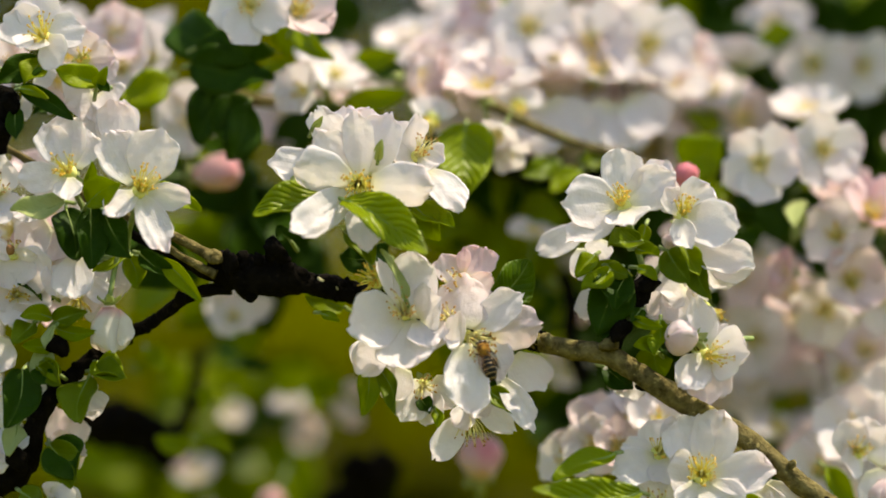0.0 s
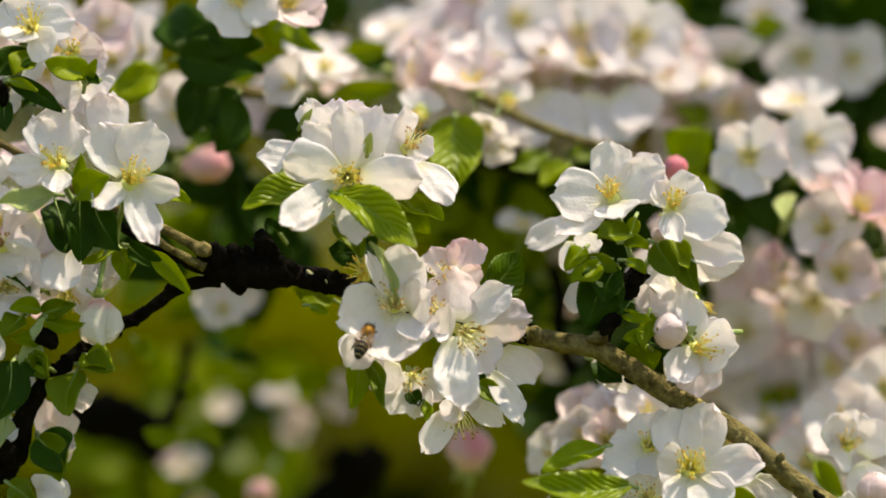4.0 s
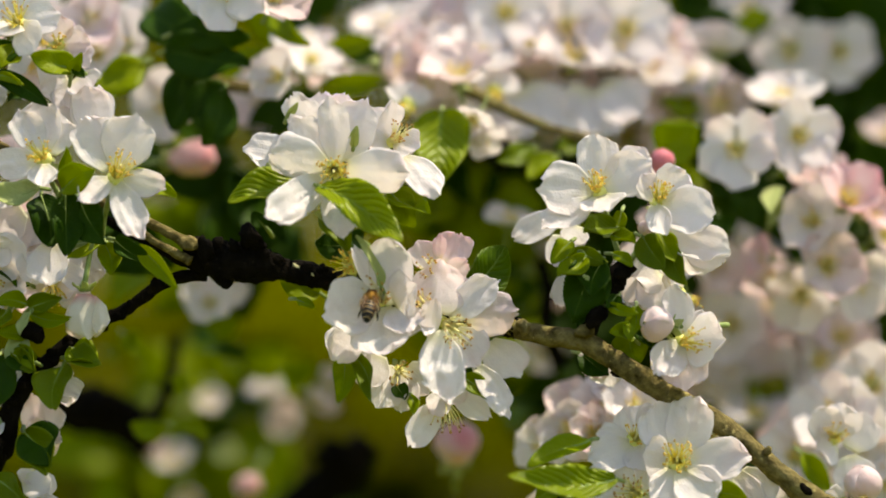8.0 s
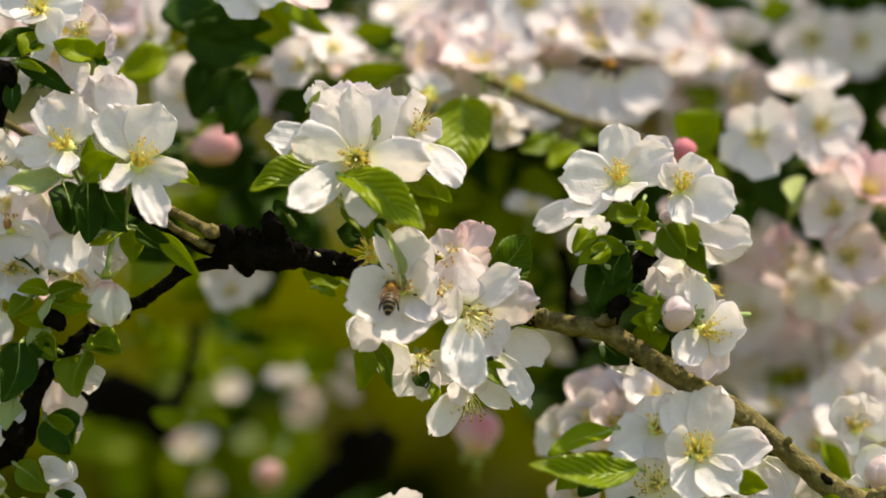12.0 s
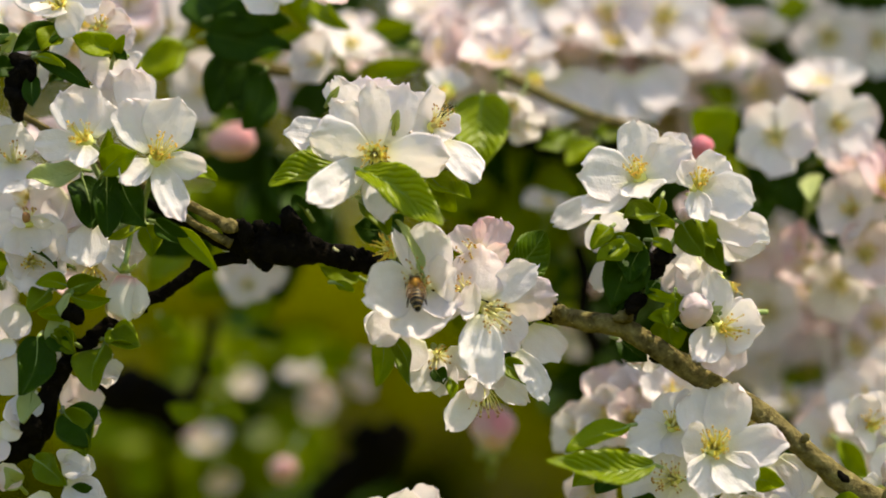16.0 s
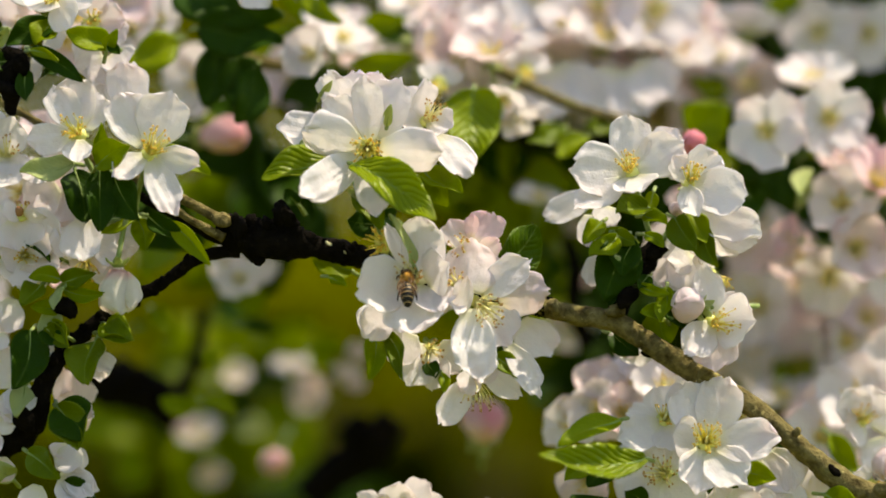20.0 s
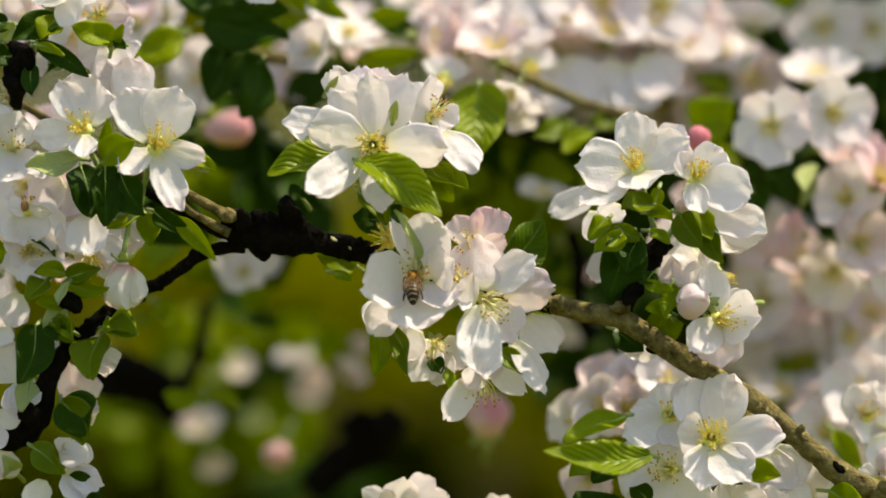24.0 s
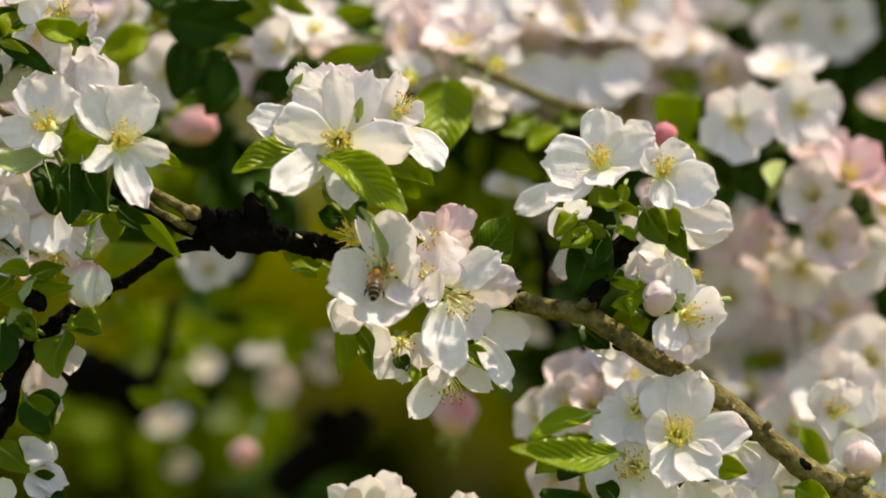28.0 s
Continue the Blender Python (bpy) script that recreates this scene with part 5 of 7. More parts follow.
petal(b, (66.5, 12.0, 25.4), (72.4, 12.0, 34.6), 10.0, 0, 0.3, 0)
petal(b, (65.6, 12.0, 23.7), (64.9, 14.0, 33.8), 11.6, 0, 0.3, 0)
petal(b, (68.0, 10.0, 23.6), (76.3, 8.0, 23.6), 10.0, 0, 0.3, 0)

b = blossom((46.9, 24.0, 12.1), 'shaded white apple blossom petals')
petal(b, (47.7, 20.0, 15.1), (33.8, 18.0, 6.2), 8.6, 0, 0.3, 0)
petal(b, (46.3, 12.0, 8.6), (45.5, 8.0, -1.2), 6.6, 0, 0.3, 0)
petal(b, (49.6, 10.0, 7.7), (52.8, 6.0, 2.7), 10.0, 0, 0.3, 0)
petal(b, (52.9, 8.0, 11.0), (50.2, 4.0, 5.2), 8.3, 0, 0.3, 0)
leaf((63.1, -2, 10.4), (53.0, -9, 7.7), 8.3, 15, 0.5, 0.15, FRESH)
leaf((62.3, -2, 8.1), (68.5, -8, 5.1), 5.6, -20, 0.5, 0.1, YOUNG)
leaf((70.9, -3, 7.6), (78.0, -9, -1.8), 8.6, 20, 0.45, 0.1, FRESH)
leaf((79.2, -2, 5.5), (83.5, -7, -6.5), 6.9, 20, 0.4, 0, FRESH)
leaf((75.6, -2, 9.3), (79.9, -6, 0.1), 6.6, -10, 0.35, 0, YOUNG)
leaf((50.0, 0, 6.5), (44.3, -4, 0.2), 6.0, 0, 0.4, 0, YOUNG)
leaf((65.0, 2, 15.1), (62.1, 0, 8.1), 4.3, 0, 0.3, 0, YOUNG)
leaf((53.4, 2, 3.5), (60.7, -2, 0.2), 5.0, 0, 0.3, 0, FRESH)
leaf((57.5, 2.0, 1.5), (50.0, -2.0, -17.4), 14.0, -10, 0.3, 0, MATURE_SHADE)
leaf((54.1, 0, 1.8), (45.9, -6.0, -3.5), 7.3, 10, 0.4, 0, YOUNG)
leaf((59.1, 0, 0.2), (55.5, -6.0, -9.7), 10.0, 15, 0.3, 0, MATURE_SHADE)
leaf((52.7, 4.0, -9.8), (52.5, 0, -18.1), 8.3, 0, 0.3, 0, MATURE_SHADE)
leaf((62.4, 0, 2.7), (67.8, -6.0, -0.7), 4.0, 0, 0.3, 0, YOUNG)
leaf((49.4, 6.0, 1.8), (57.5, 2.0, 3.5), 5.0, 0, 0.3, 0, YOUNG)

b = blossom((49.7, 12.0, -4.9), 'white apple blossom edge behind dark leaves')
petal(b, (51.4, 12.0, -1.5), (47.3, 10.0, -13.2), 8.3, 0, 0.3, 0)
petal(b, (51.4, 12.0, 0.2), (47.9, 10.0, -1.5), 8.3, 0, 0.3, 0)
bud((78.6, 40.0, 26.0), (0.15, -0.2, 0.95), 9.0, 7.2, PINK, 'small rose-pink apple bud', 3)
bud((71.7, 2.0, 7.7), (0.05, -0.5, 0.8), 5.0, 5.0, BLUSH, 'small pinkish white apple bud', 4)

b = blossom((82.4, -4.0, -23.3), 'white apple blossom with bright yellow stamens by the branch')
petal(b, (83.1, -3.0, -23.2), (95.0, -10.0, -23.5), 16.6, 0, 0.45, 0.15)
petal(b, (82.6, -2.2, -22.0), (79.9, -2.0, -5.8), 9.3, 10, 0.35, 0)
petal(b, (81.6, -3.8, -23.7), (72.9, -12.0, -33.0), 11.0, -10, 0.5, 0.1)
petal(b, (82.7, -3.0, -24.4), (83.7, -8.0, -37.4), 13.9, 10, 0.4, 0.05, BLUSH)
petal(b, (83.5, -1.4, -22.7), (92.5, 2.0, -17.3), 11.6, 0, 0.3, 0.1)
heart(b, (0.35,-0.9,0.1), 8.5, 0.5, 20, 22, True)
stalk(b, [Vector((0.00014, 0.006, 0.00103)), Vector((-0.00595, 0.014, 0.00673)), Vector((-0.01612, 0.012, 0.01011))], 0.0009)
bud((79.1, -4.0, -18.4), (-0.75, -0.55, 0.1), 10.3, 10.3, BLUSH, 'round blush-white apple bud about to open', 5)

b = blossom((73.9, 10.0, -4.9), 'white apple blossom seen from behind in shade')
petal(b, (76.4, 10.0, -2.3), (68.6, 6.0, -4.8), 13.3, 0, 0.3, 0)
petal(b, (75.6, 10.0, -3.2), (75.3, 6.0, -14.9), 13.3, 0, 0.3, 0)
petal(b, (74.0, 12.0, -4.9), (66.2, 8.0, -11.5), 13.3, 0, 0.3, 0)
petal(b, (77.9, 8.0, -4.0), (79.7, 4.0, -2.3), 6.6, 0, 0.3, 0)

b = blossom((82.6, 8.0, -9.9), 'apple blossom with only its yellow stamens showing')
petal(b, (82.2, 9.0, -9.2), (79.1, 6.0, -1.8), 6.0, 0, 0.3, 0)
heart(b, (0.4,-0.7,-0.4), 7, 0.5, 14, 23, True)
leaf((60.6, -2.0, -12.3), (69.5, -6.0, -14.7), 3.7, 0, 0.4, 0, YOUNG)
leaf((68.9, -2.0, -13.1), (66.9, -8.0, -22.9), 6.6, 30, 0.4, 0, YOUNG)
leaf((68.1, -2.0, -22.2), (61.1, -8.0, -19.6), 5.6, 10, 0.4, 0, YOUNG)
leaf((70.0, 2.0, -17.3), (73.9, -2.0, -24.7), 8.3, 0, 0.3, 0, MATURE_SHADE)
leaf((67.9, 8.0, -19.9), (69.5, 6.0, -29.9), 11.7, 0, 0.3, 0, YOUNG)
leaf((63.2, 0, -9.8), (60.5, -4.0, -13.1), 5.0, 0, 0.3, 0, MATURE_SHADE)

b = blossom((58.2, 14.0, -30.1), 'white apple blossom petals below the branch in shade')
petal(b, (59.9, 14.0, -26.7), (54.3, 10.0, -33.3), 10.0, 0, 0.3, 0)
petal(b, (59.9, 14.0, -28.4), (61.3, 10.0, -37.0), 11.6, 0, 0.3, 0)
leaf((53.1, 12.0, -26.7), (61.2, 8.0, -33.3), 8.4, 0, 0.3, 0, MATURE_SHADE)

b = blossom((80.2, -6, -58.0), 'open white apple blossom with ochre-tipped stamens')
petal(b, (81.0, -5, -56.4), (86.6, -1, -39.3), 13.9, 0, 0.3, 0.08)
petal(b, (79.0, -5, -56.0), (74.3, -1, -41.0), 15.6, 0, 0.35, 0.08)
petal(b, (82.5, -6, -58.6), (101.9, -11, -58.0), 13.8, -8, 0.35, 0.06)
petal(b, (80.9, -6, -60.3), (91.0, -15, -70.6), 14.1, 0, 0.35, 0.1)
petal(b, (78.9, -6, -60.3), (74.4, -14, -72.6), 11.8, 0, 0.3, 0.08)
petal(b, (78.0, -5, -58.0), (69.5, -8, -56.2), 12.9, 0, 0.35, 0.1)
heart(b, (-0.05, -0.9, 0.25), 8, 0.65, 26, 24, True)
stalk(b, [Vector((0.0011, 0.008, -0.00045)), Vector((0.00707, 0.016, 0.00413)), Vector((0.01193, 0.014, 0.00925))], 0.0009)

b = blossom((68.5, 2, -51.7), 'white apple blossom beside the open one')
petal(b, (67.5, 2, -53.4), (53.9, -4, -58.1), 11.6, 0, 0.35, 0.08)
petal(b, (67.3, 3, -52.1), (56.9, 2, -49.1), 7.3, 20, 0.3, 0.05)
petal(b, (68.9, 2, -53.1), (71.5, -3, -61.1), 11.0, 0, 0.35, 0.05)
petal(b, (68.7, 4, -51.2), (65.8, 6, -42.3), 10.3, 0, 0.3, 0.05)
petal(b, (70.3, 3, -51.1), (77.1, 5, -43.2), 11.0, 0, 0.3, 0.05)
heart(b, (0.1, -0.8, 0.4), 6, 0.7, 16, 25, True)

b = blossom((68.3, -2, -67.5), 'shaded white apple blossom facing forward with dark-tipped stamens')
petal(b, (67.7, -1, -65.9), (62.5, 2, -56.7), 14.0, 0, 0.25, 0)
petal(b, (66.7, -1, -67.2), (51.9, 2, -68.4), 17.3, 0, 0.25, 0)
petal(b, (67.3, -2, -69.1), (58.9, -4, -81.9), 16.2, 0, 0.25, 0)
petal(b, (69.3, -2, -69.1), (76.6, -6, -81.7), 14.6, 0, 0.25, 0)
petal(b, (70.0, -1, -66.2), (75.8, 2, -59.7), 12.3, 0, 0.25, 0)
heart(b, (-0.3, -0.9, 0.1), 8, 0.75, 26, 26, False)

b = blossom((90.3, 6.0, -51.6), 'small white apple blossom behind the branch edge')
petal(b, (90.7, 7.0, -52.0), (94.3, 4.0, -45.7), 6.6, 0, 0.3, 0)
petal(b, (91.0, 6.2, -51.9), (96.6, 2.0, -50.6), 6.6, 0, 0.3, 0)
petal(b, (90.1, 7.0, -51.6), (87.8, 6.0, -46.6), 8.3, 0, 0.3, 0)
heart(b, (0.0,-0.8,0.5), 6, 0.5, 12, 27, False)

b = blossom((102.8, 6.0, -65.8), 'white apple blossom under the branch')
petal(b, (99.5, 6.0, -61.6), (107.2, 0, -72.9), 14.9, 0, 0.3, 0)
petal(b, (97.8, 6.0, -61.6), (101.4, 0, -76.2), 13.3, 0, 0.3, 0)
petal(b, (100.1, 4.0, -68.2), (92.3, 0, -76.2), 11.6, 0, 0.3, 0)
petal(b, (102.6, 4.0, -69.8), (105.6, 0, -81.2), 11.6, 0, 0.3, 0)
leaf((61.7, -18, -62.2), (30.6, -30, -60.2), 10.4, 14, 0.4, 0, YOUNG, label='glossy bright apple leaf folded along its midrib')
leaf((54.9, -10, -51.2), (36.1, -20, -58.2), 7.2, 20, 0.3, 0, YOUNG)
leaf((90.3, -4.0, -66.8), (100.5, -8.0, -68.7), 7.6, 0, 0.3, 0, YOUNG)
leaf((46.0, 4.0, -64.8), (39.2, 0, -69.6), 6.7, 0, 0.3, 0, YOUNG)
leaf((52.7, 4.0, -64.8), (45.8, 0, -71.2), 8.3, 0, 0.3, 0, MATURE_SHADE)
leaf((55.7, -2.0, -83.5), (40.5, -8.0, -74.0), 11.6, 10, 0.3, 0, MATURE_SHADE)
leaf((62.2, -4.0, -76.7), (56.2, -8.0, -72.3), 6.6, 0, 0.3, 0, MATURE_SHADE)
leaf((115.3, -2.0, -73.6), (124.8, -6.0, -76.6), 8.3, 0, 0.3, 0, YOUNG)

b = blossom((129.9, 30.0, -52.7), 'white apple blossom cluster edge beside the branch')
petal(b, (131.1, 31.0, -54.2), (123.8, 26.0, -44.1), 11.6, 0, 0.3, 0)
petal(b, (131.4, 31.0, -53.8), (132.2, 28.0, -42.4), 13.3, 0, 0.3, 0)
petal(b, (131.1, 31.0, -54.8), (124.3, 26.0, -55.1), 13.3, 0, 0.3, 0)
petal(b, (135.0, 30.0, -57.0), (141.0, 30.0, -45.9), 13.3, 0, 0.3, 0)
petal(b, (134.2, 30.0, -58.7), (137.6, 30.0, -69.8), 13.3, 0, 0.3, 0)
heart(b, (0.1,-0.8,0.3), 6, 0.6, 12, 28, True)
bud((138.0, 20.0, -72.6), (-0.1, -0.4, 0.9), 12.5, 11.2, BLUSH, 'blush-pink apple bud beside the branch', 6)

b = blossom((130.8, 16.0, -72.3), 'small white apple blossom petals beside the bud')
petal(b, (131.6, 17.0, -73.0), (125.2, 12.0, -68.7), 7.3, 0, 0.3, 0)
petal(b, (131.8, 16.2, -73.7), (137.0, 12.0, -82.1), 10.0, 0, 0.3, 0)
heart(b, (0.3,-0.8,-0.3), 6, 0.6, 12, 29, True)

b = blossom((85.3, -4.0, -79.2), 'white apple blossom below the open one')
petal(b, (87.0, -4.0, -80.9), (83.7, -4.0, -70.9), 10.0, 0, 0.3, 0)
petal(b, (90.3, -4.0, -80.9), (95.1, -6.0, -72.5), 13.3, 0, 0.3, 0)
petal(b, (92.8, -4.0, -82.5), (103.3, -6.0, -75.8), 13.3, 0, 0.3, 0)

b = blossom((-10.9, 18, -79.9), 'white apple blossom rising from below')
petal(b, (-11.6, 20, -80.9), (-9.9, 14, -70.2), 11.1, 0, 0.4, 0.1, crumple=0.3)
petal(b, (-8.4, 20, -80.9), (-0.4, 16, -70.7), 10.5, 0, 0.4, 0.1, crumple=0.3)
petal(b, (-13.6, 20, -80.9), (-16.3, 14, -73.9), 5.7, 0, 0.4, 0.1, crumple=0.3)
petal(b, (-15.0, 22, -81.6), (-22.4, 16, -73.7), 7.1, 0, 0.4, 0.1, crumple=0.3)
petal(b, (-5.8, 22, -81.6), (4.3, 18, -76.6), 7.8, 0, 0.4, 0.1, crumple=0.3)

b = blossom((18.3, 24, -81.3), 'white apple blossom just rising from below')
petal(b, (17.6, 24, -82.5), (16.9, 20, -76.0), 5.4, 0, 0.3, 0, crumple=0.3)
petal(b, (19.7, 24, -82.5), (21.6, 20, -76.7), 5.4, 0, 0.3, 0, crumple=0.3)

# ---- blossoms, buds and leaves deeper in the tree ----
FAR = "apple blossoms deeper in the tree"
KINDS = []
WORDS = ("cream-white apple blossom with yellow middle deeper in the tree",
         "white apple blossom facing outward on a far twig",
         "blush-white apple blossom, cupped, deeper in the tree",
         "half-open blush apple blossom on a far twig",
         "rose-pink apple blossom among white ones")


def far_blossom(at, way, size=1.0, kind=0, spin=0.0):
    """A blossom of one of five kinds; the first of each kind is built, the rest are its copies."""
    m = facing(at, way, spin, size)
    while len(KINDS) < 5:
        KINDS.append(None)
    if KINDS[kind] is None:
        lift, mat, cup = ((14, PETAL, 0.25), (28, PETAL, 0.35), (32, BLUSH, 0.4), (52, BLUSH, 0.55), (36, BLUSH2, 0.45))[kind]
        KINDS[kind] = round_blossom(m, 0.0165, lift, 100 + kind, mat, WORDS[kind], group=FAR, cup=cup)
        return KINDS[kind]
    return copy_thing(KINDS[kind], m)


def blossom_cluster(at, radius, depth, count, seed, size=1.0, out=(0, -0.8, 0.45)):
    """Blossoms crowded over a rounded cluster, opening outward; sizes in millimetres."""
    rng = random.Random(seed)
    for i in range(count):
        w = 6.2832 * (i * 0.618 + rng.uniform(-0.04, 0.04))
        r = math.sqrt((i + 0.5) / count)
        o = Vector((math.cos(w) * r, 0, math.sin(w) * r))
        p = Vector(at) + Vector((o.x * radius[0], depth * (rng.uniform(-0.4, 0.4) + 1.1 * o.z), o.z * radius[1]))
        way = Vector(out) + o * 0.55 + Vector((rng.uniform(-0.7, 0.7), rng.uniform(-0.3, 0.6), rng.uniform(-0.5, 0.6)))
        far_blossom(p, way, size * rng.uniform(0.85, 1.15), rng.choice((0, 0, 1, 1, 2, 2)), rng.uniform(0, 6.28))


FAR_LEAVES = bmesh.new()
FAR_GREENS = [MATURE_SHADE, FRESH, YOUNG]


def leaf_spray(at, count, spread, seed, mats, length=(26, 44), down=0.3):
    """Adds a twig's leaves to the far foliage, deeper in the tree and unseen overhead."""
    rng = random.Random(seed)
    for _ in range(count):
        a = Vector(at) + Vector((rng.uniform(-1, 1) * spread[0], rng.uniform(-1, 1) * spread[1], rng.uniform(-1, 1) * spread[2]))
        d = Vector((rng.uniform(-1, 1), rng.uniform(-0.5, 0.3), rng.uniform(-1, 0.7) - down)).normalized()
        size = rng.uniform(*length)
        width, roll, fold = size * rng.uniform(0.55, 0.7), rng.uniform(-40, 40), rng.uniform(0.15, 0.5)
        curl, mat = rng.uniform(-0.1, 0.15), rng.choice(mats)
        bm = leaf_mesh(mm(*a), mm(*(a + d * size)), width * 0.001, Vector((0, -1, 0.25)), roll, fold, curl, rng.randrange(900), False, 0.13)[0]
        for f in bm.faces:
            f.material_index = FAR_GREENS.index(mat)
            f.smooth = True
        me = bpy.data.meshes.new("leaf_blade")
        bm.to_mesh(me)
        bm.free()
        FAR_LEAVES.from_mesh(me)
        bpy.data.meshes.remove(me)


far_blossom((105.4, 74, 35.4), (-0.15, -0.95, 0.1), 0.8, 0, 0.9)
far_blossom((125.5, 82, 39.6), (0.15, -0.95, 0.15), 0.98, 0, 0.35)
leaf((105.0, 100, 21.7), (97.5, 96, 29.8), 9.4, 0, 0.3, 0, MATURE_SHADE, fine=False)
leaf((112.7, 104, 20.8), (114.8, 98, 11.6), 8.4, 0, 0.3, 0, FRESH, fine=False)
leaf((115.7, 80, 11.4), (117.6, 76, 24.1), 5.0, 20, 0.4, 0, DOWNY, fine=False)
leaf((157.9, 130, 24.7), (152.0, 126, 39.5), 20.5, 0, 0.3, 0, MATURE_SHADE, fine=False)
leaf((145.6, 120, 26.4), (134.1, 116, 28.2), 9.2, 0, 0.3, 0, YOUNG, fine=False)
far_blossom((123.0, 105, 50.8), (0, -0.4, 0.9), 0.85, 1, 0.3)
far_blossom((130.0, 80, 12.2), (-0.25, -0.9, 0.3), 0.95, 1, 0.2)
far_blossom((133.6, 78, -1.6), (0.1, -0.95, 0.1), 0.85, 2, 0.9)
far_blossom((139.7, 74, 17.9), (0.25, -0.7, 0.65), 0.85, 4, 0.4)
far_blossom((146.6, 84, 14.8), (0.7, -0.6, 0.4), 0.75, 4, 1.3)
far_blossom((133.6, 92, 21.3), (0.0, -0.6, 0.8), 0.85, 3, 0.6)
far_blossom((116.4, 84, 1.4), (-0.8, -0.5, 0.25), 0.62, 4, 0.5)
far_blossom((142.7, 90, -6.7), (0.4, -0.8, -0.2), 0.95, 1, 0.7)
far_blossom((128.0, 96, -10.2), (-0.2, -0.8, -0.3), 0.95, 1, 0.2)
far_blossom((119.7, 104, -6.6), (-0.5, -0.6, 0.5), 0.8, 2, 0.1)
far_blossom((154.0, 100, 7.7), (0.4, -0.7, 0.3), 0.9, 2, 0.8)
far_blossom((146.2, 175.0, -15.3), (0.2, -0.7, 0.5), 0.8, 4, 0.3)
leaf((150.5, 95, -6.8), (144.0, 90, 4.8), 7.2, 0, 0.3, 0, FRESH)
blossom_cluster((126.9, 175.0, -28.8), (21.3, 29.0), 50.0, 16, 41, 1, (0.15, -0.75, 0.7))
blossom_cluster((145.7, 187.5, -31.1), (11.7, 17.6), 40.0, 6, 42, 1, (0.15, -0.75, 0.7))
blossom_cluster((122.8, 212.5, -49.6), (17.9, 12.0), 40.0, 6, 43, 1, (0, -0.8, 0.45))
blossom_cluster((9.4, 118.8, 68.5), (19.4, 13.8), 40.0, 13, 44, 1.0, (0.25, -0.55, 0.7))
blossom_cluster((58.6, 162.5, 71.0), (30.6, 22.0), 60.0, 24, 45, 1.05, (0.25, -0.55, 0.7))
blossom_cluster((41.8, 175.0, 96.9), (42.6, 7.7), 40.0, 8, 46, 1, (0.2, -0.6, 0.7))
blossom_cluster((98.9, 187.5, 60.8), (15.6, 13.7), 50.0, 7, 47, 1, (0, -0.8, 0.45))
blossom_cluster((81.6, 162.5, 48.1), (11.5, 9.6), 40.0, 5, 48, 1, (0, -0.8, 0.45))
far_blossom((34.2, 112.5, 81.0), (0, -0.95, 0.3), 1.05, 0, 0.3)
far_blossom((54.6, 118.8, 76.8), (-0.1, -0.95, 0.2), 1.1, 0, 1)
far_blossom((73.1, 118.8, 75.9), (0.1, -0.95, 0.2), 1.15, 0, 0.5)
far_blossom((23.0, 60, 45.0), (-0.3, -0.6, -0.5), 0.62, 1, 0.4)
far_blossom((24.9, 64, 39.8), (0.3, -0.5, -0.7), 0.55, 1, 1.0)

b = blossom((36.6, 102, 55.2), 'thin glowing petals of an apple blossom in the shade of others')
petal(b, (34.0, 104, 57.1), (26.9, 98, 42.7), 17.8, 0, 0.25, 0.05, crumple=0.3)
petal(b, (36.7, 104, 56.1), (39.2, 98, 38.7), 18.9, 0, 0.25, 0.05, crumple=0.3)
petal(b, (39.4, 104, 57.1), (50.6, 100, 43.5), 17.8, 0, 0.25, 0.05, crumple=0.3)

b = blossom((61.8, 106, 55.4), 'pale apple blossom petals hanging under the others')
petal(b, (58.8, 108, 57.3), (54.3, 102, 41.0), 17.9, 0, 0.25, 0.05, crumple=0.3)
petal(b, (62.4, 108, 56.2), (66.7, 102, 39.9), 17.9, 0, 0.25, 0.05, crumple=0.3)
petal(b, (65.2, 108, 58.1), (76.6, 104, 45.8), 17.9, 0, 0.25, 0.05, crumple=0.3)
far_blossom((57.6, 140, 58.6), (0.0, -0.1, 0.95), 1.2, 0, 0.3)

b = blossom((12.5, 112, 56.8), 'shaded apple blossom petals over a large leaf')
petal(b, (11.5, 114, 58.4), (6.6, 108, 46.0), 15.4, 0, 0.25, 0.05, crumple=0.3)
petal(b, (13.7, 114, 58.0), (18.3, 108, 46.0), 14.7, 0, 0.25, 0.05, crumple=0.3)
far_blossom((40.5, 135, 62.1), (0.2, -0.2, 0.95), 1.2, 0, 0.7)
far_blossom((-4.4, 120, 61.3), (0.1, -0.3, 0.9), 1.1, 0, 0.2)
far_blossom((75.1, 150, 62.8), (0.3, -0.3, 0.9), 1.2, 0, 0.2)

b = blossom((2.1, 66, 49.3), 'yellow stamens of an apple blossom deeper in the tree')
petal(b, (1.8, 68, 50.4), (-0.7, 72, 57.0), 8.8, 0, 0.3, 0.05)
petal(b, (2.9, 68, 50.4), (7.5, 72, 55.9), 8.8, 0, 0.3, 0.05)
heart(b, (-0.2, -0.8, -0.4), 5, 0.6, 16, 41, True)

b = blossom((29.6, 90, 54.6), 'yellow stamens under a faded apple blossom')
petal(b, (28.9, 92, 55.8), (24.7, 96, 61.8), 9.8, 0, 0.3, 0.05)
petal(b, (30.7, 92, 55.8), (36.4, 96, 60.4), 9.8, 0, 0.3, 0.05)
heart(b, (0.0, -0.8, -0.5), 6, 0.7, 18, 42, True)
leaf((41.2, 78, 36.6), (29.8, 70, 31.7), 7.8, 0, 0.3, 0.05, FRESH)
leaf((49.4, 82, 34.2), (39.2, 76, 26.9), 7.1, 20, 0.3, 0.05, YOUNG)
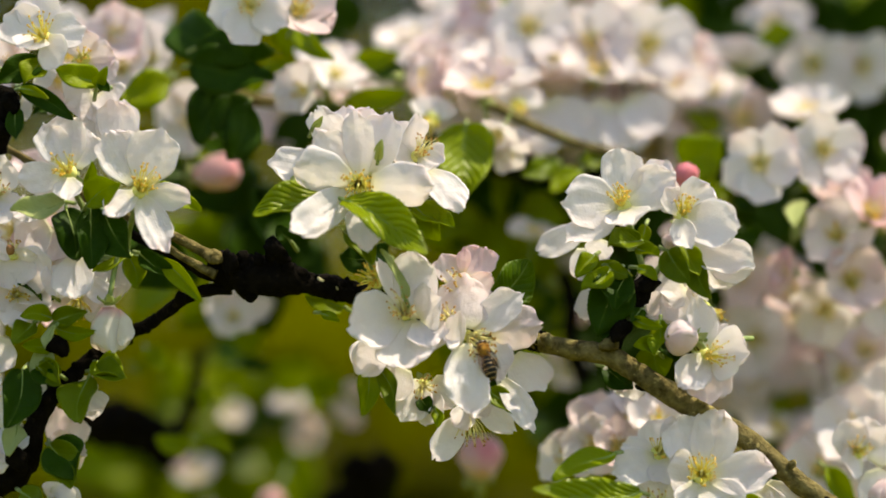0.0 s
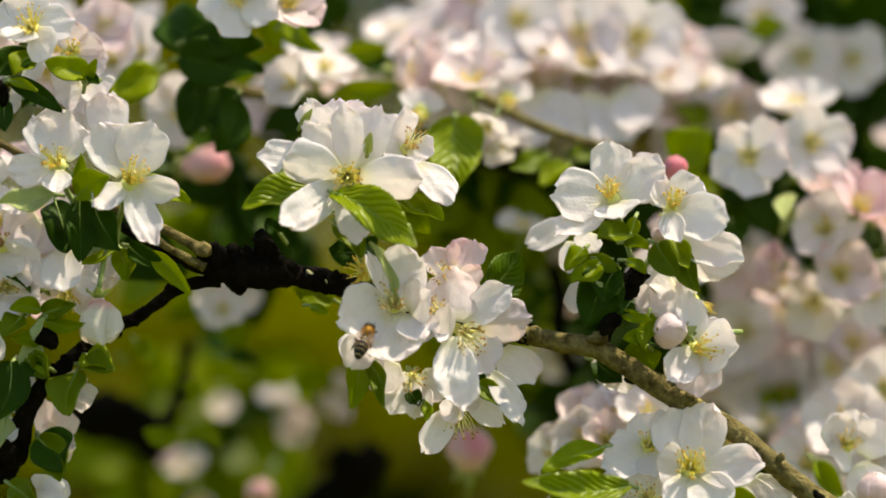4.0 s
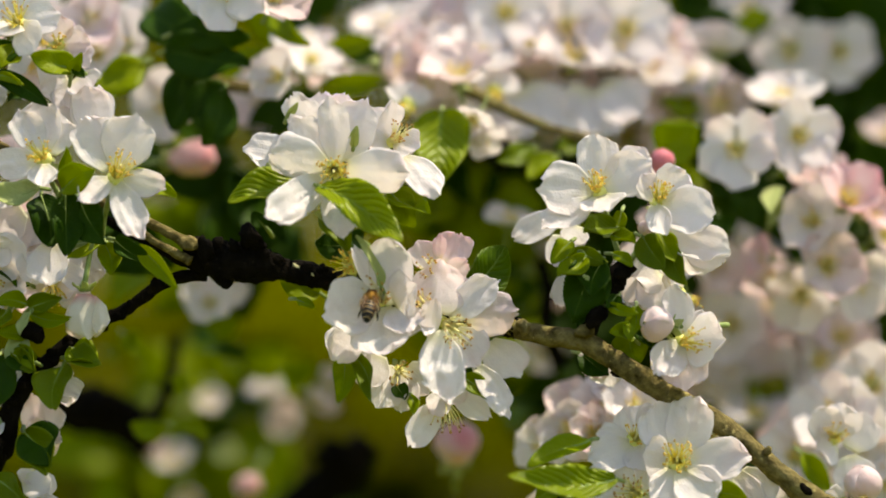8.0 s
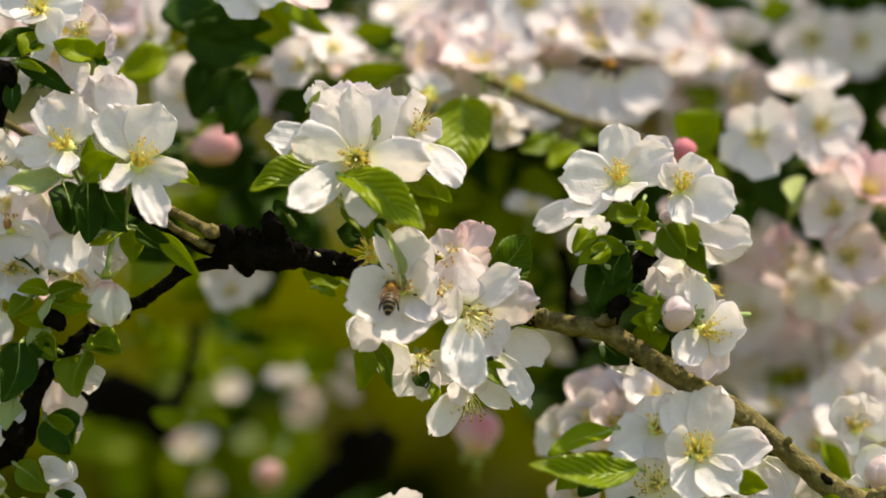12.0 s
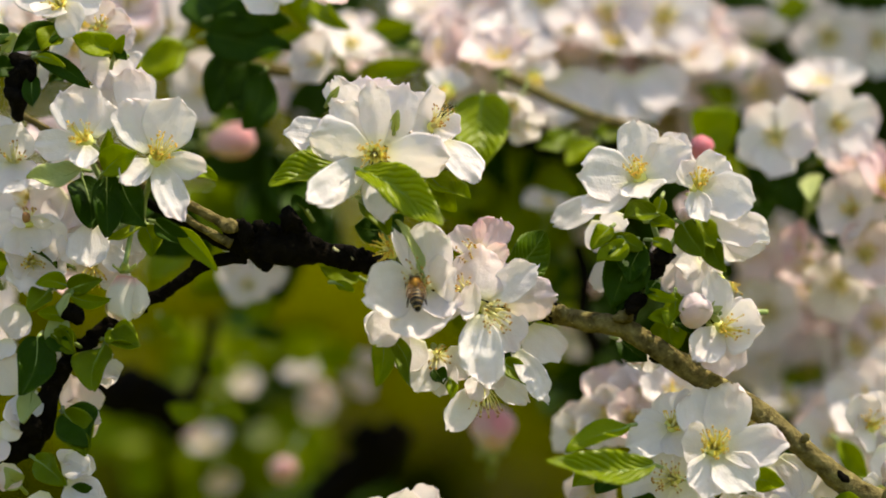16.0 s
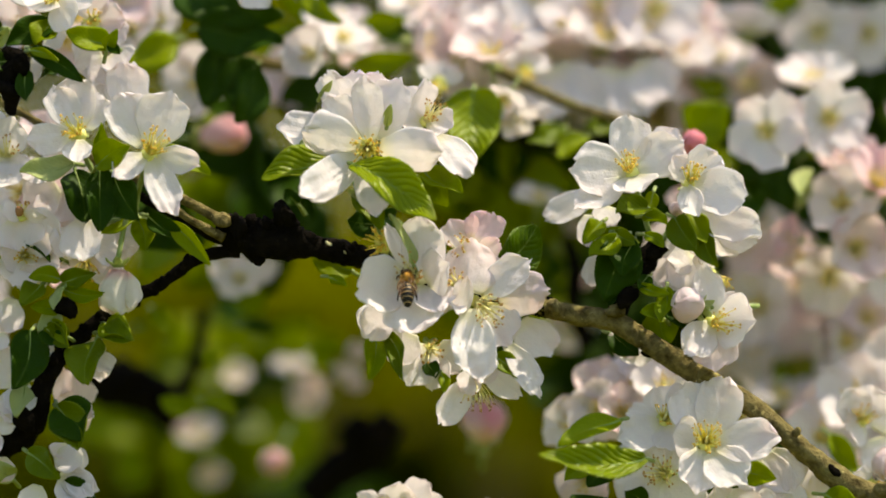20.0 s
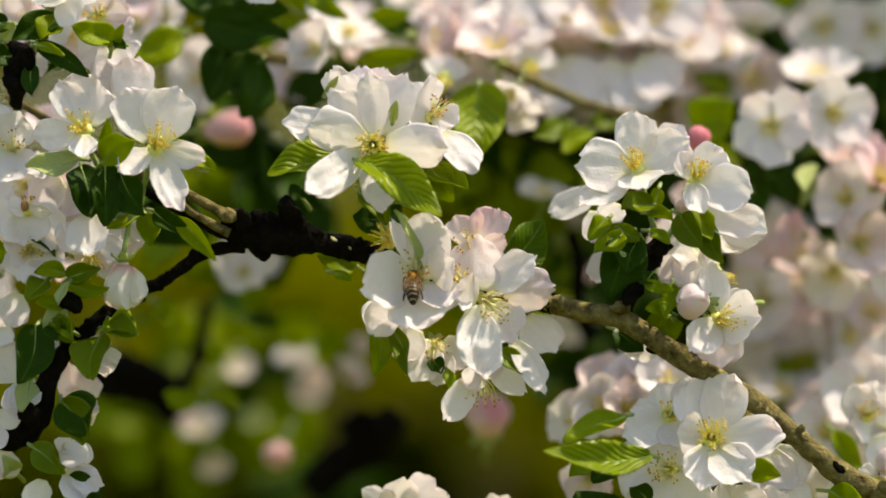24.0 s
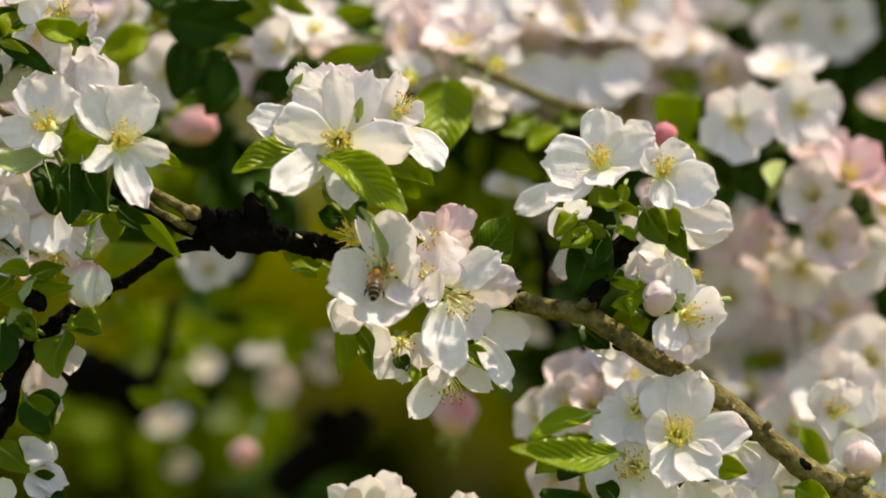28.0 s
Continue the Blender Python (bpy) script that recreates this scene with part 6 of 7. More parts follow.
leaf((57.0, 90, 37.7), (47.7, 84, 36.1), 6.5, 0, 0.3, 0.05, FRESH)
far_blossom((83.0, 140, 54.8), (0.3, -0.3, 0.85), 1.15, 1, 0.3)
far_blossom((94.2, 140, 59.5), (0.2, -0.45, 0.8), 1.15, 0, 0.8)
far_blossom((104.6, 130, 69.6), (0.1, 0.3, 0.9), 0.9, 1, 0.3)
far_blossom((81.8, 150, 72.3), (0.3, -0.5, 0.7), 1.2, 0, 0.1)
far_blossom((63.8, 150, 74.2), (0.2, -0.5, 0.8), 1.2, 0, 0.6)
far_blossom((41.7, 115, 70.6), (0.3, -0.45, 0.8), 1.1, 0, 0.2)
far_blossom((55.3, 112, 64.9), (0.2, -0.5, 0.8), 1.1, 1, 0.6)
far_blossom((67.6, 118, 68.2), (0.35, -0.45, 0.8), 1.15, 0, 1.0)
far_blossom((77.9, 120, 59.8), (0.35, -0.4, 0.8), 1.1, 1, 0.4)
far_blossom((26.9, 112, 65.6), (0.1, -0.45, 0.85), 1.05, 0, 0.9)
far_blossom((49.4, 125, 57.4), (0.2, -0.35, 0.9), 1.1, 1, 0.2)
far_blossom((71.6, 125.0, 59.6), (0, -0.9, -0.3), 0.9, 1, 0.3)
blossom_cluster((52.8, 162.5, 52.8), (23.0, 8.6), 30.0, 9, 61, 1, (0, -0.9, 0.3))
blossom_cluster((131.9, 150.0, -33.9), (17.1, 24.6), 30.0, 7, 63, 0.95, (0.15, -0.75, 0.7))
blossom_cluster((105.6, 175.0, -11.4), (9.7, 11.6), 30.0, 4, 64, 0.9, (0, -0.8, 0.45))
blossom_cluster((106.5, 162.5, 4.0), (7.7, 7.7), 30.0, 3, 65, 0.9, (0, -0.8, 0.45))
far_blossom((131.1, 156.2, 72.2), (-0.1, -0.95, -0.2), 1.05, 0, 0.4)
far_blossom((147.8, 162.5, 71.8), (0.1, -0.9, -0.2), 0.95, 0, 0.9)
leaf_spray((153.4, 218.8, 80.3), 8, (8.0, 15, 10.0), 106, (MATURE_SHADE,), (34, 48), 0.3)
leaf_spray((120.4, 187.5, 68.6), 5, (5.9, 15, 7.8), 107, (MATURE_SHADE,), (30, 40), 0.3)
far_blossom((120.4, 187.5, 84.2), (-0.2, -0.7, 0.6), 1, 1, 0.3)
leaf_spray((149.6, 237.5, 71.3), 12, (18.3, 15, 14.2), 93, (MATURE_SHADE, FRESH), (34, 48), 0.3)
leaf_spray((97.9, 187.5, 72.5), 6, (7.8, 15, 9.8), 94, (MATURE_SHADE,), (26, 44), 0.3)
leaf((112.9, 150.0, 77.9), (123.8, 145.0, 82.3), 9.5, 0, 0.2, 0, YOUNG, fine=False)
far_blossom((109.8, 325.0, 97.8), (0, -0.8, 0.2), 1, 1, 0.3)
leaf_spray((135, 330, 75), 14, (45, 40, 30), 101, (MATURE_SHADE, YOUNG, FRESH), (40, 56), 0.2)
leaf_spray((100, 300, 90), 8, (30, 40, 20), 102, (YOUNG, FRESH), (40, 56), 0.2)
blossom_cluster((-90.7, 100.0, 71.0), (9.1, 9.1), 40.0, 3, 51, 0.9, (0, -0.8, 0.45))
blossom_cluster((-33.2, 93.8, 63.4), (10.8, 8.1), 30.0, 3, 52, 0.85, (0, -0.8, 0.45))
far_blossom((-52.2, 30.0, 82.8), (0, -0.95, 0.1), 0.98, 0, 0.6)
far_blossom((-38.6, 40.0, 81.1), (0.2, -0.6, 0.3), 1, 2, 0.3)
far_blossom((-44.4, 125.0, 52.1), (-0.1, -0.9, 0.4), 1.15, 2, 0.3)
far_blossom((-74.7, 106.2, 51.3), (-0.3, -0.9, 0.1), 1, 1, 0.3)
far_blossom((-97.8, 87.5, 77.5), (0, -0.9, 0.3), 0.9, 2, 0.3)
far_blossom((-27.0, 137.5, 64.9), (0.3, -0.8, 0.3), 1, 2, 0.3)
bud((-74.6, 105, 34.0), (0.75, -0.6, 0.05), 18.5, 12.0, ROSE_BUD, 'rose-pink apple bud behind the leaves', 10)
far_blossom((-57.6, 212.5, 28.1), (0, -0.9, 0.2), 0.5, 2, 0.3)
far_blossom((34.5, 105.0, 13.2), (0.2, -0.25, 0.95), 0.75, 0, 0.3)
far_blossom((-62.6, 118.8, -12.4), (-0.1, -0.8, 0.5), 0.66, 0, 0.4)
far_blossom((-67.0, 131.2, -7.3), (-0.4, -0.8, 0.4), 0.5, 1, 0.3)
far_blossom((-57.6, 131.2, -9.1), (0.4, -0.8, 0.4), 0.5, 1, 0.3)
far_blossom((48.5, 200.0, -31.4), (0, -0.9, 0.2), 0.6, 1, 0.3)
far_blossom((33.0, 137.5, 50.8), (0, -0.9, 0.1), 1, 2, 0.3)
far_blossom((-70.7, 237.5, -49.4), (0.2, -0.7, 0.6), 0.46, 1, 0.5)
far_blossom((-83.7, 243.8, -71.3), (-0.1, -0.6, 0.8), 0.62, 1, 0.8)
far_blossom((-88.6, 243.8, -68.2), (-0.5, -0.5, 0.7), 0.4, 3, 0.8)
far_blossom((-80.4, 250.0, -81.4), (0.1, -0.5, -0.5), 0.55, 2, 0.3)
far_blossom((-49.1, 268.8, -45.6), (0, -0.7, 0.7), 0.55, 1, 0.2)
far_blossom((-43.5, 268.8, -57.0), (-0.3, -0.75, 0.3), 0.65, 2, 0.3)
far_blossom((-30.4, 200.0, -49.1), (0.4, -0.6, 0.5), 0.55, 2, 0.6)
far_blossom((-26.4, 200.0, -41.2), (0.4, -0.5, 0.7), 0.45, 3, 0.3)
leaf((-80.9, 232, -56.9), (-96.2, 226, -53.8), 9.7, 0, 0.2, 0, YOUNG, fine=False)
leaf((-79.7, 226, -54.2), (-75.9, 222, -43.5), 8.8, 0, 0.2, 0, DOWNY, fine=False)
leaf((-69.5, 240, -65.6), (-59.2, 236, -68.5), 10.6, 0, 0.2, 0, DOWNY, fine=False)
leaf((-90.5, 190, -31.8), (-86.7, 186, -26.6), 6.6, 0, 0.2, 0, YOUNG, fine=False)
leaf((-102.3, 190, -29.0), (-97.7, 186, -31.6), 5.9, 0, 0.2, 0, FRESH, fine=False)
leaf((-60.3, 180, -30.3), (-55.8, 176, -29.0), 6.2, 0, 0.2, 0, DOWNY, fine=False)
leaf((-43.9, 236, -41.6), (-35.7, 230, -45.9), 8.5, 0, 0.2, 0, YOUNG, fine=False)
leaf((-118.8, 330, -93.4), (-108.3, 326, -82.2), 16.1, 0, 0.2, 0, YOUNG, fine=False)
leaf((-91.8, 300, -46.5), (-106.0, 296, -49.5), 12.8, 0, 0.2, 0, FRESH, fine=False)
far_blossom((-51.0, 262, -46.7), (0.1, -0.35, 0.9), 0.6, 0, 0.4)
wood('twig', 'dark upright twig in the shade of the tree', [(45.2, 150, 2.2, 2.0), (48.6, 150, -9.2, 2.6), (47.8, 150, -20.5, 2.4), (52.8, 150, -34.8, 3.0)], BARK_DARK_SHADE, 0.15, category='twig')
leaf((41.7, 170, -2.0), (45.8, 166, -0.5), 5.8, 0, 0.2, 0, DOWNY, fine=False)
leaf((33.3, 180, -9.8), (40.0, 176, -5.5), 6.6, 0, 0.2, 0, FRESH, fine=False)
leaf((42.0, 180, -15.2), (50.8, 176, -14.4), 6.6, 0, 0.2, 0, FRESH, fine=False)
far_blossom((44.7, 190, -28.1), (-0.2, -0.6, 0.6), 0.42, 2, 0.3)
far_blossom((51.8, 200, -15.4), (0.2, -0.6, 0.6), 0.4, 3, 0.3)
far_blossom((48.7, 190, 4.3), (0.2, -0.6, 0.6), 0.36, 2, 0.3)
leaf((-33.4, 100.0, -38.0), (-37.8, 95.0, -32.0), 6.5, 0, 0.2, 0, YOUNG, fine=False)
leaf((-70.5, 112.5, -39.3), (-75.3, 107.5, -36.4), 7.3, 0, 0.2, 0, YOUNG, fine=False)
leaf((-77.5, 107.5, -53.8), (-88.1, 102.5, -50.8), 7.3, 0, 0.2, 0, YOUNG, fine=False)
leaf((-73.9, 107.5, -51.0), (-62.6, 102.5, -55.3), 5.5, 0, 0.2, 0, YOUNG, fine=False)
leaf((-91.2, 118.8, -22.0), (-85.4, 115.0, -29.3), 7.4, 0, 0.2, 0, YOUNG, fine=False)
leaf((-63.3, 150.0, -28.2), (-51.8, 147.5, -30.1), 5.7, 0, 0.2, 0, MATURE_SHADE, fine=False)
leaf((-29.5, 250.0, -38.8), (-45.7, 243.8, -36.5), 10.3, 0, 0.2, 0, YOUNG, fine=False)
leaf((-71.9, 237.5, -40.4), (-84.7, 231.2, -43.3), 10.2, 0, 0.2, 0, YOUNG, fine=False)
leaf((-101.0, 272.5, -61.4), (-77.8, 267.5, -56.3), 12.5, 0, 0.2, 0, YOUNG, fine=False)
leaf((-53.6, 237.5, -40.4), (-41.4, 235.0, -36.3), 6.9, 0, 0.2, 0, YOUNG, fine=False)
bud((16.5, 118, -64.1), (0.08, -0.72, 0.66), 16.0, 15.0, ROSE_WHITE, 'plump rose and white apple bud out in the sun', 11)
bud((-53.2, 187.5, -73.6), (-0.1, -0.85, -0.3), 10.5, 9.5, ROSE_BUD, 'rose and white apple bud hanging in shade', 12)
far_blossom((51.7, 48.0, -52.2), (-0.25, -0.9, 0.3), 0.85, 0, 0.2)
far_blossom((62.0, 52.0, -46.0), (0, -0.7, 0.6), 0.9, 1, 0.3)
far_blossom((43.0, 55.0, -56.6), (-0.5, -0.7, 0.3), 0.7, 1, 0.3)
far_blossom((71.1, 45.0, -45.7), (0.1, -0.7, 0.6), 0.9, 1, 0.3)
far_blossom((47.5, 40.0, -73.0), (-0.3, -0.9, 0), 0.8, 2, 0.3)
far_blossom((53.6, 58.0, -46.2), (-0.2, -0.6, 0.7), 0.85, 2, 0.3)
far_blossom((58.1, 44.0, -52.6), (0.1, -0.8, 0.4), 0.8, 2, 0.3)
far_blossom((65.7, 56.0, -41.8), (0, -0.5, 0.8), 0.8, 1, 0.3)
far_blossom((122.8, 75.0, -62.0), (0.1, -0.8, 0.4), 1, 1, 0.3)
far_blossom((129.6, 87.5, -68.1), (0.1, -0.8, 0), 1, 2, 0.3)
far_blossom((134.4, 75.0, -49.6), (-0.2, -0.8, 0.4), 1.1, 1, 0.3)
far_blossom((145.0, 75.0, -56.7), (0, -0.9, 0.1), 1.1, 0, 0.3)
far_blossom((148.4, 87.5, -39.4), (0, -0.9, 0.1), 1.1, 1, 0.3)
far_blossom((150.4, 75.0, -69.1), (0, -0.9, 0.1), 1.1, 1, 0.3)
far_blossom((114.0, 50.0, -79.8), (0, -0.9, 0.1), 1, 1, 0.3)
blossom_cluster((166.0, 150.0, 21.0), (7.6, 22.7), 40.0, 3, 54, 1, (0, -0.8, 0.45))
blossom_cluster((-146.5, 75.0, 16.2), (7.1, 26.7), 40.0, 7, 55, 1, (0, -0.8, 0.45))
blossom_cluster((-151.7, 87.5, -35.8), (7.2, 25.2), 40.0, 6, 56, 1, (0, -0.8, 0.45))
blossom_cluster((-125.9, 50.0, 3.7), (10.4, 12.2), 30.0, 5, 57, 0.95, (0, -0.8, 0.45))
blossom_cluster((-120.1, 45.0, 20.9), (12.1, 13.8), 20.0, 5, 58, 0.9, (0, -0.8, 0.45))
blossom_cluster((-119.8, 75.0, 71.3), (17.8, 10.7), 40.0, 5, 59, 0.95, (0, -0.8, 0.45))
blossom_cluster((82.8, 75.0, 0.2), (10.7, 7.1), 30.0, 3, 60, 0.9, (0, -0.8, 0.45))
# Three unseen sprays added above the view to shade the blossoms below.
leaf_spray((188, 168, 142), 20, (24, 20, 5), 110, (MATURE_SHADE, FRESH), (34, 48), 0.0)
leaf_spray((64, 262, 150), 20, (30, 26, 6), 111, (MATURE_SHADE, FRESH), (34, 48), 0.0)
leaf_spray((150, 330, 165), 16, (50, 40, 25), 99, (MATURE_SHADE,), (34, 48), 0.1)
leaf((-70.5, 55.0, 71.8), (-46.0, 52.0, 69.8), 12.2, 20, 0.2, 0, MATURE_SHADE, fine=False)
leaf((-72.2, 54.0, 66.5), (-45.9, 50.0, 61.0), 15.7, 0, 0.2, 0, MATURE_SHADE, fine=False)
leaf((-60.1, 56.0, 57.9), (-55.6, 52.0, 39.4), 14.0, 0, 0.2, 0, MATURE_SHADE, fine=False)
leaf((-63.7, 58.0, 61.5), (-70.6, 56.0, 42.1), 14.0, 0, 0.2, 0, MATURE_SHADE, fine=False)
leaf((-54.7, 52.0, 54.2), (-59.8, 50.0, 36.7), 12.2, -20, 0.2, 0, MATURE_SHADE, fine=False)
leaf((-78.9, 75.0, 80.2), (-60.2, 58.0, 72.0), 16.0, 0, 0.2, 0, MATURE_SHADE, fine=False)
leaf((-86.0, 150.0, 36.2), (-68.8, 147.5, 26.7), 17.1, 0, 0.2, 0, MATURE_SHADE, fine=False)
leaf((-90.8, 137.5, 43.3), (-79.4, 135.0, 28.3), 15.0, 0, 0.2, 0, MATURE_SHADE, fine=False)
leaf((-76.2, 87.5, 75.7), (-61.6, 82.5, 68.2), 10.8, 0, 0.3, 0, YOUNG, fine=False)
leaf((-39.8, 75.0, 81.9), (-28.6, 55.0, 68.3), 7.8, 20, 0.3, 0, YOUNG, fine=False)
leaf((-25.9, 87.5, 56.8), (-5.2, 81.2, 59.2), 7.9, 10, 0.3, 0, YOUNG, fine=False)
leaf((-24.3, 100.0, 69.2), (-8.0, 95.0, 71.6), 7.3, 10, 0.3, 0, YOUNG, fine=False)
leaf((-17.2, 106.2, 67.8), (-4.4, 100.0, 63.8), 7.3, 0, 0.3, 0, MATURE_SHADE, fine=False)
leaf((81.1, 87.5, 34.3), (94.1, 82.5, 43.1), 16.2, 0, 0.2, 0, YOUNG, fine=False)
leaf((82.8, 100.0, 33.8), (93.3, 95.0, 25.5), 12.7, 0, 0.2, 0, YOUNG, fine=False)
leaf((98.6, 137.5, 50.8), (84.6, 125.0, 52.1), 9.4, 0, 0.2, 0, YOUNG, fine=False)
leaf((111.0, 100.0, 23.8), (113.2, 95.0, 11.0), 14.5, 0, 0.2, 0, MATURE_SHADE, fine=False)
leaf((121.6, 106.2, 28.5), (139.2, 100.0, 31.1), 6.6, 0, 0.2, 0, YOUNG, fine=False)
leaf((99.2, 100.0, 25.6), (91.7, 97.5, 27.4), 7.3, 0, 0.2, 0, YOUNG, fine=False)
leaf((118.4, 75.0, 23.3), (114.7, 56.0, 14.2), 6.0, 0, 0.3, 0, DOWNY, fine=False)
leaf((100.8, 87.5, 14.6), (102.4, 85.0, 7.4), 10.8, 0, 0.2, 0, MATURE_SHADE, fine=False)
leaf((104.6, 100.0, 25.6), (106.5, 100.0, 18.3), 14.5, 0, 0.2, 0, MATURE_SHADE, fine=False)
leaf((122.7, 50.0, -58.9), (131.2, 48.0, -71.0), 7.0, 0, 0.3, 0, YOUNG, fine=False)
leaf((107.5, 412.5, 97.1), (116.7, 412.5, 74.0), 20.8, 0, 0.2, 0, MATURE_SHADE, fine=False)
leaf((32.7, 125.0, 54.0), (21.4, 118.8, 46.3), 7.4, 0, 0.2, 0, YOUNG, fine=False)
leaf_spray((27.8, 156.2, 36.4), 8, (11.4, 15, 5.7), 70, (MATURE_SHADE, YOUNG), (18, 30), 0.3)
leaf_spray((103.5, 150.0, 21.0), 6, (11.4, 15, 7.6), 71, (MATURE_SHADE,), (26, 44), 0.3)
leaf_spray((35.8, 237.5, -5.9), 10, (16.3, 15, 12.2), 72, (MATURE_SHADE, YOUNG), (26, 44), 0.3)
leaf_spray((-61.2, 225.0, 20.3), 5, (14.1, 15, 6.0), 73, (MATURE_SHADE, YOUNG), (26, 44), 0.3)
leaf_spray((-84.8, 350.0, -35.1), 8, (24.3, 15, 13.2), 74, (MATURE_SHADE, YOUNG), (24, 40), 0.3)
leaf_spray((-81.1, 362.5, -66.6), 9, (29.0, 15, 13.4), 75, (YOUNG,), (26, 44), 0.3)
leaf_spray((68.0, 245.0, -9.0), 6, (11.6, 15, 13.5), 76, (MATURE_SHADE,), (26, 44), 0.3)
leaf_spray((92.1, 150.0, -62.3), 8, (17.1, 15, 11.4), 77, (MATURE_SHADE,), (26, 44), 0.3)
leaf_spray((108.4, 162.5, -49.6), 6, (11.5, 15, 11.5), 78, (MATURE_SHADE, YOUNG), (26, 44), 0.3)
leaf_spray((-34.5, 137.5, 77.1), 3, (15.0, 15, 7.5), 79, (MATURE_SHADE, YOUNG), (26, 44), 0.3)
leaf_spray((163.8, 287.5, -25.1), 8, (12.7, 15, 16.9), 80, (MATURE_SHADE,), (26, 44), 0.3)
leaf_spray((146.9, 250.0, 39.2), 8, (16.4, 15, 12.3), 81, (MATURE_SHADE,), (26, 44), 0.3)
leaf_spray((50.5, 250.0, -40.8), 6, (12.3, 15, 10.3), 83, (MATURE_SHADE,), (26, 44), 0.3)
leaf_spray((-67.8, 162.5, 11.7), 7, (11.5, 15, 9.6), 84, (MATURE_SHADE, YOUNG), (26, 44), 0.3)
leaf_spray((-81.8, 375.0, -56.0), 8, (13.5, 15, 13.5), 88, (MATURE_SHADE,), (26, 44), 0.3)
leaf_spray((-96.7, 75.0, 25.1), 4, (10.7, 15, 7.1), 85, (MATURE_SHADE,), (26, 44), 0.3)
leaf_spray((-51.2, 400.0, -98.1), 6, (27.4, 15, 11.4), 86, (MATURE_SHADE,), (26, 44), 0.3)
leaf_spray((157.2, 250.0, -12.1), 4, (8.2, 15, 8.2), 87, (MATURE_SHADE,), (26, 44), 0.3)
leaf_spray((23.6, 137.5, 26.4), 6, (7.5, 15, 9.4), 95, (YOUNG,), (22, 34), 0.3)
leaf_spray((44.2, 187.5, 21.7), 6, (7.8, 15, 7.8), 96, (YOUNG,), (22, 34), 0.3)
leaf_spray((33.4, 150.0, 38.1), 6, (13.3, 15, 3.8), 97, (MATURE_SHADE,), (22, 34), 0.3)
leaf_spray((-52.4, 118.8, 35.3), 6, (5.5, 15, 7.4), 98, (MATURE_SHADE,), (24, 36), 0.3)

far_me = bpy.data.meshes.new("far_leaves")
FAR_LEAVES.to_mesh(far_me)
FAR_LEAVES.free()
for green in FAR_GREENS:
    far_me.materials.append(green)
tagged(new("far_leaves", far_me), "green apple leaves deeper in the tree, with unseen ones added overhead for shade", "leaves", kind="stuff")

# ---- ground and distance ----


def grass_material():
    m, t, b = material("grass")
    obj = object_coords(t)
    a = noise_node(t, 0.7, 4, obj)
    c = noise_node(t, 30, 5, obj)
    col = mix(t, c, ramp(t, a, (0.35, (0.05, 0.06, 0.0006)), (0.65, (0.17, 0.175, 0.001))), (0.10, 0.11, 0.001))
    link(t, col, b.inputs["Base Color"])
    b.inputs["Roughness"].default_value = 0.9
    b.inputs["Specular IOR Level"].default_value = 0.0
    bump(t, b, c, 0.8, 0.03)
    return m


bm = bmesh.new()
bmesh.ops.create_grid(bm, x_segments=120, y_segments=120, size=400)
for v in bm.verts:
    far = math.hypot(v.co.x, v.co.y)
    v.co.z = 0.05 * noise.noise(v.co * 0.3) + (0 if far < 60 else 1.5 * noise.noise(v.co * 0.01))
me = bpy.data.meshes.new("ground")
bm.to_mesh(me)
bm.free()
me.materials.append(grass_material())
tagged(new("ground", me), "mown sunlit orchard grass", "grass", kind="structure")


def foliage_material(name, low, high, through_col):
    m, t, b = material(name)
    geo = t.nodes.new("ShaderNodeNewGeometry")
    col = mix(t, geo.outputs["Random Per Island"], low, high)
    link(t, col, b.inputs["Base Color"])
    b.inputs["Roughness"].default_value = 0.6
    b.inputs["Specular IOR Level"].default_value = 0.0
    sheer(t, b, mix(t, 0.5, col, through_col), 0.35)
    return m


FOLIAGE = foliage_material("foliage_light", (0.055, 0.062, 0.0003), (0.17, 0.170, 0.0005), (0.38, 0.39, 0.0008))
# Near-black copy of the foliage: shade is put into the leaf colour.
FOLIAGE_SHADE = foliage_material("foliage_shade", (0.003, 0.005, 0.0002), (0.014, 0.018, 0.0003), (0.03, 0.04, 0.0005))


def leaf_cloud(bm, centre, radii, count, size, rng):
    for _ in range(count):
        while True:
            o = Vector((rng.uniform(-1, 1), rng.uniform(-1, 1), rng.uniform(-1, 1)))
            if 0.25 < o.length < 1:
                break
        p = Vector(centre) + Vector((o.x * radii[0], o.y * radii[1], o.z * radii[2]))
        turn = Euler((rng.uniform(-1.2, 1.2), rng.uniform(-1.2, 1.2), rng.uniform(0, 6.28))).to_matrix()
        s = size * rng.uniform(0.7, 1.3)
        q = [p + turn @ Vector(c) * s for c in ((0, -1, 0), (0.45, -0.1, 0.15), (0, 1, 0), (-0.45, -0.1, 0.15), (0, 0, 0))]
        v = [bm.verts.new(c) for c in q]
        for a, b in ((0, 1), (1, 2), (2, 3), (3, 0)):
            bm.faces.new((v[4], v[a], v[b]))


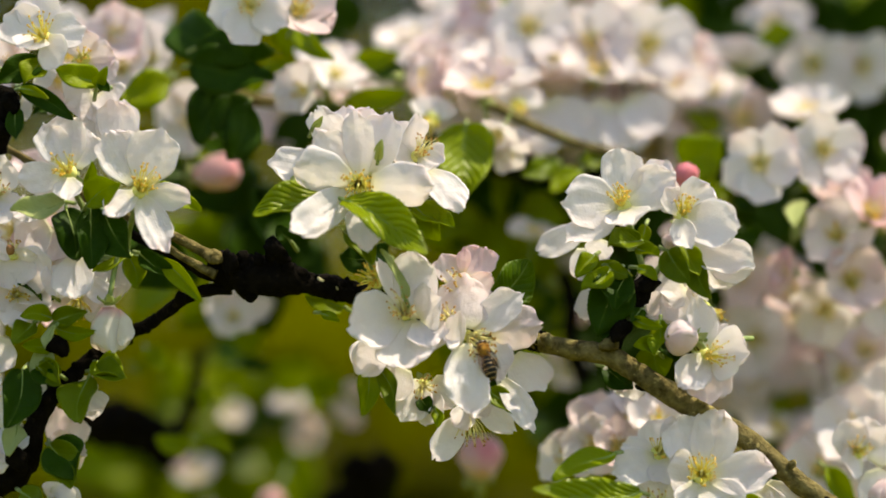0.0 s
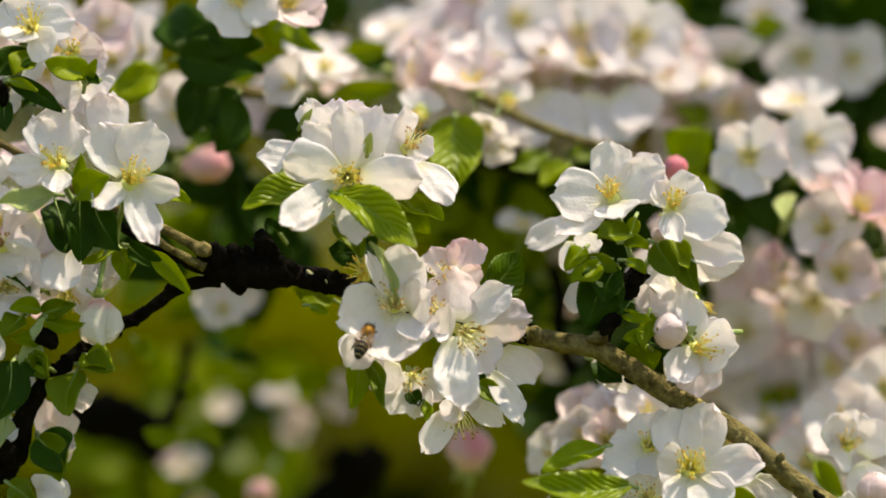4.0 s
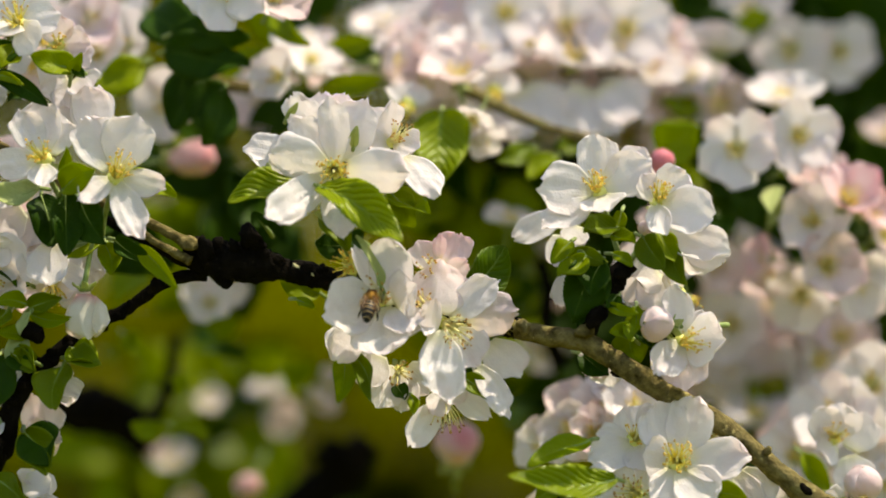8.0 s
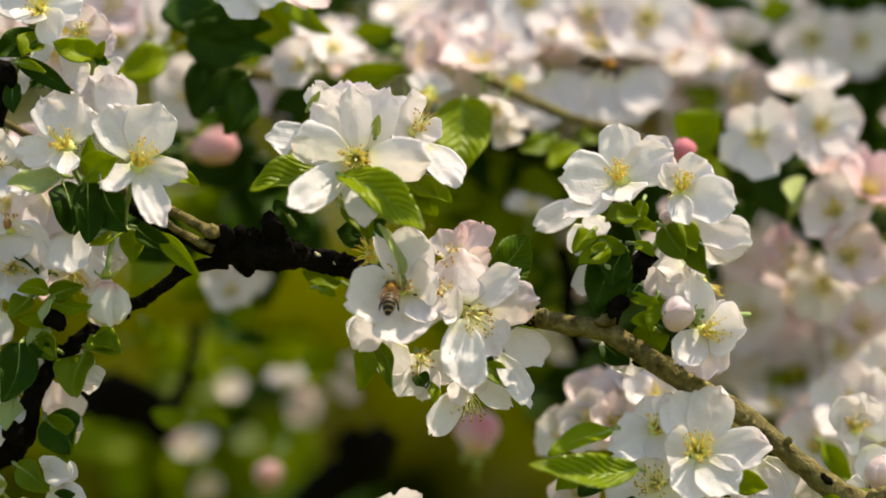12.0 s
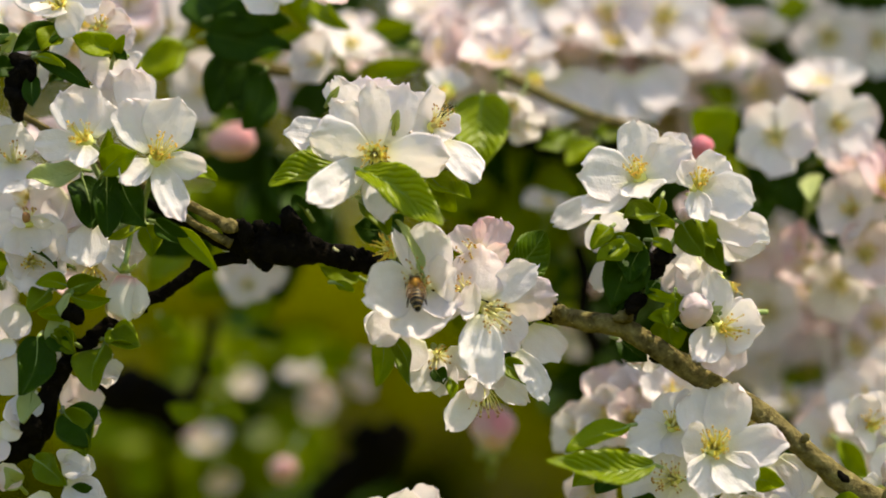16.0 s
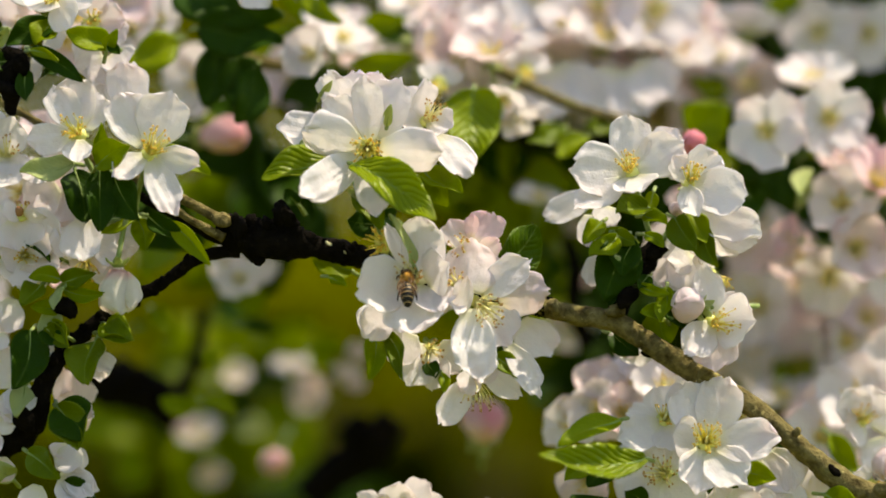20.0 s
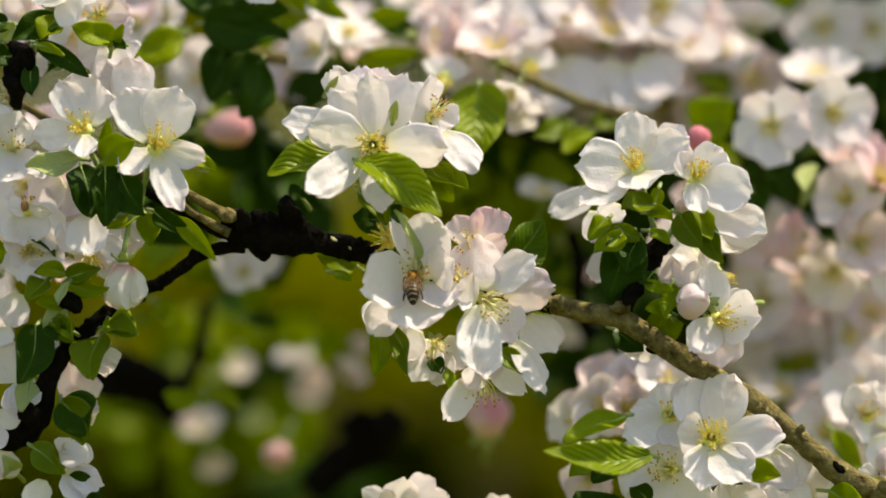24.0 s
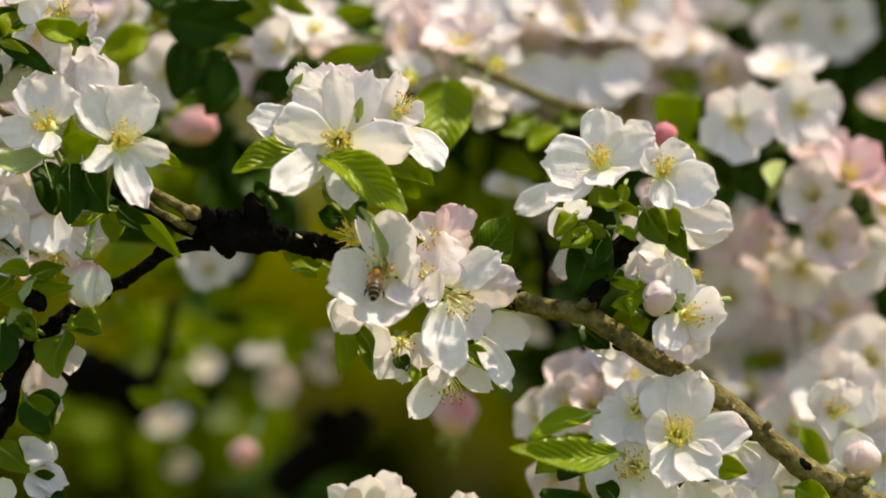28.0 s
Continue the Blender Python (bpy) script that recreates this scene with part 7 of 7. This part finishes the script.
def shrub(name, label, x, y, height, width, clumps, seed, base=0.0, category="tree", mat=None, size=0.05):
    """A trunk with limbs and a crown of many small leaves in clumps."""
    rng = random.Random(seed)
    ob = thing(name, Vector((x, y, 0)), label, category)
    limbs, crown = bmesh.new(), bmesh.new()
    tube(limbs, spline([(Vector((0, 0, -0.05)), 0.09), (Vector((0.04, 0, height * 0.3)), 0.07), (Vector((0, 0.05, height * 0.75)), 0.03)], 0.1), 9, 0.1, 6)
    for _ in range(clumps):
        c = Vector((rng.uniform(-1, 1) * width, rng.uniform(-0.6, 0.6) * width, base + (height - base) * rng.uniform(0.1, 1)))
        start = Vector((0.02, 0.02, max(0.15, c.z * 0.6)))
        tube(limbs, [(start, 0.03), ((start + c) * 0.5 + Vector((0, 0, 0.08)), 0.018), (c, 0.008)], 6)
        r = width * rng.uniform(0.22, 0.42)
        leaf_cloud(crown, c, (r, r, r * 0.8), int(260 * r / 0.4) + 60, size, rng)
    part("trunk", limbs, BARK, ob)
    part("crown", crown, mat or FOLIAGE, ob)
    return ob


# True in the last column: the shrub wears the colour with shade in it.
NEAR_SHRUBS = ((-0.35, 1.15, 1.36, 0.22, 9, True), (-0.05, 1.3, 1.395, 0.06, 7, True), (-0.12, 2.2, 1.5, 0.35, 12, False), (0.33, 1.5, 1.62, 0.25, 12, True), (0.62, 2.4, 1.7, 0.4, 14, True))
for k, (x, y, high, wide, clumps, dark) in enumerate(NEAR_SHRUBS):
    shrub("shrub", "dense shrub in the orchard, shade coloured into its leaves" if dark else "sunlit yellow-green shrub in the orchard", x, y, high, wide, clumps, 400 + k, 0.75 * high, "shrub", FOLIAGE_SHADE if dark else FOLIAGE, 0.022)
TREE_ROWS = ((-0.9, 4.2, 1.5, 0.7, 14), (0.9, 5.4, 1.9, 0.9, 18), (-0.2, 7.5, 2.1, 1.2, 22), (2.3, 8.5, 3.2, 1.6, 26), (-2.2, 9.0, 3.0, 1.6, 26), (0.3, 12.0, 3.6, 2.2, 30), (-4.0, 14.0, 4.5, 2.6, 30), (4.5, 14.0, 4.6, 2.6, 30))
for k, (x, y, high, wide, clumps) in enumerate(TREE_ROWS):
    shrub("shrub" if high < 2.0 else "tree", "leafy green orchard shrub in sun and shade" if high < 2.0 else "leafy green orchard tree in the distance", x, y, high, wide, clumps, 300 + k, 0.15, "shrub" if high < 2.0 else "tree", FOLIAGE_SHADE if k % 2 else FOLIAGE)


def hedge(label, y, seed):
    """A tall clipped-back hedge of many small leaves that closes the orchard."""
    rng = random.Random(seed)
    ob = thing("hedge", Vector((0, y, 0)), label, "hedge")
    for x in range(-12, 13):
        crown = bmesh.new()
        for z in range(8):
            c = Vector((x * 0.5 + rng.uniform(-0.15, 0.15), rng.uniform(-0.3, 0.3), 0.3 + z * 0.5))
            leaf_cloud(crown, c, (0.42, 0.4, 0.4), 60, 0.09, rng)
        # Most bushes get their shade from the leaf colour.
        part("bush", crown, FOLIAGE_SHADE if rng.random() < 0.7 else FOLIAGE, ob)
    return ob


hedge("tall hedge closing the orchard, shade coloured into most bushes", 10.5, 77)


# ---- honeybees ----


def striped_material():
    m, t, b = material("bee_abdomen")
    obj = object_coords(t)
    sep = t.nodes.new("ShaderNodeSeparateXYZ")
    link(t, obj, sep.inputs["Vector"])
    n = noise_node(t, 900, 3, obj)
    f = maths(t, "SINE", maths(t, "MULTIPLY_ADD", sep.outputs["X"], 4600.0, maths(t, "MULTIPLY", n, 0.7)))
    col = ramp(t, maths(t, "MULTIPLY_ADD", f, 0.5, 0.5), (0.91, (0.006, 0.004, 0.003)), (0.985, (0.46, 0.30, 0.13)))
    link(t, col, b.inputs["Base Color"])
    b.inputs["Roughness"].default_value = 0.5
    b.inputs["Specular IOR Level"].default_value = 0.2
    bump(t, b, noise_node(t, 2500, 2, obj), 0.5, 0.0001)
    return m


ABDOMEN = striped_material()
FUR = plain_material("bee_fur", (0.05, 0.02, 0.003), (0.62, 0.29, 0.025), 620, 0.9, 0.0003)
CHITIN = plain_material("bee_chitin", (0.010, 0.007, 0.005), (0.035, 0.02, 0.012), 900, 0.35, 0.0001)
m, t, b = material("bee_wing")
b.inputs["Base Color"].default_value = (0.16, 0.08, 0.035, 1)
b.inputs["Roughness"].default_value = 0.4
b.inputs["Specular IOR Level"].default_value = 0.25
b.inputs["Alpha"].default_value = 0.15
WING = m


def bee(at, label):
    """A honeybee about 14 mm long; its head points along x, its back along z."""
    ob = thing("honeybee", at, label, "honeybee")
    u = 0.00099
    bm = bmesh.new()
    rows = []
    for i in range(13):
        t = i / 12
        rows.append((Vector((-1.2 - 7.4 * t, 0, 0.15 - 1.5 * t * t)) * u, max(0.12, 2.1 * math.sin(math.pi * (0.14 + 0.80 * t)) ** 0.7) * u * (1 + 0.03 * (i % 2))))
    tube(bm, rows, 14)
    part("abdomen", bm, ABDOMEN, ob, "banded black and honey-brown abdomen")
    bm = bmesh.new()
    blob(bm, Vector((1.0, 0, 0.25)) * u, (2.2 * u, 1.85 * u, 1.85 * u), None, 18, 12, 0.12)
    rng = random.Random(9)
    for _ in range(420):
        d = Vector((rng.uniform(-1, 1), rng.uniform(-1, 1), rng.uniform(-0.6, 1))).normalized()
        p = Vector((1.0, 0, 0.25)) * u + Vector((d.x * 2.1, d.y * 1.75, d.z * 1.75)) * u
        side = d.orthogonal().normalized() * 0.00006
        tip = p + (d + Vector((rng.uniform(-0.4, 0.4), rng.uniform(-0.4, 0.4), rng.uniform(-0.4, 0.4)))) * 0.0006
        vs = [bm.verts.new(c) for c in (p - side, p + side, tip)]
        bm.faces.new(vs)
    part("thorax", bm, FUR, ob, "furry golden-brown thorax")
    bm = bmesh.new()
    blob(bm, Vector((3.5, 0, -0.25)) * u, (1.05 * u, 1.5 * u, 1.35 * u), None, 14, 10, 0.1)
    head = part("head", bm, CHITIN, ob, "dark head")
    for s in (-1, 1):
        bm = bmesh.new()
        blob(bm, Vector((3.6, 1.15 * s, 0.05)) * u, (0.6 * u, 0.5 * u, 0.95 * u), None, 10, 8)
        part("eye", bm, CHITIN, head)
        bm = bmesh.new()
        tube(bm, [(Vector((4.3, 0.4 * s, 0)) * u, 0.09 * u), (Vector((5.0, 0.9 * s, 0.5)) * u, 0.07 * u), (Vector((5.8, 1.5 * s, -0.2)) * u, 0.07 * u)], 6)
        part("antenna", bm, CHITIN, head)
        for k, (long, wide, sweep) in enumerate(((8.2, 2.5, 0.13), (5.6, 1.8, 0.24))):
            base = Vector((1.2 - 1.1 * k, 1.2 * s, 1.5)) * u
            tip = base + Vector((-math.cos(sweep) * long, math.sin(sweep) * s * long, 0.5)) * u
            bm = petal_mesh(base, tip, wide * u, Vector((0, 0, 1)), 0, 0.05, 0.0, k, False)
            part("forewing" if k == 0 else "hindwing", bm, WING, ob, "thin glassy brownish wing")
        for k, (bx, kx, fx) in enumerate(((2.0, 3.4, 4.4), (0.9, 0.9, 0.6), (-0.3, -1.8, -3.6))):
            bm = bmesh.new()
            tube(bm, [(Vector((bx, 0.9 * s, -1.3)) * u, 0.3 * u), (Vector((kx, 2.1 * s, -1.2)) * u, 0.26 * u),
                      (Vector((fx, 2.7 * s, -2.9)) * u, 0.22 * u + (0.12 * u if k == 2 else 0)), (Vector((fx - 0.4, 2.9 * s, -4.2)) * u, 0.1 * u)], 6)
            part("leg", bm, CHITIN, ob)
    return ob



worker = bee(mm(0, 0, 0), "golden-brown honeybee gathering pollen on an apple blossom")
flyer = bee(mm(0, 70, 150), "dark honeybee flying past the blossoms")


def motions():
    walk(worker, [
        (0, pose(0.01723, -0.01133, 1.47798, -36.0, -62.3, 126.9)),
        (0.3, pose(0.01737, -0.01087, 1.47920, -21.5, -47.9, 109.9)),
        (0.5, pose(0.01740, -0.01079, 1.48036, -24.2, -43.6, 111.7)),
        (1, pose(0.01731, -0.01191, 1.48126, -38.8, -41.6, 125.8)),
        (1.3, pose(0.01796, -0.01296, 1.48296, -51.0, -33.2, 136.4)),
        (1.5, pose(0.01905, -0.01441, 1.48529, -67.2, -27.3, 158.3)),
        (1.8, pose(0.02147, -0.01382, 1.48730, -57.7, -18.4, 136.2)),
        (2, pose(0.01905, -0.01442, 1.48637, -72.3, -10.0, 161.1)),
        (2.2, pose(0.01496, -0.01401, 1.48535, -60.8, -21.5, 143.6)),
        (2.4, pose(0.01166, -0.01403, 1.48092, -49.2, -38.7, 136.5)),
        (2.6, pose(0.00972, -0.01369, 1.47737, -51.7, -19.9, 129.2)),
        (2.8, pose(0.00748, -0.01359, 1.47442, -60.7, -6.9, 127.8)),
        (3, pose(0.00315, -0.01356, 1.47262, -47.8, -17.5, 122.8)),
        (3.2, pose(-0.00357, -0.01349, 1.47299, -11.4, -32.1, 98.6)),
        (3.5, pose(-0.01032, -0.01360, 1.47595, 18.7, -36.5, 74.8)),
        (4.2, pose(-0.01399, -0.01386, 1.48389, 27.7, -45.3, 64.6)),
        (5, pose(-0.01241, -0.01380, 1.49153, 47.3, -29.3, 50.1)),
        (5.5, pose(-0.01072, -0.01280, 1.49268, 49.3, -27.6, 48.6)),
        (6, pose(-0.00897, -0.01300, 1.48794, 87.0, -77.8, 0.0)),
        (6.5, pose(-0.00887, -0.01223, 1.48833, 24.6, -61.8, 65.1)),
        (7, pose(-0.00917, -0.01183, 1.48887, 11.5, -35.7, 79.4)),
        (8, pose(-0.00862, -0.01188, 1.48984, 10.7, -38.0, 80.0)),
        (9, pose(-0.00907, -0.01229, 1.48971, 20.3, -52.1, 69.4)),
        (10, pose(-0.00942, -0.01209, 1.48927, 12.2, -45.8, 77.9)),
        (11, pose(-0.00916, -0.01191, 1.48886, 6.8, -39.3, 83.5)),
        (12, pose(-0.00923, -0.01197, 1.48901, 5.8, -41.8, 84.5)),
        (12.5, pose(-0.00907, -0.01200, 1.48919, 5.9, -43.1, 84.3)),
        (14.5, pose(-0.00809, -0.01196, 1.48879, 0.1, -41.9, 89.9)),
        (15.5, pose(-0.00727, -0.01200, 1.48903, -2.8, -43.2, 92.7)),
        (17, pose(-0.00710, -0.01202, 1.48888, -11.1, -43.3, 100.8)),
        (18, pose(-0.00713, -0.01202, 1.48896, -9.8, -43.3, 99.5)),
        (19, pose(-0.00694, -0.01212, 1.48911, -4.8, -47.7, 94.7)),
        (20, pose(-0.00760, -0.01216, 1.48900, -3.4, -49.3, 93.4)),
        (21, pose(-0.00719, -0.01208, 1.48899, -1.5, -46.3, 91.5)),
        (22.5, pose(-0.00699, -0.01194, 1.48878, -2.8, -40.9, 92.7)),
        (23.5, pose(-0.00706, -0.01194, 1.48800, -1.6, -40.9, 91.5)),
        (24, pose(-0.00730, -0.01194, 1.48788, -0.3, -40.9, 90.3)),
        (25, pose(-0.00726, -0.01201, 1.48809, 3.7, -43.4, 86.4)),
        (26, pose(-0.00749, -0.01201, 1.48824, 6.5, -43.4, 83.7)),
        (27, pose(-0.00727, -0.01201, 1.48780, 9.4, -43.3, 80.8)),
        (28, pose(-0.00794, -0.01194, 1.48805, 7.7, -40.6, 82.6))])
    walk(flyer, [
        (0, pose(-0.0191, 0.0700, 1.6335, 12, 14, -8)),
        (9, pose(-0.0093, 0.0700, 1.6243, 12, 14, -8)),
        (10.5, pose(0.0026, 0.0700, 1.6003, 12, 14, -8)),
        (11.1, pose(0.0231, 0.0700, 1.5775, 12, 14, -8)),
        (11.3, pose(0.0301, 0.0700, 1.5717, 12, 14, -8)),
        (11.5, pose(0.0364, 0.0700, 1.5676, 12, 14, -8)),
        (11.7, pose(0.0436, 0.0700, 1.5639, 12, 14, -8)),
        (11.9, pose(0.0529, 0.0700, 1.5601, 12, 14, -8)),
        (12.1, pose(0.0619, 0.0700, 1.5580, 12, 14, -8)),
        (12.3, pose(0.0712, 0.0700, 1.5562, 12, 14, -8)),
        (12.5, pose(0.0811, 0.0700, 1.5542, 12, 14, -8)),
        (13.2, pose(0.1139, 0.0700, 1.5456, 12, 14, -8)),
        (14.3, pose(0.1744, 0.0700, 1.5249, 12, 14, -8)),
        (16, pose(0.1983, 0.0700, 1.5163, 12, 14, -8)),
        (28, pose(0.2105, 0.0700, 1.5123, 12, 14, -8))])


motions()
